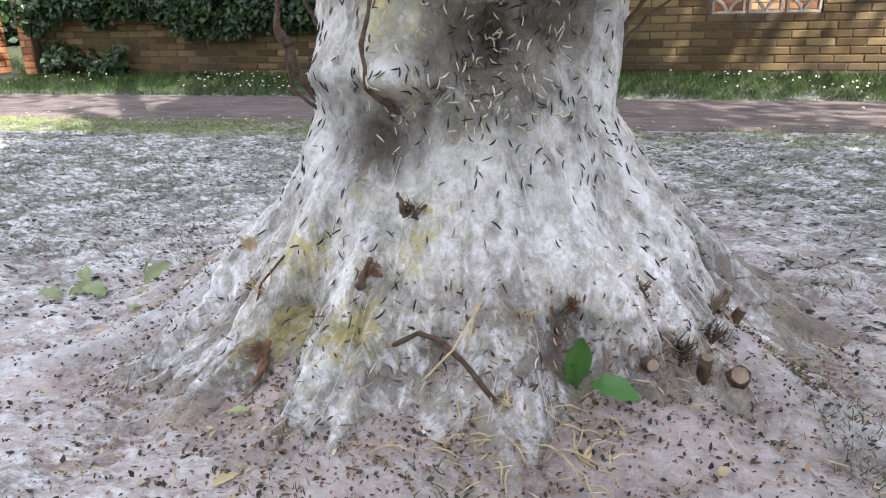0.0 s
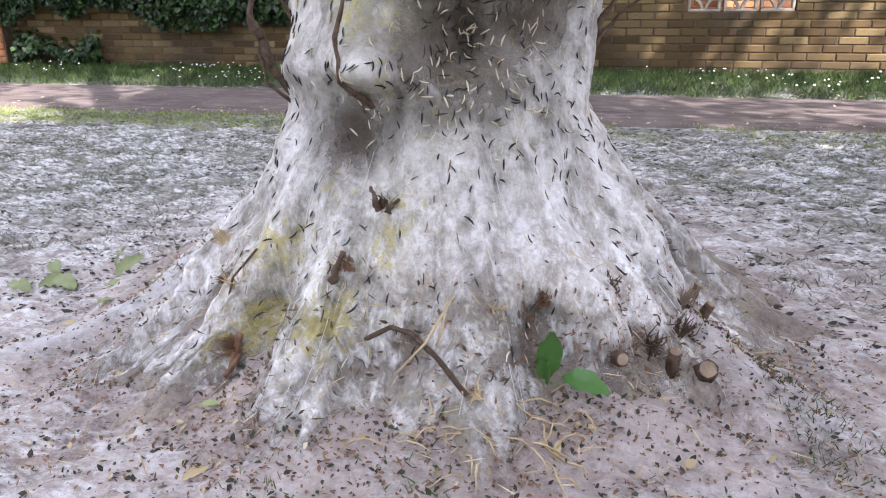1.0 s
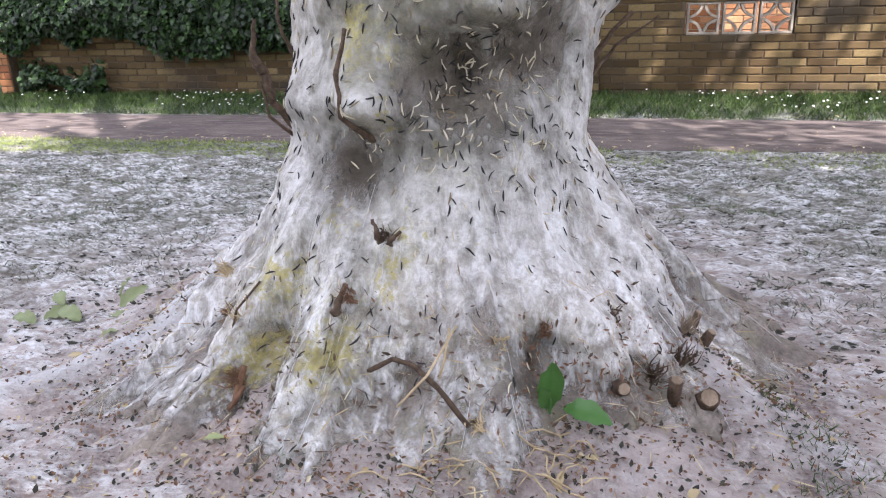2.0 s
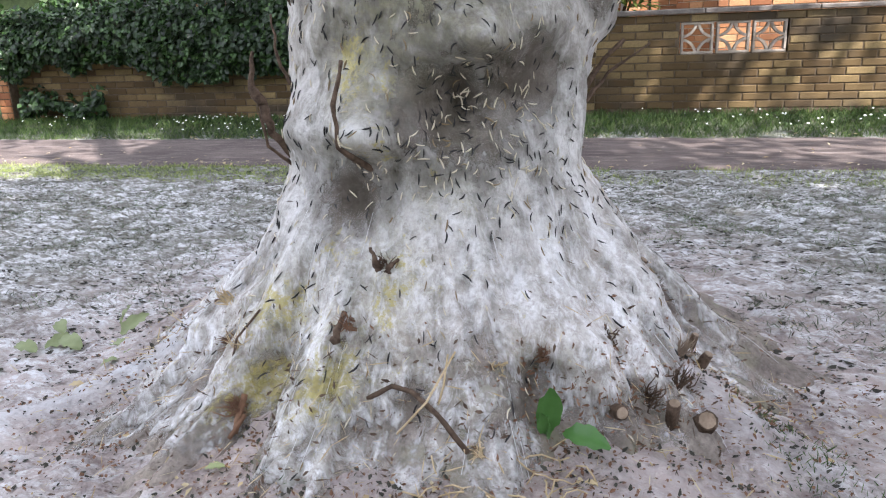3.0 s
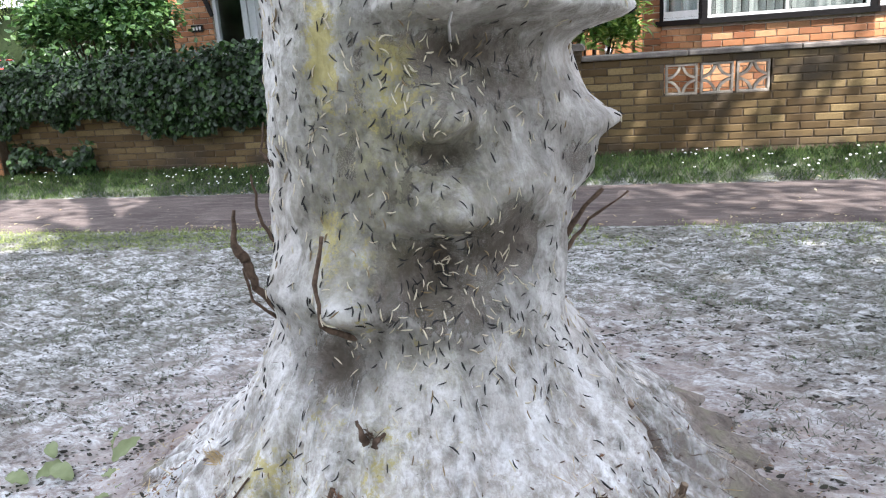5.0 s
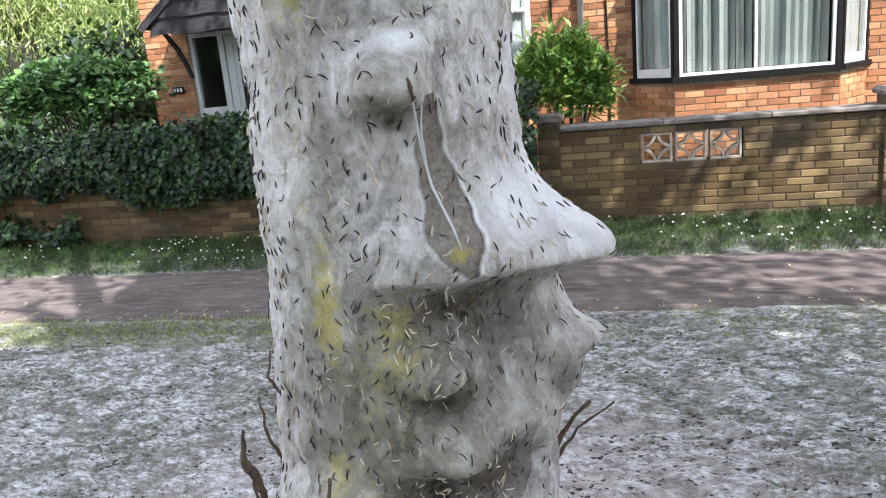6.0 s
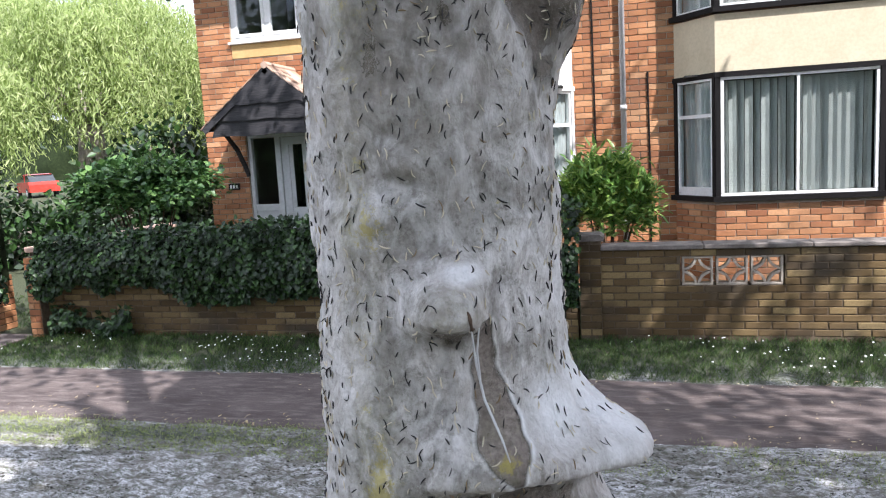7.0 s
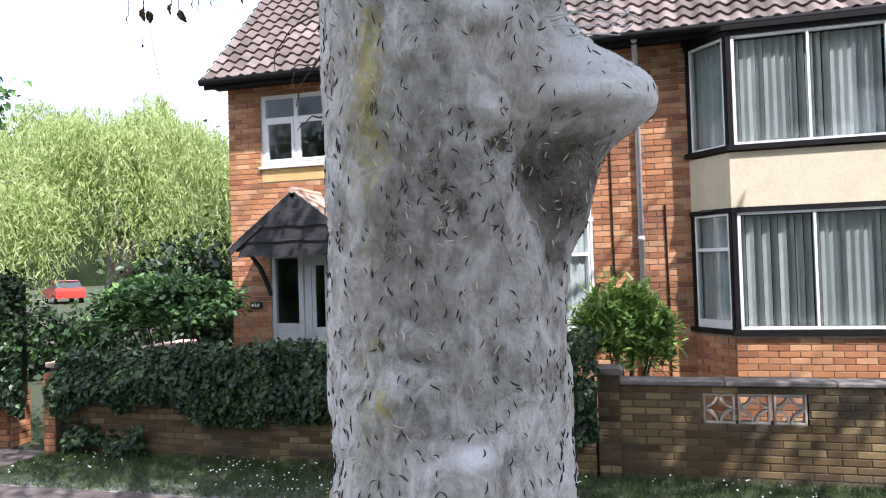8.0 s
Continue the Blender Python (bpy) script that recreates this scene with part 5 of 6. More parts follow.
# pale silk cords across the torn slit
for stem in (
    [(9, 1.60, 0.004), (13, 1.50, 0.012), (15, 1.43, 0.02), (19, 1.35, 0.012), (20, 1.31, 0.004)],
    [(13, 1.585, 0.004), (13.5, 1.53, 0.012), (14, 1.47, 0.018)],
    [(16, 1.26, 0.004), (17, 1.22, 0.006), (19, 1.19, 0.004)],
):
    tree_part("silk_cord", MB().tube(fit_to_trunk(stem, 0.002), [0.0015, 0.0026, 0.0032, 0.0026, 0.0015][: len(stem)], 6).mesh("silk_cord", STRAND, True), "white twisted silk cord")
# drawn-out threads of silk round the foot
cords = MB()
for k in range(45):
    a = tw_rnd.uniform(-110, 110)
    z = tw_rnd.uniform(0.18, 0.62)
    p, q = a + tw_rnd.uniform(-2, 2), z - tw_rnd.uniform(0.05, 0.16)
    cords.tube(fit_to_trunk([(a, z, 0.002), ((a + p) / 2, (z + q) / 2, 0.003 + tw_rnd.uniform(0, 0.005)), (p, q, 0.002)], 0.003), tw_rnd.uniform(0.0003, 0.0007), 3)
tagged(tree_part("silk_threads", cords.mesh("silk_threads", STRAND, True), "fine drawn threads of silk"), kind="stuff")

# ermine moth caterpillars on the silk, built as small bent slivers
N_FLECK = 3000
fa = rng.uniform(-115, 115, N_FLECK)
fzz = rng.uniform(0.16, 2.9, N_FLECK)
gather = [(12, 0.76, 22, 0.06), (30, 0.62, 14, 0.06), (-10, 0.68, 14, 0.04), (8, 1.15, 18, 0.05), (2, 2.2, 8, 0.08), (25, 2.36, 8, 0.04), (4, 0.74, 18, 0.10), (24, 1.12, 24, 0.06), (60, 2.3, 18, 0.12), (12, 0.66, 26, 0.07), (-5, 1.1, 20, 0.12), (10, 0.82, 20, 0.06), (30, 0.6, 16, 0.08), (-60, 1.4, 14, 0.4)]
for k in range(380):
    c = gather[k % len(gather)]
    fa[k], fzz[k] = c[0] + rng.normal() * c[2] * 0.7, c[1] + rng.normal() * c[3] * 0.8
base_p = trunk_point(np.radians(fa), fzz, 0.007)
e = 0.004
tz = trunk_point(np.radians(fa), fzz + e, 0.007) - base_p
ta = trunk_point(np.radians(fa) + 0.012, fzz, 0.007) - base_p
tz /= np.linalg.norm(tz, axis=1, keepdims=True)
ta /= np.linalg.norm(ta, axis=1, keepdims=True)
nn = np.cross(ta, tz)
nn /= np.linalg.norm(nn, axis=1, keepdims=True)
turn = rng.normal(0, 0.55, N_FLECK)
turn[:380] = rng.uniform(-1.6, 1.6, 380)
along = tz * np.cos(turn)[:, None] + ta * np.sin(turn)[:, None]
side = np.cross(along, nn)
ln, th = rng.uniform(0.013, 0.025, N_FLECK)[:, None], rng.uniform(0.0012, 0.0019, N_FLECK)[:, None]
bend = rng.normal(0, 0.10, N_FLECK)[:, None]
rings = []
for u, w in ((-0.5, 0.45), (-0.17, 1.0), (0.17, 1.0), (0.5, 0.45)):
    c = base_p + along * ln * u + side * ln * bend * (1 - 4 * u * u)
    rings += [c + side * th * w, c + nn * th * w * 1.2, c - side * th * w, c - nn * th * w]
fv = np.stack(rings, 1).reshape(-1, 3)
k = np.arange(N_FLECK)[:, None] * 16
ff = [k + [r * 4 + i, r * 4 + (i + 1) % 4, r * 4 + 4 + (i + 1) % 4, r * 4 + 4 + i] for r in range(3) for i in range(4)] + [k + [0, 3, 2, 1], k + [12, 13, 14, 15]]
me = array_mesh("caterpillar_flecks", fv, np.concatenate(ff), FLECK)
tagged(new("caterpillar_flecks", me), "dark and straw-coloured moth caterpillars on the silk", "debris", kind="stuff")

# ---- plants and litter at the foot of the tree ----


def big_leaf(name, base, way, up, length, width, material, parent=None, label="", curl=0.3, category=""):
    """A broad leaf with a sunk midrib and a waved edge."""
    base, way, up = Vector(base), Vector(way).normalized(), Vector(up)
    side = way.cross(up).normalized()
    up = side.cross(way)
    n, mb = 9, MB()
    vs = []
    for i in range(n):
        u = i / (n - 1)
        w = width / 2 * math.sin(math.pi * min(1, u * 0.92 + 0.05)) ** 0.8
        mid = base + way * length * u + up * length * curl * (u - u * u * 1.8)
        for s in (-1, -0.5, 0, 0.5, 1):
            vs.append(mid + side * w * s + up * (abs(s) * w * 0.35 + 0.11 * width * math.sin(u * 19 + s * 3) * abs(s)))
    fs = [(i * 5 + j, i * 5 + j + 1, i * 5 + j + 6, i * 5 + j + 5) for i in range(n - 1) for j in range(4)]
    me = mb.add(vs, fs).mesh(name, material, True)
    ob = new(name, me)
    ob.parent = parent
    return tagged(ob, label, category, "leaves fallen round the tree" if category else "")


def gz(x, y):
    return float(ground_z(np.array([x]), np.array([y]))[0])


def foot(a, z, out=0.004):
    """A place on the foot of the trunk, or on the soil where that lies higher."""
    p = trunk_point(np.array([radians(a)]), np.array([z]), out)[0]
    return Vector((p[0], p[1], max(p[2], gz(p[0], p[1]) + out)))


dk = foot(17, 0.19)
dock = thing("dock_plant", "small fresh green dock sprout at the foot of the trunk", "plant", dk)
toward = Vector((0.245, -0.97, 0))
big_leaf("leaf", (0, 0, 0), (0.05, -0.10, 1), (0.3, -1, 0.2), 0.105, 0.048, DOCK, dock, curl=-0.15)
big_leaf("leaf", (0.03, -0.012, 0.012), (0.9, -0.35, 0.05), (0.2, -0.6, 1), 0.085, 0.045, DOCK, dock, curl=0.25)
big_leaf("leaf", (0, 0, 0.0), (-0.15, -0.3, 0.8), (0.2, -1, 0.2), 0.05, 0.03, DOCK, dock, curl=0.1)
part("stem", MB().tube([(0, 0, -0.02), (0.004, -0.006, 0.02), (0.0, -0.01, 0.04)], 0.004, 6), DOCK, dock)


def stub(at, way, length, r, label):
    """A cut shoot: rough bark round a pale cut face."""
    s = thing("cut_stub", label, "tree stump", at, "cut shoots on the roots")
    way = Vector(way).normalized()
    part("bark", MB().tube([-way * 0.04, way * length * 0.5, way * length], [r * 1.2, r * 1.05, r], 10, 0.2, tw_rnd), DEADWOOD, s, smooth=True)
    part("cut_face", MB().tube([way * (length - 0.001), way * (length + 0.002)], [r * 0.86, r * 0.82], 10, 0.05, tw_rnd), CUTWOOD, s, "pale cut wood")


stub(foot(29.5, 0.215), toward + Vector((0.1, 0, 0.35)), 0.028, 0.013, "short round cut shoot with a pale face")
stub(foot(39, 0.175), (0.05, -0.35, 1), 0.045, 0.012, "upright cut shoot with ragged bark")
stub(foot(43, 0.165), (0.1, -0.7, 0.6), 0.026, 0.019, "thick cut shoot with a cracked pale face")
stub(foot(55, 0.205), (0.4, -0.2, 0.9), 0.03, 0.010, "broken cut shoot on a root")
stub(foot(58, 0.22), (0.3, -0.1, 1.0), 0.045, 0.008, "thin broken shoot on a root")
stub(foot(66, 0.37), (0.5, -0.1, 0.8), 0.025, 0.009, "thin broken shoot on a root")


def splinter_tuft(at, way, length, n, mat, label):
    """A ragged tuft: thin broken splinters that fan out from one root."""
    way, mb = Vector(way).normalized(), MB()
    for k in range(n * 2):
        d = (way + Vector([tw_rnd.gauss(0, 0.38) for _ in range(3)])).normalized()
        b = Vector([tw_rnd.uniform(-0.011, 0.011) for _ in range(3)])
        ln = length * tw_rnd.uniform(0.4, 1.0)
        bow = Vector([tw_rnd.gauss(0, 0.12) for _ in range(3)]) * ln
        r = tw_rnd.uniform(0.0006, 0.0018)
        mb.tube([b - d * 0.012, b + d * ln * 0.5 + bow, b + d * ln], [r * 1.3, r, r * 0.3], 5, 0.2, tw_rnd)
    ob = tagged(new("splinter_tuft", mb.mesh("splinter_tuft", mat)), label, "splinters", "tufts of splinters on the roots")
    ob.location = at


for a, z, way, ln, n, mat in ((20.5, 0.305, (0.1, -0.9, 0.5), 0.035, 26, RUST), (46, 0.21, (0.3, -0.3, 0.9), 0.05, 22, DEADWOOD), (38.5, 0.20, (0.1, -0.6, 0.9), 0.05, 20, DEADWOOD), (53, 0.22, (0.5, -0.2, 0.8), 0.05, 16, CUTWOOD), (36, 0.31, (0.2, -0.6, 0.7), 0.025, 14, DEADWOOD),
                              (-44, 0.19, (-0.3, -0.6, 0.8), 0.055, 16, RUST), (-57, 0.27, (-0.3, -0.6, 0.6), 0.04, 14, RUST), (-66, 0.34, (-0.5, -0.3, 0.9), 0.04, 14, STRAW), (-50, 0.29, (-0.2, -0.4, 1.0), 0.05, 8, STRAW), (-16, 0.465, (-0.1, -0.8, 0.8), 0.03, 14, DEADWOOD), (-22, 0.365, (0.0, -0.7, 0.9), 0.035, 14, RUST),
                              (4, 0.20, (0.2, -0.6, 0.3), 0.05, 10, STRAW), (10, 0.30, (0.2, -0.8, 0.4), 0.03, 12, STRAW), (63, 0.33, (0.5, -0.2, 0.8), 0.03, 12, DEADWOOD)):
    splinter_tuft(foot(a, z, 0.0), way, ln, n, mat, "ragged tuft of brown splinters on the silk-covered roots")

straws = [([foot(1.5, 0.335, 0.012), foot(-4, 0.27, 0.05), foot(-9.5, 0.205, 0.02)], 0.0022, STRAW, "long pale dry straw leaning on the bark"),
          ([foot(0, 0.33, 0.02), foot(-1, 0.29, 0.03), foot(-2, 0.26, 0.02)], 0.0018, STRAW, "short pale dry straw on the bark"),
          ([foot(-16, 0.25, 0.0), foot(-11, 0.278, 0.02), foot(-7, 0.274, 0.03), foot(-2, 0.25, 0.03), foot(2.5, 0.205, 0.01)], 0.005, DEADWOOD, "arched dark root loop at the foot of the trunk"),
          ([foot(-42, 0.155, 0.0), foot(-43, 0.19, 0.02), foot(-44, 0.215, 0.02)], 0.007, RUST, "splinter of rusty brown bark in the soil"),
          ([foot(-41, 0.15, 0.01), foot(-41.5, 0.18, 0.025)], 0.005, RUST, "splinter of rusty brown bark in the soil"),
          ([foot(-50, 0.27, 0.0), foot(-50, 0.31, 0.02), foot(-49, 0.36, 0.01)], 0.0025, DEADWOOD, "thin dead stem against the trunk")]
for pts, r, mat, lab in straws:
    tagged(new("dry_stem", MB().tube([p0.lerp(p1, k / 4) for p0, p1 in zip(pts, pts[1:]) for k in range(4)] + [pts[-1]], r, 6, 0.15, tw_rnd).mesh("dry_stem", mat, True)), lab, "stem")

for x, y, ln, wd, way, mat, lab in (
    (-1.30, 2.92, 0.16, 0.10, (-0.9, 0.3, 0.25), WILT, "wilted green weed leaf lying on the soil"), (-1.22, 3.0, 0.15, 0.09, (0.5, 0.6, 0.5), WILT, "wilted green weed leaf lying on the soil"),
    (-1.38, 3.0, 0.14, 0.10, (-0.4, -0.8, 0.15), WILT, "wilted green weed leaf lying on the soil"), (-1.28, 3.08, 0.12, 0.07, (0.3, 0.2, 0.9), WILT, "wilted green weed leaf standing up"),
    (-1.14, 2.80, 0.09, 0.05, (0.7, 0.5, 0.3), WILT, "wilted green leaf on the soil"), (-1.16, 2.70, 0.07, 0.04, (0.9, 0.1, 0.1), TAN_LEAF, "curled yellow dry leaf on the soil"),
    (0.155, 2.30, 0.055, 0.022, (-0.05, -0.5, -0.25), TAN_LEAF, "pale dry leaf on the soil"), (0.19, 2.34, 0.035, 0.022, (0.9, -0.2, 0.1), TAN_LEAF, "small tan dry leaf on the soil"),
) + (
    (0.12, 2.17, 0.05, 0.02, (0.9, 0.1, 0), TAN_LEAF, "narrow tan dry leaf on the soil"), (-0.45, 2.13, 0.07, 0.035, (0.5, 0.5, 0.2), TAN_LEAF, "curled pale dry leaf on the soil"),
    (-0.50, 2.28, 0.06, 0.035, (0.9, 0.2, 0.2), WILT, "pale green torn leaf on the soil"), (-0.60, 2.30, 0.07, 0.03, (0.3, 0.9, 0.2), TAN_LEAF, "pale torn leaf on the soil"),
    (-1.44, 2.90, 0.13, 0.09, (-0.8, 0.1, 0.2), WILT, "wilted green weed leaf lying on the soil"), (-1.20, 2.93, 0.10, 0.07, (0.8, -0.2, 0.2), WILT, "wilted green weed leaf lying on the soil"),
    (-1.46, 3.04, 0.12, 0.08, (-0.6, 0.5, 0.3), WILT, "wilted green weed leaf lying on the soil"), (-1.10, 2.84, 0.07, 0.04, (0.6, 0.6, 0.2), WILT, "wilted green leaf on the soil"),
    (0.36, 2.33, 0.035, 0.03, (0.3, 0.2, 0.2), TAN_LEAF, "small round dry leaf on the soil")):
    big_leaf("fallen_leaf", (x, y, gz(x, y) + 0.008), way, (0.3 * math.sin(x * 40), -0.2, 1), ln * 0.66, wd * 0.55, mat, None, lab, 0.2, "leaf")

# crumbs of bark, straw and soil in front of the trunk
N_LIT = 3600
la, lr = rng.uniform(-1.9, 1.9, N_LIT), 0.6 + np.abs(rng.normal(0, 0.28, N_LIT))
lx = AXIS[0] + lr * (np.sin(la) * ACROSS[0] - np.cos(la) * AWAY[0])
ly = AXIS[1] + lr * (np.sin(la) * ACROSS[1] - np.cos(la) * AWAY[1])


def settled(x, y):
    """The soil's height with its small lumps."""
    q = np.stack([x, y, np.zeros_like(x)], 1)
    near = np.exp(-((np.hypot(x - AXIS[0], y - AXIS[1]) / 1.0) ** 4))
    edge = np.clip(1 - np.minimum(np.abs(y - PATH_Y0), np.abs(y - PATH_Y1)) / 0.12, 0, 1)
    return ground_z(x, y) + (0.016 * fbm(q * (1, 1.5, 1), 8.5, 4, 3, 0.6) + 0.006 * fbm(q, 38, 2, 9, 0.6)) * (1 - 0.35 * near) * (1 - 0.85 * edge) - 0.014 * edge


def litter(name, x, y, size, mat, wide, lift, label, category, flatness=0.35):
    p = np.stack([x, y, settled(x, y) + lift], 1)
    w = unit(len(x)) * (1, 1, flatness)
    return tagged(new(name, leaves(name, p, w, unit(len(x)) * 0.5 + (0, 0, 1), size, mat, wide)), label, category, kind="stuff")


litter("bark_crumbs", lx[:1500], ly[:1500], rng.uniform(0.005, 0.016, 1500), RUST, 0.45, 0.004, "rusty crumbs of bark and soil", "litter")
litter("straw_bits", lx[1500:2600], ly[1500:2600], rng.uniform(0.015, 0.055, 1100), TAN_LEAF, 0.06, 0.005, "bits of dry straw on the soil", "litter")
litter("pale_chips", lx[2600:3000], ly[2600:3000], rng.uniform(0.006, 0.018, 400), TAN_LEAF, 0.6, 0.004, "small pale chips on the soil", "litter")
litter("dark_crumbs", lx[3000:], ly[3000:], rng.uniform(0.008, 0.022, 600), DEADWOOD, 0.25, 0.004, "dark twig ends on the soil", "litter")
sa, sr = rng.uniform(-1.5, 1.5, 4200), 0.58 + np.abs(rng.normal(0, 0.26, 4200))
sx = AXIS[0] + sr * (np.sin(sa) * ACROSS[0] - np.cos(sa) * AWAY[0])
sy = AXIS[1] + sr * (np.sin(sa) * ACROSS[1] - np.cos(sa) * AWAY[1])
litter("rusty_grit", sx[:2400], sy[:2400], rng.uniform(0.004, 0.012, 2400), RUST, 0.7, 0.003, "rusty grit and dry needles on the soil", "litter", 0.8)
litter("soil_grit", sx[2400:], sy[2400:], rng.uniform(0.005, 0.018, 1800), CLOD, 0.6, 0.003, "dark crumbs of damp soil", "litter", 0.8)
# crumbs and chips that cling to the flared foot of the trunk
ca = np.concatenate([rng.uniform(-105, 100, 1500), rng.normal(32, 14, 500)])
cz = np.concatenate([0.12 + np.abs(rng.normal(0, 0.14, 1500)), rng.normal(0.22, 0.05, 500).clip(0.1, 0.4)])
cp = trunk_point(np.radians(ca), cz, 0.008)
cn = cp - np.array([AXIS[0], AXIS[1], 0.1])
tagged(new("bark_chips", leaves("bark_chips", cp[:700], unit(700), cn[:700] + unit(700) * 0.2, rng.uniform(0.006, 0.02, 700), DEADWOOD, 0.35)), "dark chips of bark clinging to the foot of the trunk", "litter", kind="stuff")
tagged(new("rusty_chips", leaves("rusty_chips", cp[1400:], unit(600), cn[1400:] + unit(600) * 0.2, rng.uniform(0.005, 0.016, 600), RUST, 0.35)), "rusty chips of bark clinging to the foot of the trunk", "litter", kind="stuff")
fa2, fz2 = rng.uniform(-95, 90, 900), 0.14 + np.abs(rng.normal(0, 0.11, 900))
fp2 = trunk_point(np.radians(fa2), fz2, 0.009)
fn2 = fp2 - np.array([AXIS[0], AXIS[1], 0.1])
tagged(new("straw_fibres", leaves("straw_fibres", fp2[:520], unit(520) * (1, 1, 0.8) - (0, 0, 0.4), fn2[:520], rng.uniform(0.012, 0.05, 520), STRAW, 0.05)), "thin straw fibres caught on the foot of the trunk", "litter", kind="stuff")
tagged(new("dark_fibres", leaves("dark_fibres", fp2[520:], unit(380) * (1, 1, 0.8) - (0, 0, 0.4), fn2[520:], rng.uniform(0.010, 0.035, 380), DEADWOOD, 0.09)), "thin dark fibres caught on the foot of the trunk", "litter", kind="stuff")
wx, wy = rng.uniform(-5, 4, 420), np.concatenate([rng.normal(PATH_Y0 + 0.06, 0.07, 170), rng.normal(PATH_Y1 - 0.05, 0.06, 120), rng.uniform(PATH_Y0, PATH_Y1, 130)])
tagged(new("path_litter", leaves("path_litter", np.stack([wx, wy, np.full(420, 0.018)], 1), unit(420) * (1, 1, 0.15), unit(420) * 0.4 + (0, 0, 1), rng.uniform(0.012, 0.05, 420), TAN_LEAF, 0.3)), "dry leaf bits and twigs along the path", "litter", kind="stuff")
# a nest of thin roots
roots = MB()
for k in range(26):
    x, y = 0.06 + tw_rnd.gauss(0, 0.07), 2.27 + tw_rnd.gauss(0, 0.045)
    a = tw_rnd.uniform(0, 6.28)
    pts = []
    for i in range(6):
        pts.append((x, y, gz(x, y) + 0.012 + 0.012 * math.sin(i * 1.3 + k)))
        a += tw_rnd.uniform(-0.6, 0.6)
        x, y = x + 0.022 * math.cos(a), y + 0.014 * math.sin(a)
    roots.tube(pts, 0.0016, 4)
tagged(new("root_nest", roots.mesh("root_nest", STRAW, True)), "tangle of thin tan dead roots on the soil", "roots", kind="stuff")


def blades(name, x, y, size, mat, label, lean=0.5, wide=0.10):
    n = len(x)
    p = np.stack([x, y, settled(x, y) - 0.004], 1)
    w = unit(n) * (lean, lean, 0.0) + (0, 0, 1)
    return tagged(new(name, leaves(name, p, w, unit(n) + (0, -0.5, 0.2), size, mat, wide, 0.2, 0.12)), label, "grass", kind="stuff")


def scatter(n, x0, x1, y0, y1, scale, lim, seed):
    """Points in a field, kept where a noise is high."""
    x, y = rng.uniform(x0, x1, n), rng.uniform(y0, y1, n)
    keep = fbm(np.stack([x, y, x * 0], 1), scale, 3, seed) > lim
    return x[keep], y[keep]


x, y = scatter(30000, -4.2, 3.6, 1.75, 5.9, 5.0, -0.1, 107)
away = np.hypot(x - AXIS[0], y - AXIS[1]) > 0.75
x, y = x[away], y[away]
turn = rng.uniform(-0.5, 0.5, len(x)) + np.where(rng.random(len(x)) < 0.5, 0, math.pi)
clod_p = np.stack([x, y, settled(x, y) + 0.006], 1)
clod_w = np.stack([np.cos(turn), np.sin(turn), rng.normal(0, 0.15, len(x))], 1)
clod_s = (0.006 + np.abs(rng.normal(0, 0.012, len(x)))) * np.where(y < 2.7, 0.5, 1.0)
tagged(new("soil_clods", leaves("soil_clods", clod_p, clod_w, unit(len(x)) * 0.5 + (0, 0, 1), clod_s, CLOD, 0.55, -0.5, 0.1)), "small dark clods and dead grass showing through the silk", "soil", kind="stuff")
x, y = scatter(70000, -4.0, 3.4, 3.9, 6.0, 13.0, 0.42, 105)
blades("dark_grass_bits", x, y, rng.uniform(0.008, 0.022, len(x)), GRASS, "short dark grass poking through the silk", 1.3, 0.16)
# lawn blades, pale under silk, greener by the path and in a few tufts
x, y = scatter(52000, -4.2, 3.6, 3.2, 6.0, 3.0, 0.0, 101)
blades("silky_grass", x, y, rng.uniform(0.012, 0.034, len(x)), PALEGRASS, "short grey-green lawn grass matted by silk", 1.5, 0.14)
x, y = scatter(26000, -6.5, 4.0, 5.45, 6.06, 2.0, -0.25, 111)
keep = rng.random(len(x)) < np.clip(0.85 - 0.14 * (x + 2), 0.2, 1)
blades("path_edge_grass", x[keep], y[keep], rng.uniform(0.015, 0.04, keep.sum()), EDGEGRASS, "yellow-green worn grass along the path", 1.0, 0.10)
tx, ty = [], []
for cx, cy, r, n in ((1.30, 5.22, 0.09, 160), (0.67, 4.58, 0.10, 150), (0.55, 4.72, 0.07, 90), (0.80, 4.52, 0.06, 90), (0.1, 4.55, 0.06, 70), (1.0, 5.0, 0.07, 70), (1.75, 5.3, 0.1, 120), (1.1, 4.4, 0.05, 60), (1.9, 4.7, 0.08, 90), (-2.9, 4.5, 0.12, 130), (-2.4, 3.5, 0.10, 120), (0.62, 2.52, 0.06, 120), (0.56, 2.60, 0.05, 110), (0.60, 2.43, 0.03, 60), (0.05, 2.10, 0.06, 90), (-0.05, 2.16, 0.05, 60), (-0.28, 2.12, 0.04, 50), (-0.35, 2.28, 0.03, 50), (-1.9, 3.3, 0.1, 70), (1.5, 3.4, 0.08, 60)):
    tx.append(rng.normal(cx, r, n))
    ty.append(rng.normal(cy, r * 0.7, n))
tx, ty = np.concatenate(tx), np.concatenate(ty)
blades("green_tufts", tx, ty, rng.uniform(0.010, 0.030, len(tx)), GRASS, "small tufts of green grass and moss", 1.1, 0.09)
x, y = scatter(46000, -8.5, 7.0, 7.26, 8.42, 2.5, -0.6, 121)
keep = x > -6.52
x, y = x[keep], y[keep]
blades("verge_grass", x, y, rng.uniform(0.03, 0.085, len(x)), GRASS, "green grass verge along the garden wall", 0.9, 0.07)
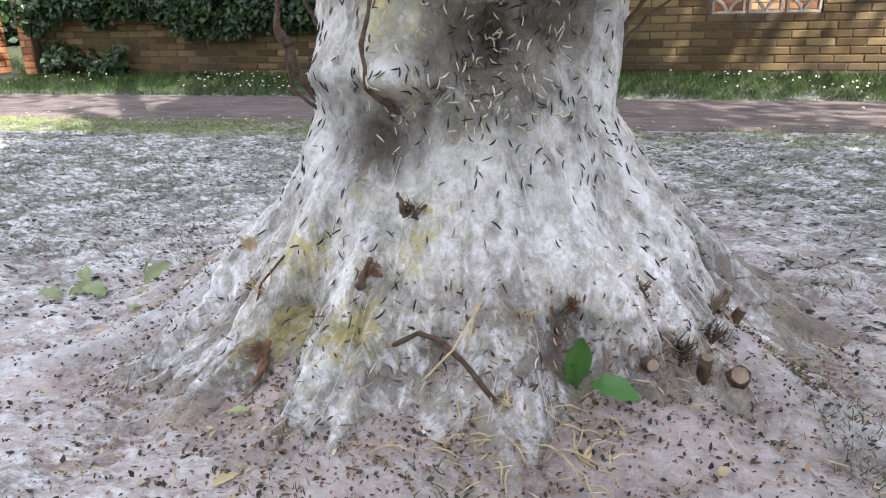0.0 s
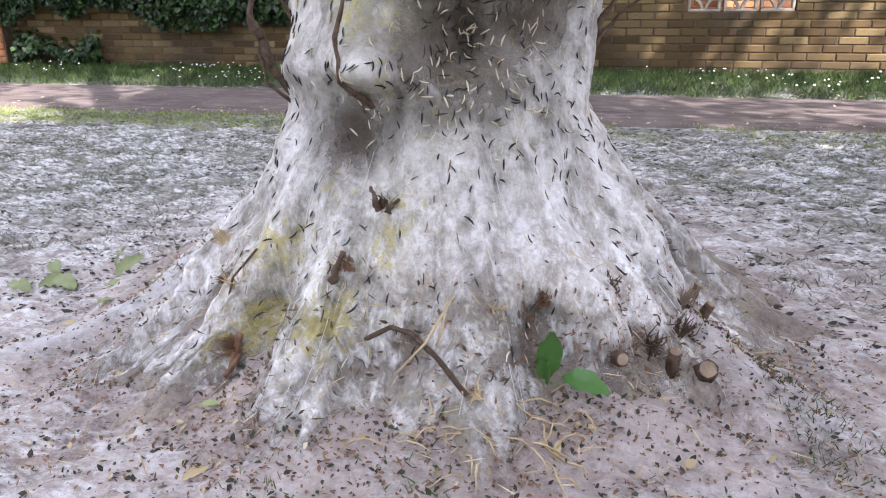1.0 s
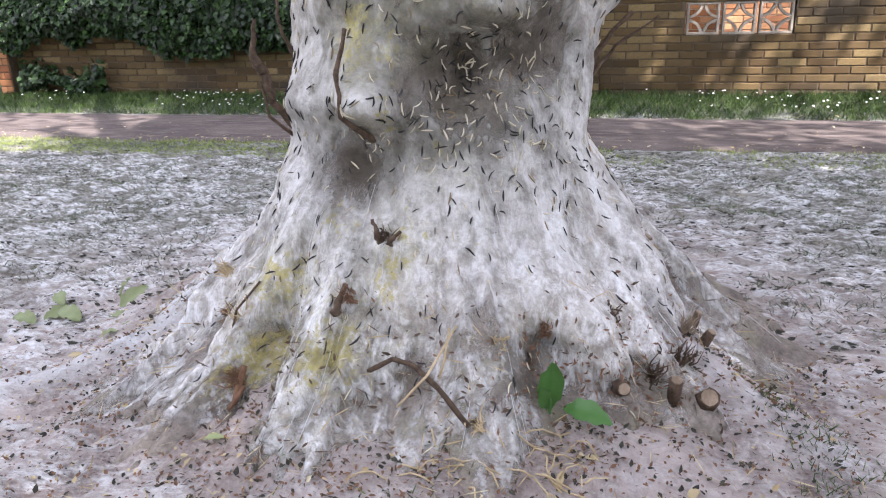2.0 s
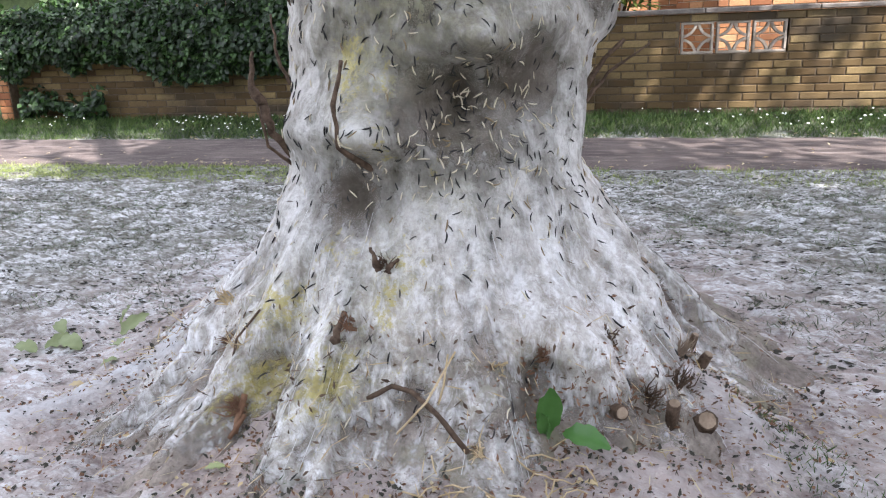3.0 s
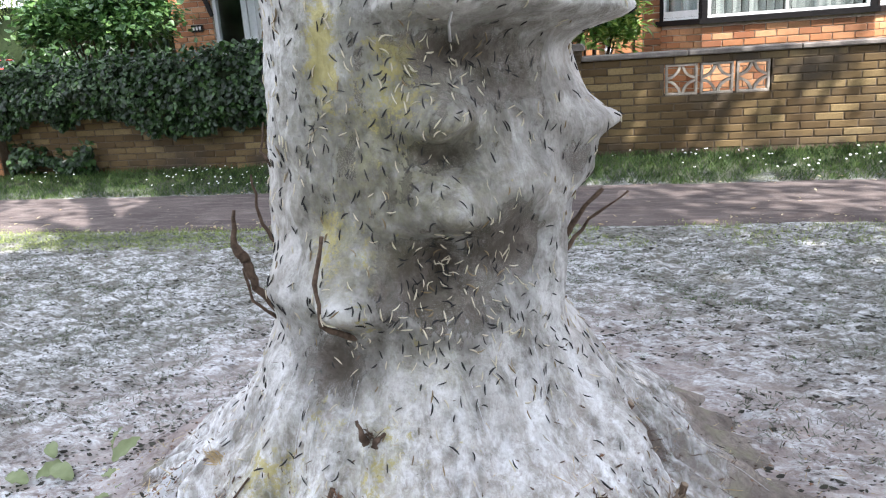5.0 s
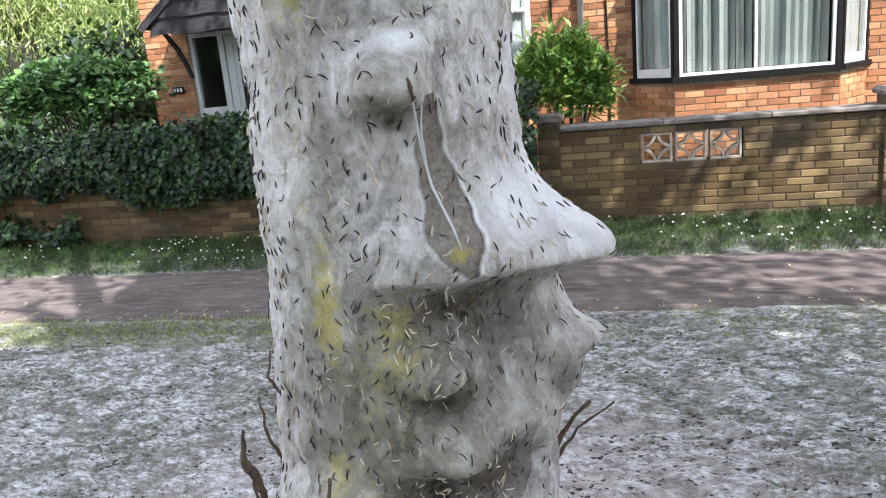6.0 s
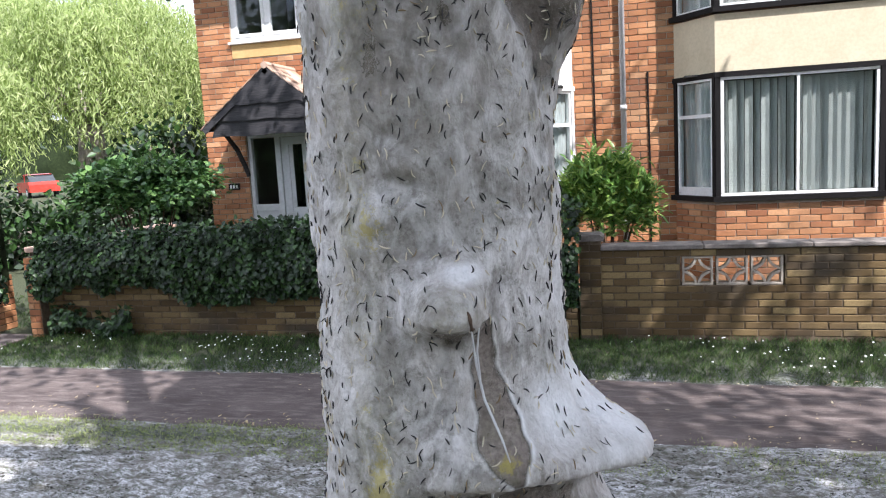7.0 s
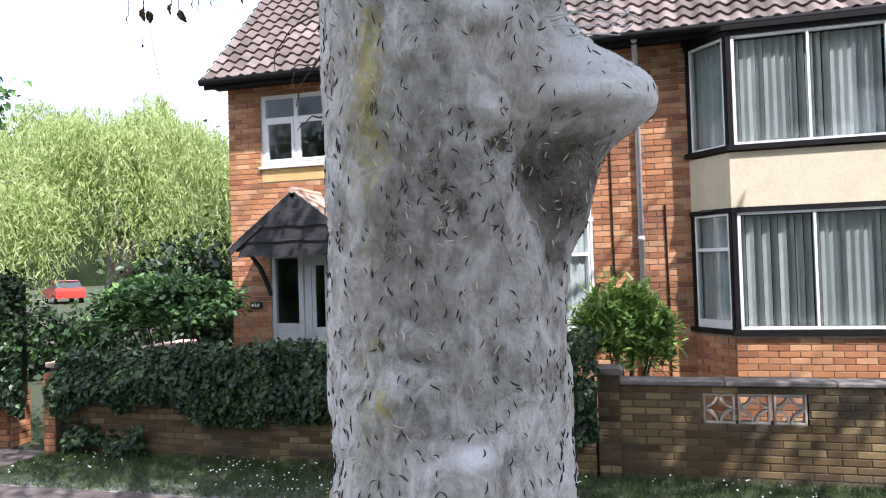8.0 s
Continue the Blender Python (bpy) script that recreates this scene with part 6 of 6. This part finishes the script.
x, y = scatter(9000, -12, 8, 8.6, 10.8, 2.5, -0.6, 131)
blades("garden_grass", x, y, rng.uniform(0.05, 0.1, len(x)), GRASS, "green garden grass", 0.9, 0.09)
# daisies on the verge
x, y = scatter(440, -6.4, 5.0, 7.42, 8.3, 1.2, -0.05, 141)
mb = MB()
dz = settled(x, y) + rng.uniform(0.035, 0.075, len(x))
for cx, cy, cz in zip(x, y, dz):
    t = tw_rnd.uniform(0, 1)
    r = tw_rnd.uniform(0.006, 0.011)
    mb.add([(cx, cy, cz + 0.003)] + [(cx + r * math.cos(t + i * 1.047), cy + r * math.sin(t + i * 1.047) - 0.002, cz + r * 0.4 * math.sin(t + i * 1.047)) for i in range(6)], [(0, 1 + i, 1 + (i + 1) % 6) for i in range(6)])
tagged(new("daisies", mb.mesh("daisies", DAISY)), "white daisies in the grass verge", "flowers", kind="stuff")

# ---- ivy, shrubs and trees ----


def ivy_mass(name, label, x0, x1, y, top, bottom, thick, n, size, core=True, short=0.14):
    """Ivy over a wall: outward-hanging leaves round a near-black core painted as shade."""
    ob = thing(name, label, "ivy", ((x0 + x1) / 2, y, 0))
    X = rng.uniform(x0, x1, n)
    s = rng.random(n) ** 0.85
    tp = top(X) + 0.05 * fbm(np.stack([X, X * 0, X * 0], 1), 3, 3, 150)
    bt = bottom(X) + 0.13 * fbm(np.stack([X, X * 0 + 5, X * 0], 1), 2.6, 4, 160)
    Z = tp - (tp - bt) * s
    over = rng.random(n) < 0.2
    swell = thick * (0.45 + 0.55 * np.sin(np.clip((tp - Z) / np.maximum(tp - bt, 0.05), 0, 1) * math.pi * 0.8 + 0.35))
    swell = swell * (1 + 0.35 * fbm(np.stack([X, Z * 1.0, X * 0], 1), 3.5, 3, 170))
    Y = y - swell * rng.uniform(0.72, 1.08, n)
    Y = np.where(over, y + rng.uniform(-thick, 0.35, n), Y)
    Z = np.where(over, tp + rng.normal(0, 0.03, n), Z)
    pos = np.stack([X - (x0 + x1) / 2, Y - y, Z], 1)
    way = unit(n) * 0.7 + np.where(over[:, None], (0, -0.2, 0.4), (0, -0.25, -0.8))
    fac = unit(n) * 0.55 + np.where(over[:, None], (0, -0.3, 1.2), (0, -1.0, 0.55))
    part("leaf_mass", leaves("leaf_mass", pos, way, fac, rng.uniform(size * 0.6, size * 1.25, n), IVY, 0.95, 0.2, 0.1), None, ob)["kind"] = "stuff"
    # solid hull whose near-black colour gives the shade between the leaves
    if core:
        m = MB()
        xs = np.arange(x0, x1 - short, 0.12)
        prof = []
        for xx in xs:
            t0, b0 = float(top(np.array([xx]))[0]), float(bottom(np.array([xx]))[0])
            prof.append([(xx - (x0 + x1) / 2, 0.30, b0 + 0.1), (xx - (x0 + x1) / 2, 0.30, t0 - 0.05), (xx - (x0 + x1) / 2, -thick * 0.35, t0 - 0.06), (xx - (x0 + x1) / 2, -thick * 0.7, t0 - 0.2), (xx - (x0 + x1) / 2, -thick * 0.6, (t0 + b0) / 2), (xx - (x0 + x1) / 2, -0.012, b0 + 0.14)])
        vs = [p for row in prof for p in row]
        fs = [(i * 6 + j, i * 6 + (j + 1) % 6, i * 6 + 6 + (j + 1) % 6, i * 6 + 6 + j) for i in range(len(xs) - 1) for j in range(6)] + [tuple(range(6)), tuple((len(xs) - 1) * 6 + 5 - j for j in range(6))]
        part("shade_core", m.add(vs, fs), IVYCORE, ob)
    return ob


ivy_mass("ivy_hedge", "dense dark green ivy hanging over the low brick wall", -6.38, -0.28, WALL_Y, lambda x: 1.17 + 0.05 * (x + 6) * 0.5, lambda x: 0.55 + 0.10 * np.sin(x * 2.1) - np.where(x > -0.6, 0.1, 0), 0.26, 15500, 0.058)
ivy_mass("ivy_clump", "low clump of ivy growing at the foot of the wall", -6.25, -5.2, WALL_Y - 0.02, lambda x: 0.34 + 0.06 * np.sin(x * 7), lambda x: 0.10 + x * 0, 0.16, 700, 0.07, False)
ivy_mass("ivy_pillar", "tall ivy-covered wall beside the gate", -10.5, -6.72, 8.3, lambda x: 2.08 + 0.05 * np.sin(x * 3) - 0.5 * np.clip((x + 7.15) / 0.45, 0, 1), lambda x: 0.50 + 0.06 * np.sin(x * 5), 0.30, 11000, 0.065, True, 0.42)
w = thing("wall_gate_side", "red brick wall under tall ivy beside the gate", "wall", (-8.7, 8.45, 0), kind="structure")
part("mortar_core", MB().soft(-1.8, 1.50, -0.05, 0.25, -0.2, 0.72, 0.01).soft(-1.8, 1.1, -0.05, 0.25, 0.72, 1.9, 0.01), MORTAR, w)
wb = MB()
brick_faces(wb, -1.8, 1.5, -0.02, 0.72, [], lambda a, d, z: (a, d - 0.062, z))
brick_faces(wb, -0.05, 0.25, -0.02, 0.72, [], lambda a, d, z: (1.512 - d, a, z))
pb = MB()
brick_faces(pb, 0.0, 0.16, 0.0, 0.98, [], lambda a, d, z: (a, -0.132 + d, z), 0.16)
brick_faces(pb, -0.12, 0.0, 0.0, 0.98, [], lambda a, d, z: (-0.012 + d, a, z), 0.12)
tagged(part("post_brickwork", pb, HOUSE_BRICK, POST_RET), kind="stuff")
tagged(part("brickwork", wb, HOUSE_BRICK, w), kind="stuff")
tagged(new("garden_path", MB().prism([(-8.8, -0.05), (-6.56, -0.05), (-6.56, 0.058), (-8.8, 0.058)], 7.34, 8.34).mesh("garden_path", PATHM)), "grey tarmac crossing to the garden gate", "path", kind="structure")


def shrub(name, label, centre, radii, n, size, mat, stems, wide, tilt=0.5, clumps=70):
    """A rounded shrub of layered leaf clumps on several stems."""
    ob = thing(name, label, "shrub", (centre[0], centre[1], 0.0))
    g = random.Random(int(centre[0] * 31 + 1000))
    tips = []
    for k in range(clumps):
        u = unit(1)[0]
        u[2] = abs(u[2]) * 1.0 - 0.25
        tips.append(np.array([0, 0, centre[2]]) + u * np.array(radii) * (0.55 + 0.55 * g.random()))
    tips = np.array(tips)
    for k in range(stems):
        t = Vector(tips[k])
        part("stem", MB().tube([(t.x * 0.08, t.y * 0.08, 0.0), (t.x * 0.35, t.y * 0.35, t.z * 0.45), (t.x * 0.75, t.y * 0.75, t.z * 0.8), t], [0.02, 0.014, 0.009, 0.004], 6), DEADWOOD, ob)
    c = np.repeat(tips, n // clumps, 0)
    p = c + rng.normal(size=c.shape) * np.array(radii) * (0.17, 0.17, 0.10)
    outward = p - (0, 0, centre[2] - radii[2] * 0.5)
    outward /= np.linalg.norm(outward, axis=1, keepdims=True)
    part("leaf_mass", leaves("leaf_mass", p, outward * 0.8 + unit(len(p)) * 0.7 - (0, 0, tilt), outward * 0.5 + unit(len(p)) * 0.45 + (0, 0, 1), rng.uniform(size * 0.6, size * 1.3, len(p)), mat, wide, 0.15, 0.15), None, ob)["kind"] = "stuff"
    return ob


shrub("maple_shrub", "rounded shrub with broad dark green layered leaves", (-5.72, 9.45, 1.62), (0.80, 0.65, 0.52), 7800, 0.082, MAPLE, 9, 0.8, 0.15, 120)
shrub("bright_shrub", "bright yellow-green leafy shrub behind the wall", (-0.05, 9.15, 1.22), (0.44, 0.4, 0.72), 4200, 0.115, SHRUB, 8, 0.36, 0.1, 60)


def willow(at, spread_r, height, n_strand):
    """A weeping willow: a trunk, arching limbs and curtains of narrow leaves."""
    ob = thing("willow_tree", "large weeping willow with pale yellow-green hanging leaves", "tree", at)
    part("trunk", MB().tube([(0, 0, -0.3), (0.1, 0, 1.5), (0.05, 0.1, 3.0)], [0.5, 0.38, 0.3], 10, 0.05, tw_rnd), BARK, ob, smooth=True)
    P, W, S = [], [], []
    g = np.random.default_rng(8)
    hubs = []
    for k in range(n_strand // 34):
        a = g.uniform(0, 2 * math.pi)
        r = spread_r * math.sqrt(g.uniform(0.02, 1.0))
        hubs.append((r * math.cos(a), r * math.sin(a), height * (1.0 - 0.42 * (r / spread_r) ** 2) * g.uniform(0.86, 1.0)))
    for k in range(n_strand):
        hx, hy, hz = hubs[k % len(hubs)]
        x0, y0 = hx + g.normal(0, 0.34), hy + g.normal(0, 0.34)
        zt = hz - 0.5 * ((x0 - hx) ** 2 + (y0 - hy) ** 2) - abs(g.normal(0, 0.15))
        ln = max(0.5, min(g.uniform(0.8, 2.6), zt - (g.uniform(2.5, 3.3) if x0 < 0.5 else g.uniform(1.2, 2.4))))
        m = int(ln * 25)
        u = np.linspace(0, 1, m)
        out = np.array([x0, y0]) / max(0.5, math.hypot(x0, y0)) * 0.35
        P.append(np.stack([x0 + out[0] * np.sqrt(u), y0 + out[1] * np.sqrt(u), zt - ln * u ** 1.3], 1) + g.normal(0, 0.035, (m, 3)))
        W.append(g.normal(0, 0.55, (m, 3)) + (0, 0, -0.9))
        S.append(g.uniform(0.09, 0.21, m))
    P, W, S = np.concatenate(P), np.concatenate(W), np.concatenate(S)
    part("crown", leaves("crown", P, W, unit(len(P)) * 0.7 + np.array(SUN_TO) * 1.5, S, WILLOW, 0.17, 0.15), None, ob)["kind"] = "stuff"
    for k in range(11):
        a = k * 0.571
        q = spread_r * 0.72
        part("limb", MB().tube([(0, 0, 2.8), (q * 0.35 * math.cos(a), q * 0.35 * math.sin(a), height * 0.60), (q * math.cos(a), q * math.sin(a), height * 0.62)], [0.12, 0.06, 0.02], 7), BARK, ob, smooth=True)
    return ob


willow((-13.2, 17.6, 0.05), 4.9, 7.1, 3000)


def leafy_tree(at, height, radius, mat, n, label, base=1.5, size=0.28):
    """A tree far off: trunk, limbs and an uneven crown of clumps."""
    ob = thing("background_tree", label, "tree", at, "trees round the gardens")
    part("trunk", MB().tube([(0, 0, -0.3), (0.1, 0, height * 0.4), (0, 0.1, height * 0.85)], [0.3, 0.22, 0.06], 8), BARK, ob, smooth=True)
    c = unit(70) * (radius, radius, (height - base) / 2) * rng.uniform(0.55, 1.0, (70, 1)) + (0, 0, (height + base) / 2)
    for k in range(8):
        part("limb", MB().tube([(0, 0, height * 0.45), tuple(c[k] * 0.55 + np.array([0, 0, height * 0.25])), tuple(c[k])], [0.09, 0.06, 0.02], 6), BARK, ob)
    c = np.repeat(c, n // 70, 0)
    p = c + rng.normal(size=c.shape) * radius * 0.2
    part("crown", leaves("crown", p, unit(len(p)), unit(len(p)) + (0, 0, 1), rng.uniform(size * 0.6, size * 1.3, len(p)), mat, 0.7), None, ob)["kind"] = "stuff"


leafy_tree((-24.0, 22.0, 0.1), 10.5, 2.6, MAPLE, 5200, "tall dark green tree at the end of the gardens", 1.0)
leafy_tree((-15.5, 27.5, 0.2), 5.5, 4.0, CROWNLEAF, 9000, "dark green tree behind the willow", 0.3, 0.34)
leafy_tree((-9.8, 21.5, 0.14), 5.0, 2.6, CROWNLEAF, 7000, "dark green tree behind the willow", 0.2, 0.3)
leafy_tree((-40.0, 34.0, 0.3), 6.5, 4.5, CROWNLEAF, 4200, "dark green tree at the end of the gardens", 0.5, 0.34)
# bushes in near-black leaves, added to stand for the shade below the willow
leafy_tree((-8.6, 14.2, 0.05), 2.6, 1.3, IVY, 2400, "bushy garden tree, its leaves coloured dark as shade", 0.1, 0.16)
leafy_tree((-12.0, 13.9, 0.05), 1.0, 1.3, IVY, 2400, "low garden bush, its leaves coloured dark as shade", 0.0, 0.16)
leafy_tree((-8.0, 11.9, 0.05), 1.7, 0.75, IVY, 1800, "bushy garden shrub, its leaves coloured dark as shade", 0.0, 0.12)
leafy_tree((-10.3, 14.4, 0.05), 1.25, 0.9, IVY, 3000, "bushy garden tree, its leaves coloured dark as shade", 0.0, 0.16)
leafy_tree((-9.0, 13.6, 0.05), 2.1, 0.9, IVY, 2600, "bushy garden tree, its leaves coloured dark as shade", 0.1, 0.16)


def car(at, turn):
    ob = thing("parked_car", "small bright red hatchback parked beyond the gardens", "car", at)
    ob.rotation_euler = (0, 0, turn)
    prof = [(-1.95, 0.35), (-1.98, 0.62), (-1.75, 0.82), (-0.95, 0.95), (1.75, 0.98), (1.95, 0.80), (1.98, 0.38)]
    part("body", MB().prism(prof, -0.82, 0.82), RED, ob)
    cab = [(-0.90, 0.95), (-0.35, 1.36), (0.25, 1.44), (1.15, 1.40), (1.72, 0.98)]
    part("roof", MB().prism([(-0.36, 1.37), (0.25, 1.45), (1.17, 1.41), (1.05, 1.36), (0.25, 1.40), (-0.30, 1.33)], -0.66, 0.66), RED, ob)
    part("cabin", MB().prism([(-0.84, 0.96), (-0.33, 1.34), (0.25, 1.41), (1.10, 1.37), (1.66, 0.985)], -0.70, 0.70), CARGLASS, ob)
    part("pillar", MB().prism([(0.28, 0.97), (0.28, 1.41), (0.36, 1.41), (0.36, 0.97)], -0.715, 0.715), RED, ob)
    for x in (-1.22, 1.22):
        for s in (-1, 1):
            t = part("wheel", MB().tube([(x, s * 0.66, 0.31), (x, s * 0.84, 0.31)], 0.31, 16), TYRE, ob)
            part("rim", MB().tube([(x, s * 0.83, 0.31), (x, s * 0.85, 0.31)], 0.19, 12), PIPE, t)
    for s in (-1, 1):
        part("headlight", MB().soft(-1.97, -1.80, s * 0.62 - 0.14, s * 0.62 + 0.14, 0.66, 0.78, 0.02), WHITE, ob)


car((-35.2, 39.5, 0.40), radians(-35))

# a drooping twig with a few leaves, high beside the trunk
hang = thing("hanging_twig", "thin drooping twigs with a few dark curled leaves", "twig", (-1.25, 3.2, 3.3))
for k, (x, z, ln, wd) in enumerate(((-0.055, -0.385, 0.03, 0.35), (-0.005, -0.365, 0.04, 0.6), (0.004, -0.372, 0.035, 0.7), (0.085, -0.355, 0.036, 0.55), (0.105, -0.375, 0.04, 0.6), (0.15, -0.35, 0.02, 0.3), (0.165, -0.362, 0.018, 0.4), (0.205, -0.345, 0.02, 0.4), (-0.065, -0.455, 0.012, 0.6), (0.30, -0.34, 0.022, 0.3))):
    part("stem", MB().tube([(x * 0.6, 0.0, 0.0), (x * 0.9, 0.01 * k, z * 0.6), (x, 0.01 * k, z)], 0.0012, 5), DEADWOOD, hang)
    big_leaf("leaf", (x, 0.01 * k, z), (tw_rnd.uniform(-0.6, 0.6), 0.1, -1), (tw_rnd.uniform(-1, 1), -1, 0.3), ln, ln * wd, DEADWOOD, hang, curl=0.5)
part("thread", MB().tube([(0.02, 0, -0.40), (0.03, 0, -0.48), (0.055, 0, -0.60)], 0.0008, 4), DEADWOOD, hang)
part("stem", MB().tube([(0, 0, 0), (-0.1, -0.2, 0.8), (0.2, -0.4, 1.9), (0.9, -0.3, 2.6)], [0.003, 0.006, 0.012, 0.02], 6), DEADWOOD, hang)
# bare silk-coated twigs by the upper boss and before the window
for stem in ([(52, 2.62, 0.0), (58, 2.62, 0.09), (62, 2.60, 0.16)], [(54, 2.60, 0.0), (60, 2.58, 0.10), (63, 2.62, 0.15)], [(58, 2.58, 0.0), (64, 2.57, 0.08), (66, 2.60, 0.14)], [(50, 2.60, 0.02), (60, 2.64, 0.12), (63, 2.57, 0.17)], [(56, 2.63, 0.05), (59, 2.58, 0.12), (66, 2.59, 0.12)]):
    twig(fit_to_trunk(stem, 0.0), 0.0022, 0.0014, "thin twig wrapped in pale silk", True)
for stem in ([(-95, 2.72, 0.0), (-100, 2.70, 0.10), (-103, 2.64, 0.16), (-103, 2.58, 0.16)], [(-95, 2.62, 0.0), (-100, 2.60, 0.05), (-104, 2.61, 0.11), (-106, 2.56, 0.13)], [(-98, 2.62, 0.02), (-101, 2.55, 0.09), (-103, 2.50, 0.11)], [(-96, 2.45, 0.0), (-100, 2.47, 0.06), (-103, 2.44, 0.11)]):
    twig(fit_to_trunk(stem, 0.0), 0.0032, 0.0014, "bare forked twig")

# behind the walk: unseen hedge added to cut low sky light, and street trees
hv = []
hx = np.arange(-40, 40.1, 0.8)
for k, z in enumerate(np.linspace(-0.2, 4.2, 10)):
    bulge = 0.9 * np.sin((k / 9) * math.pi * 0.9 + 0.2)
    q = np.stack([hx, np.full_like(hx, z), hx * 0], 1)
    hv.append(np.stack([hx, -9.5 + bulge + 0.5 * fbm(q, 0.9, 3, 200), z + 0.35 * fbm(q, 0.6, 2, 210) * (k / 9)], 1))
hv.append(hv[-1] + (0, -2.5, 0.3))
hv = np.concatenate(hv)
quad = (np.arange(10)[:, None] * len(hx) + np.arange(len(hx) - 1)[None, :]).ravel()
tagged(new("backdrop_hedge", array_mesh("backdrop_hedge", hv, np.stack([quad, quad + 1, quad + len(hx) + 1, quad + len(hx)], 1), FARGREEN, True)), "tall dark green hedge, added unseen to block low sky light", "hedge")
for k, (x, h) in enumerate(((-16, 9.0), (-9, 8.0), (-2.5, 8.5), (4, 7.5), (11, 8.0))):
    leafy_tree((x, -12.0 - (k % 2) * 1.5, 0.0), h, 3.2, CROWNLEAF, 2100, "green street tree across the road", 2.0, 0.4)

# the far end of the gardens: a dark belt of trees
fv = []
fx2 = np.arange(-150, 6, 1.5)
for k, z in enumerate(np.linspace(0.0, 6.0, 9)):
    q = np.stack([fx2, np.full_like(fx2, z), fx2 * 0], 1)
    fv.append(np.stack([fx2, 70 + 1.5 * fbm(q, 0.4, 3, 220), 0.6 + z + 1.2 * fbm(q, 0.25, 3, 230) * (k / 8)], 1))
fv = np.concatenate(fv)
quad = (np.arange(8)[:, None] * len(fx2) + np.arange(len(fx2) - 1)[None, :]).ravel()
tagged(new("tree_belt", array_mesh("tree_belt", fv, np.stack([quad, quad + 1, quad + len(fx2) + 1, quad + len(fx2)], 1), FARGREEN, True)), "dark green belt of trees far beyond the gardens", "trees", kind="stuff")

# ---- the bricks of the garden walls ----


def lay(w, x0, x1, z0, courses, holes, rnd, most):
    """Lay the face bricks: the first ones as pieces, any past the limit joined."""
    n, rest = 0, MB()
    for k in range(courses):
        zc = z0 + (k + 0.5) * COURSE
        gaps = [(h[0], h[1]) for h in holes if h[2] < zc < h[3]]
        for xc, length in course_bricks(x0, x1, gaps, k % 2, LONG, 0.010):
            me = brick_mesh(round(length, 2), material=WALL_BRICK)
            at = (xc - x0, rnd.uniform(-0.003, 0.002), zc)
            if xc < most[1] and xc > most[0] and n < 300:
                ob = new("brick", me)
                ob.parent = w
                ob.location = at
                ob.rotation_euler = (0, radians(rnd.uniform(-0.4, 0.4)), radians(rnd.uniform(-0.5, 0.5)))
                n += 1
            else:
                rest.add([Vector(v.co) + Vector(at) for v in me.vertices], [tuple(p.vertices) for p in me.polygons])
    if rest.v:
        tagged(part("further_bricks", rest, WALL_BRICK, w), kind="stuff")


lay(wall_right, RIGHT_X0, RIGHT_X1, RIGHT_Z0, RIGHT_COURSES, [HOLE], rnd_r, (-1, 5.2))
lay(wall_left, LEFT_X0, LEFT_X1, 0.045, 12, [], rnd_l, (-7, 0))
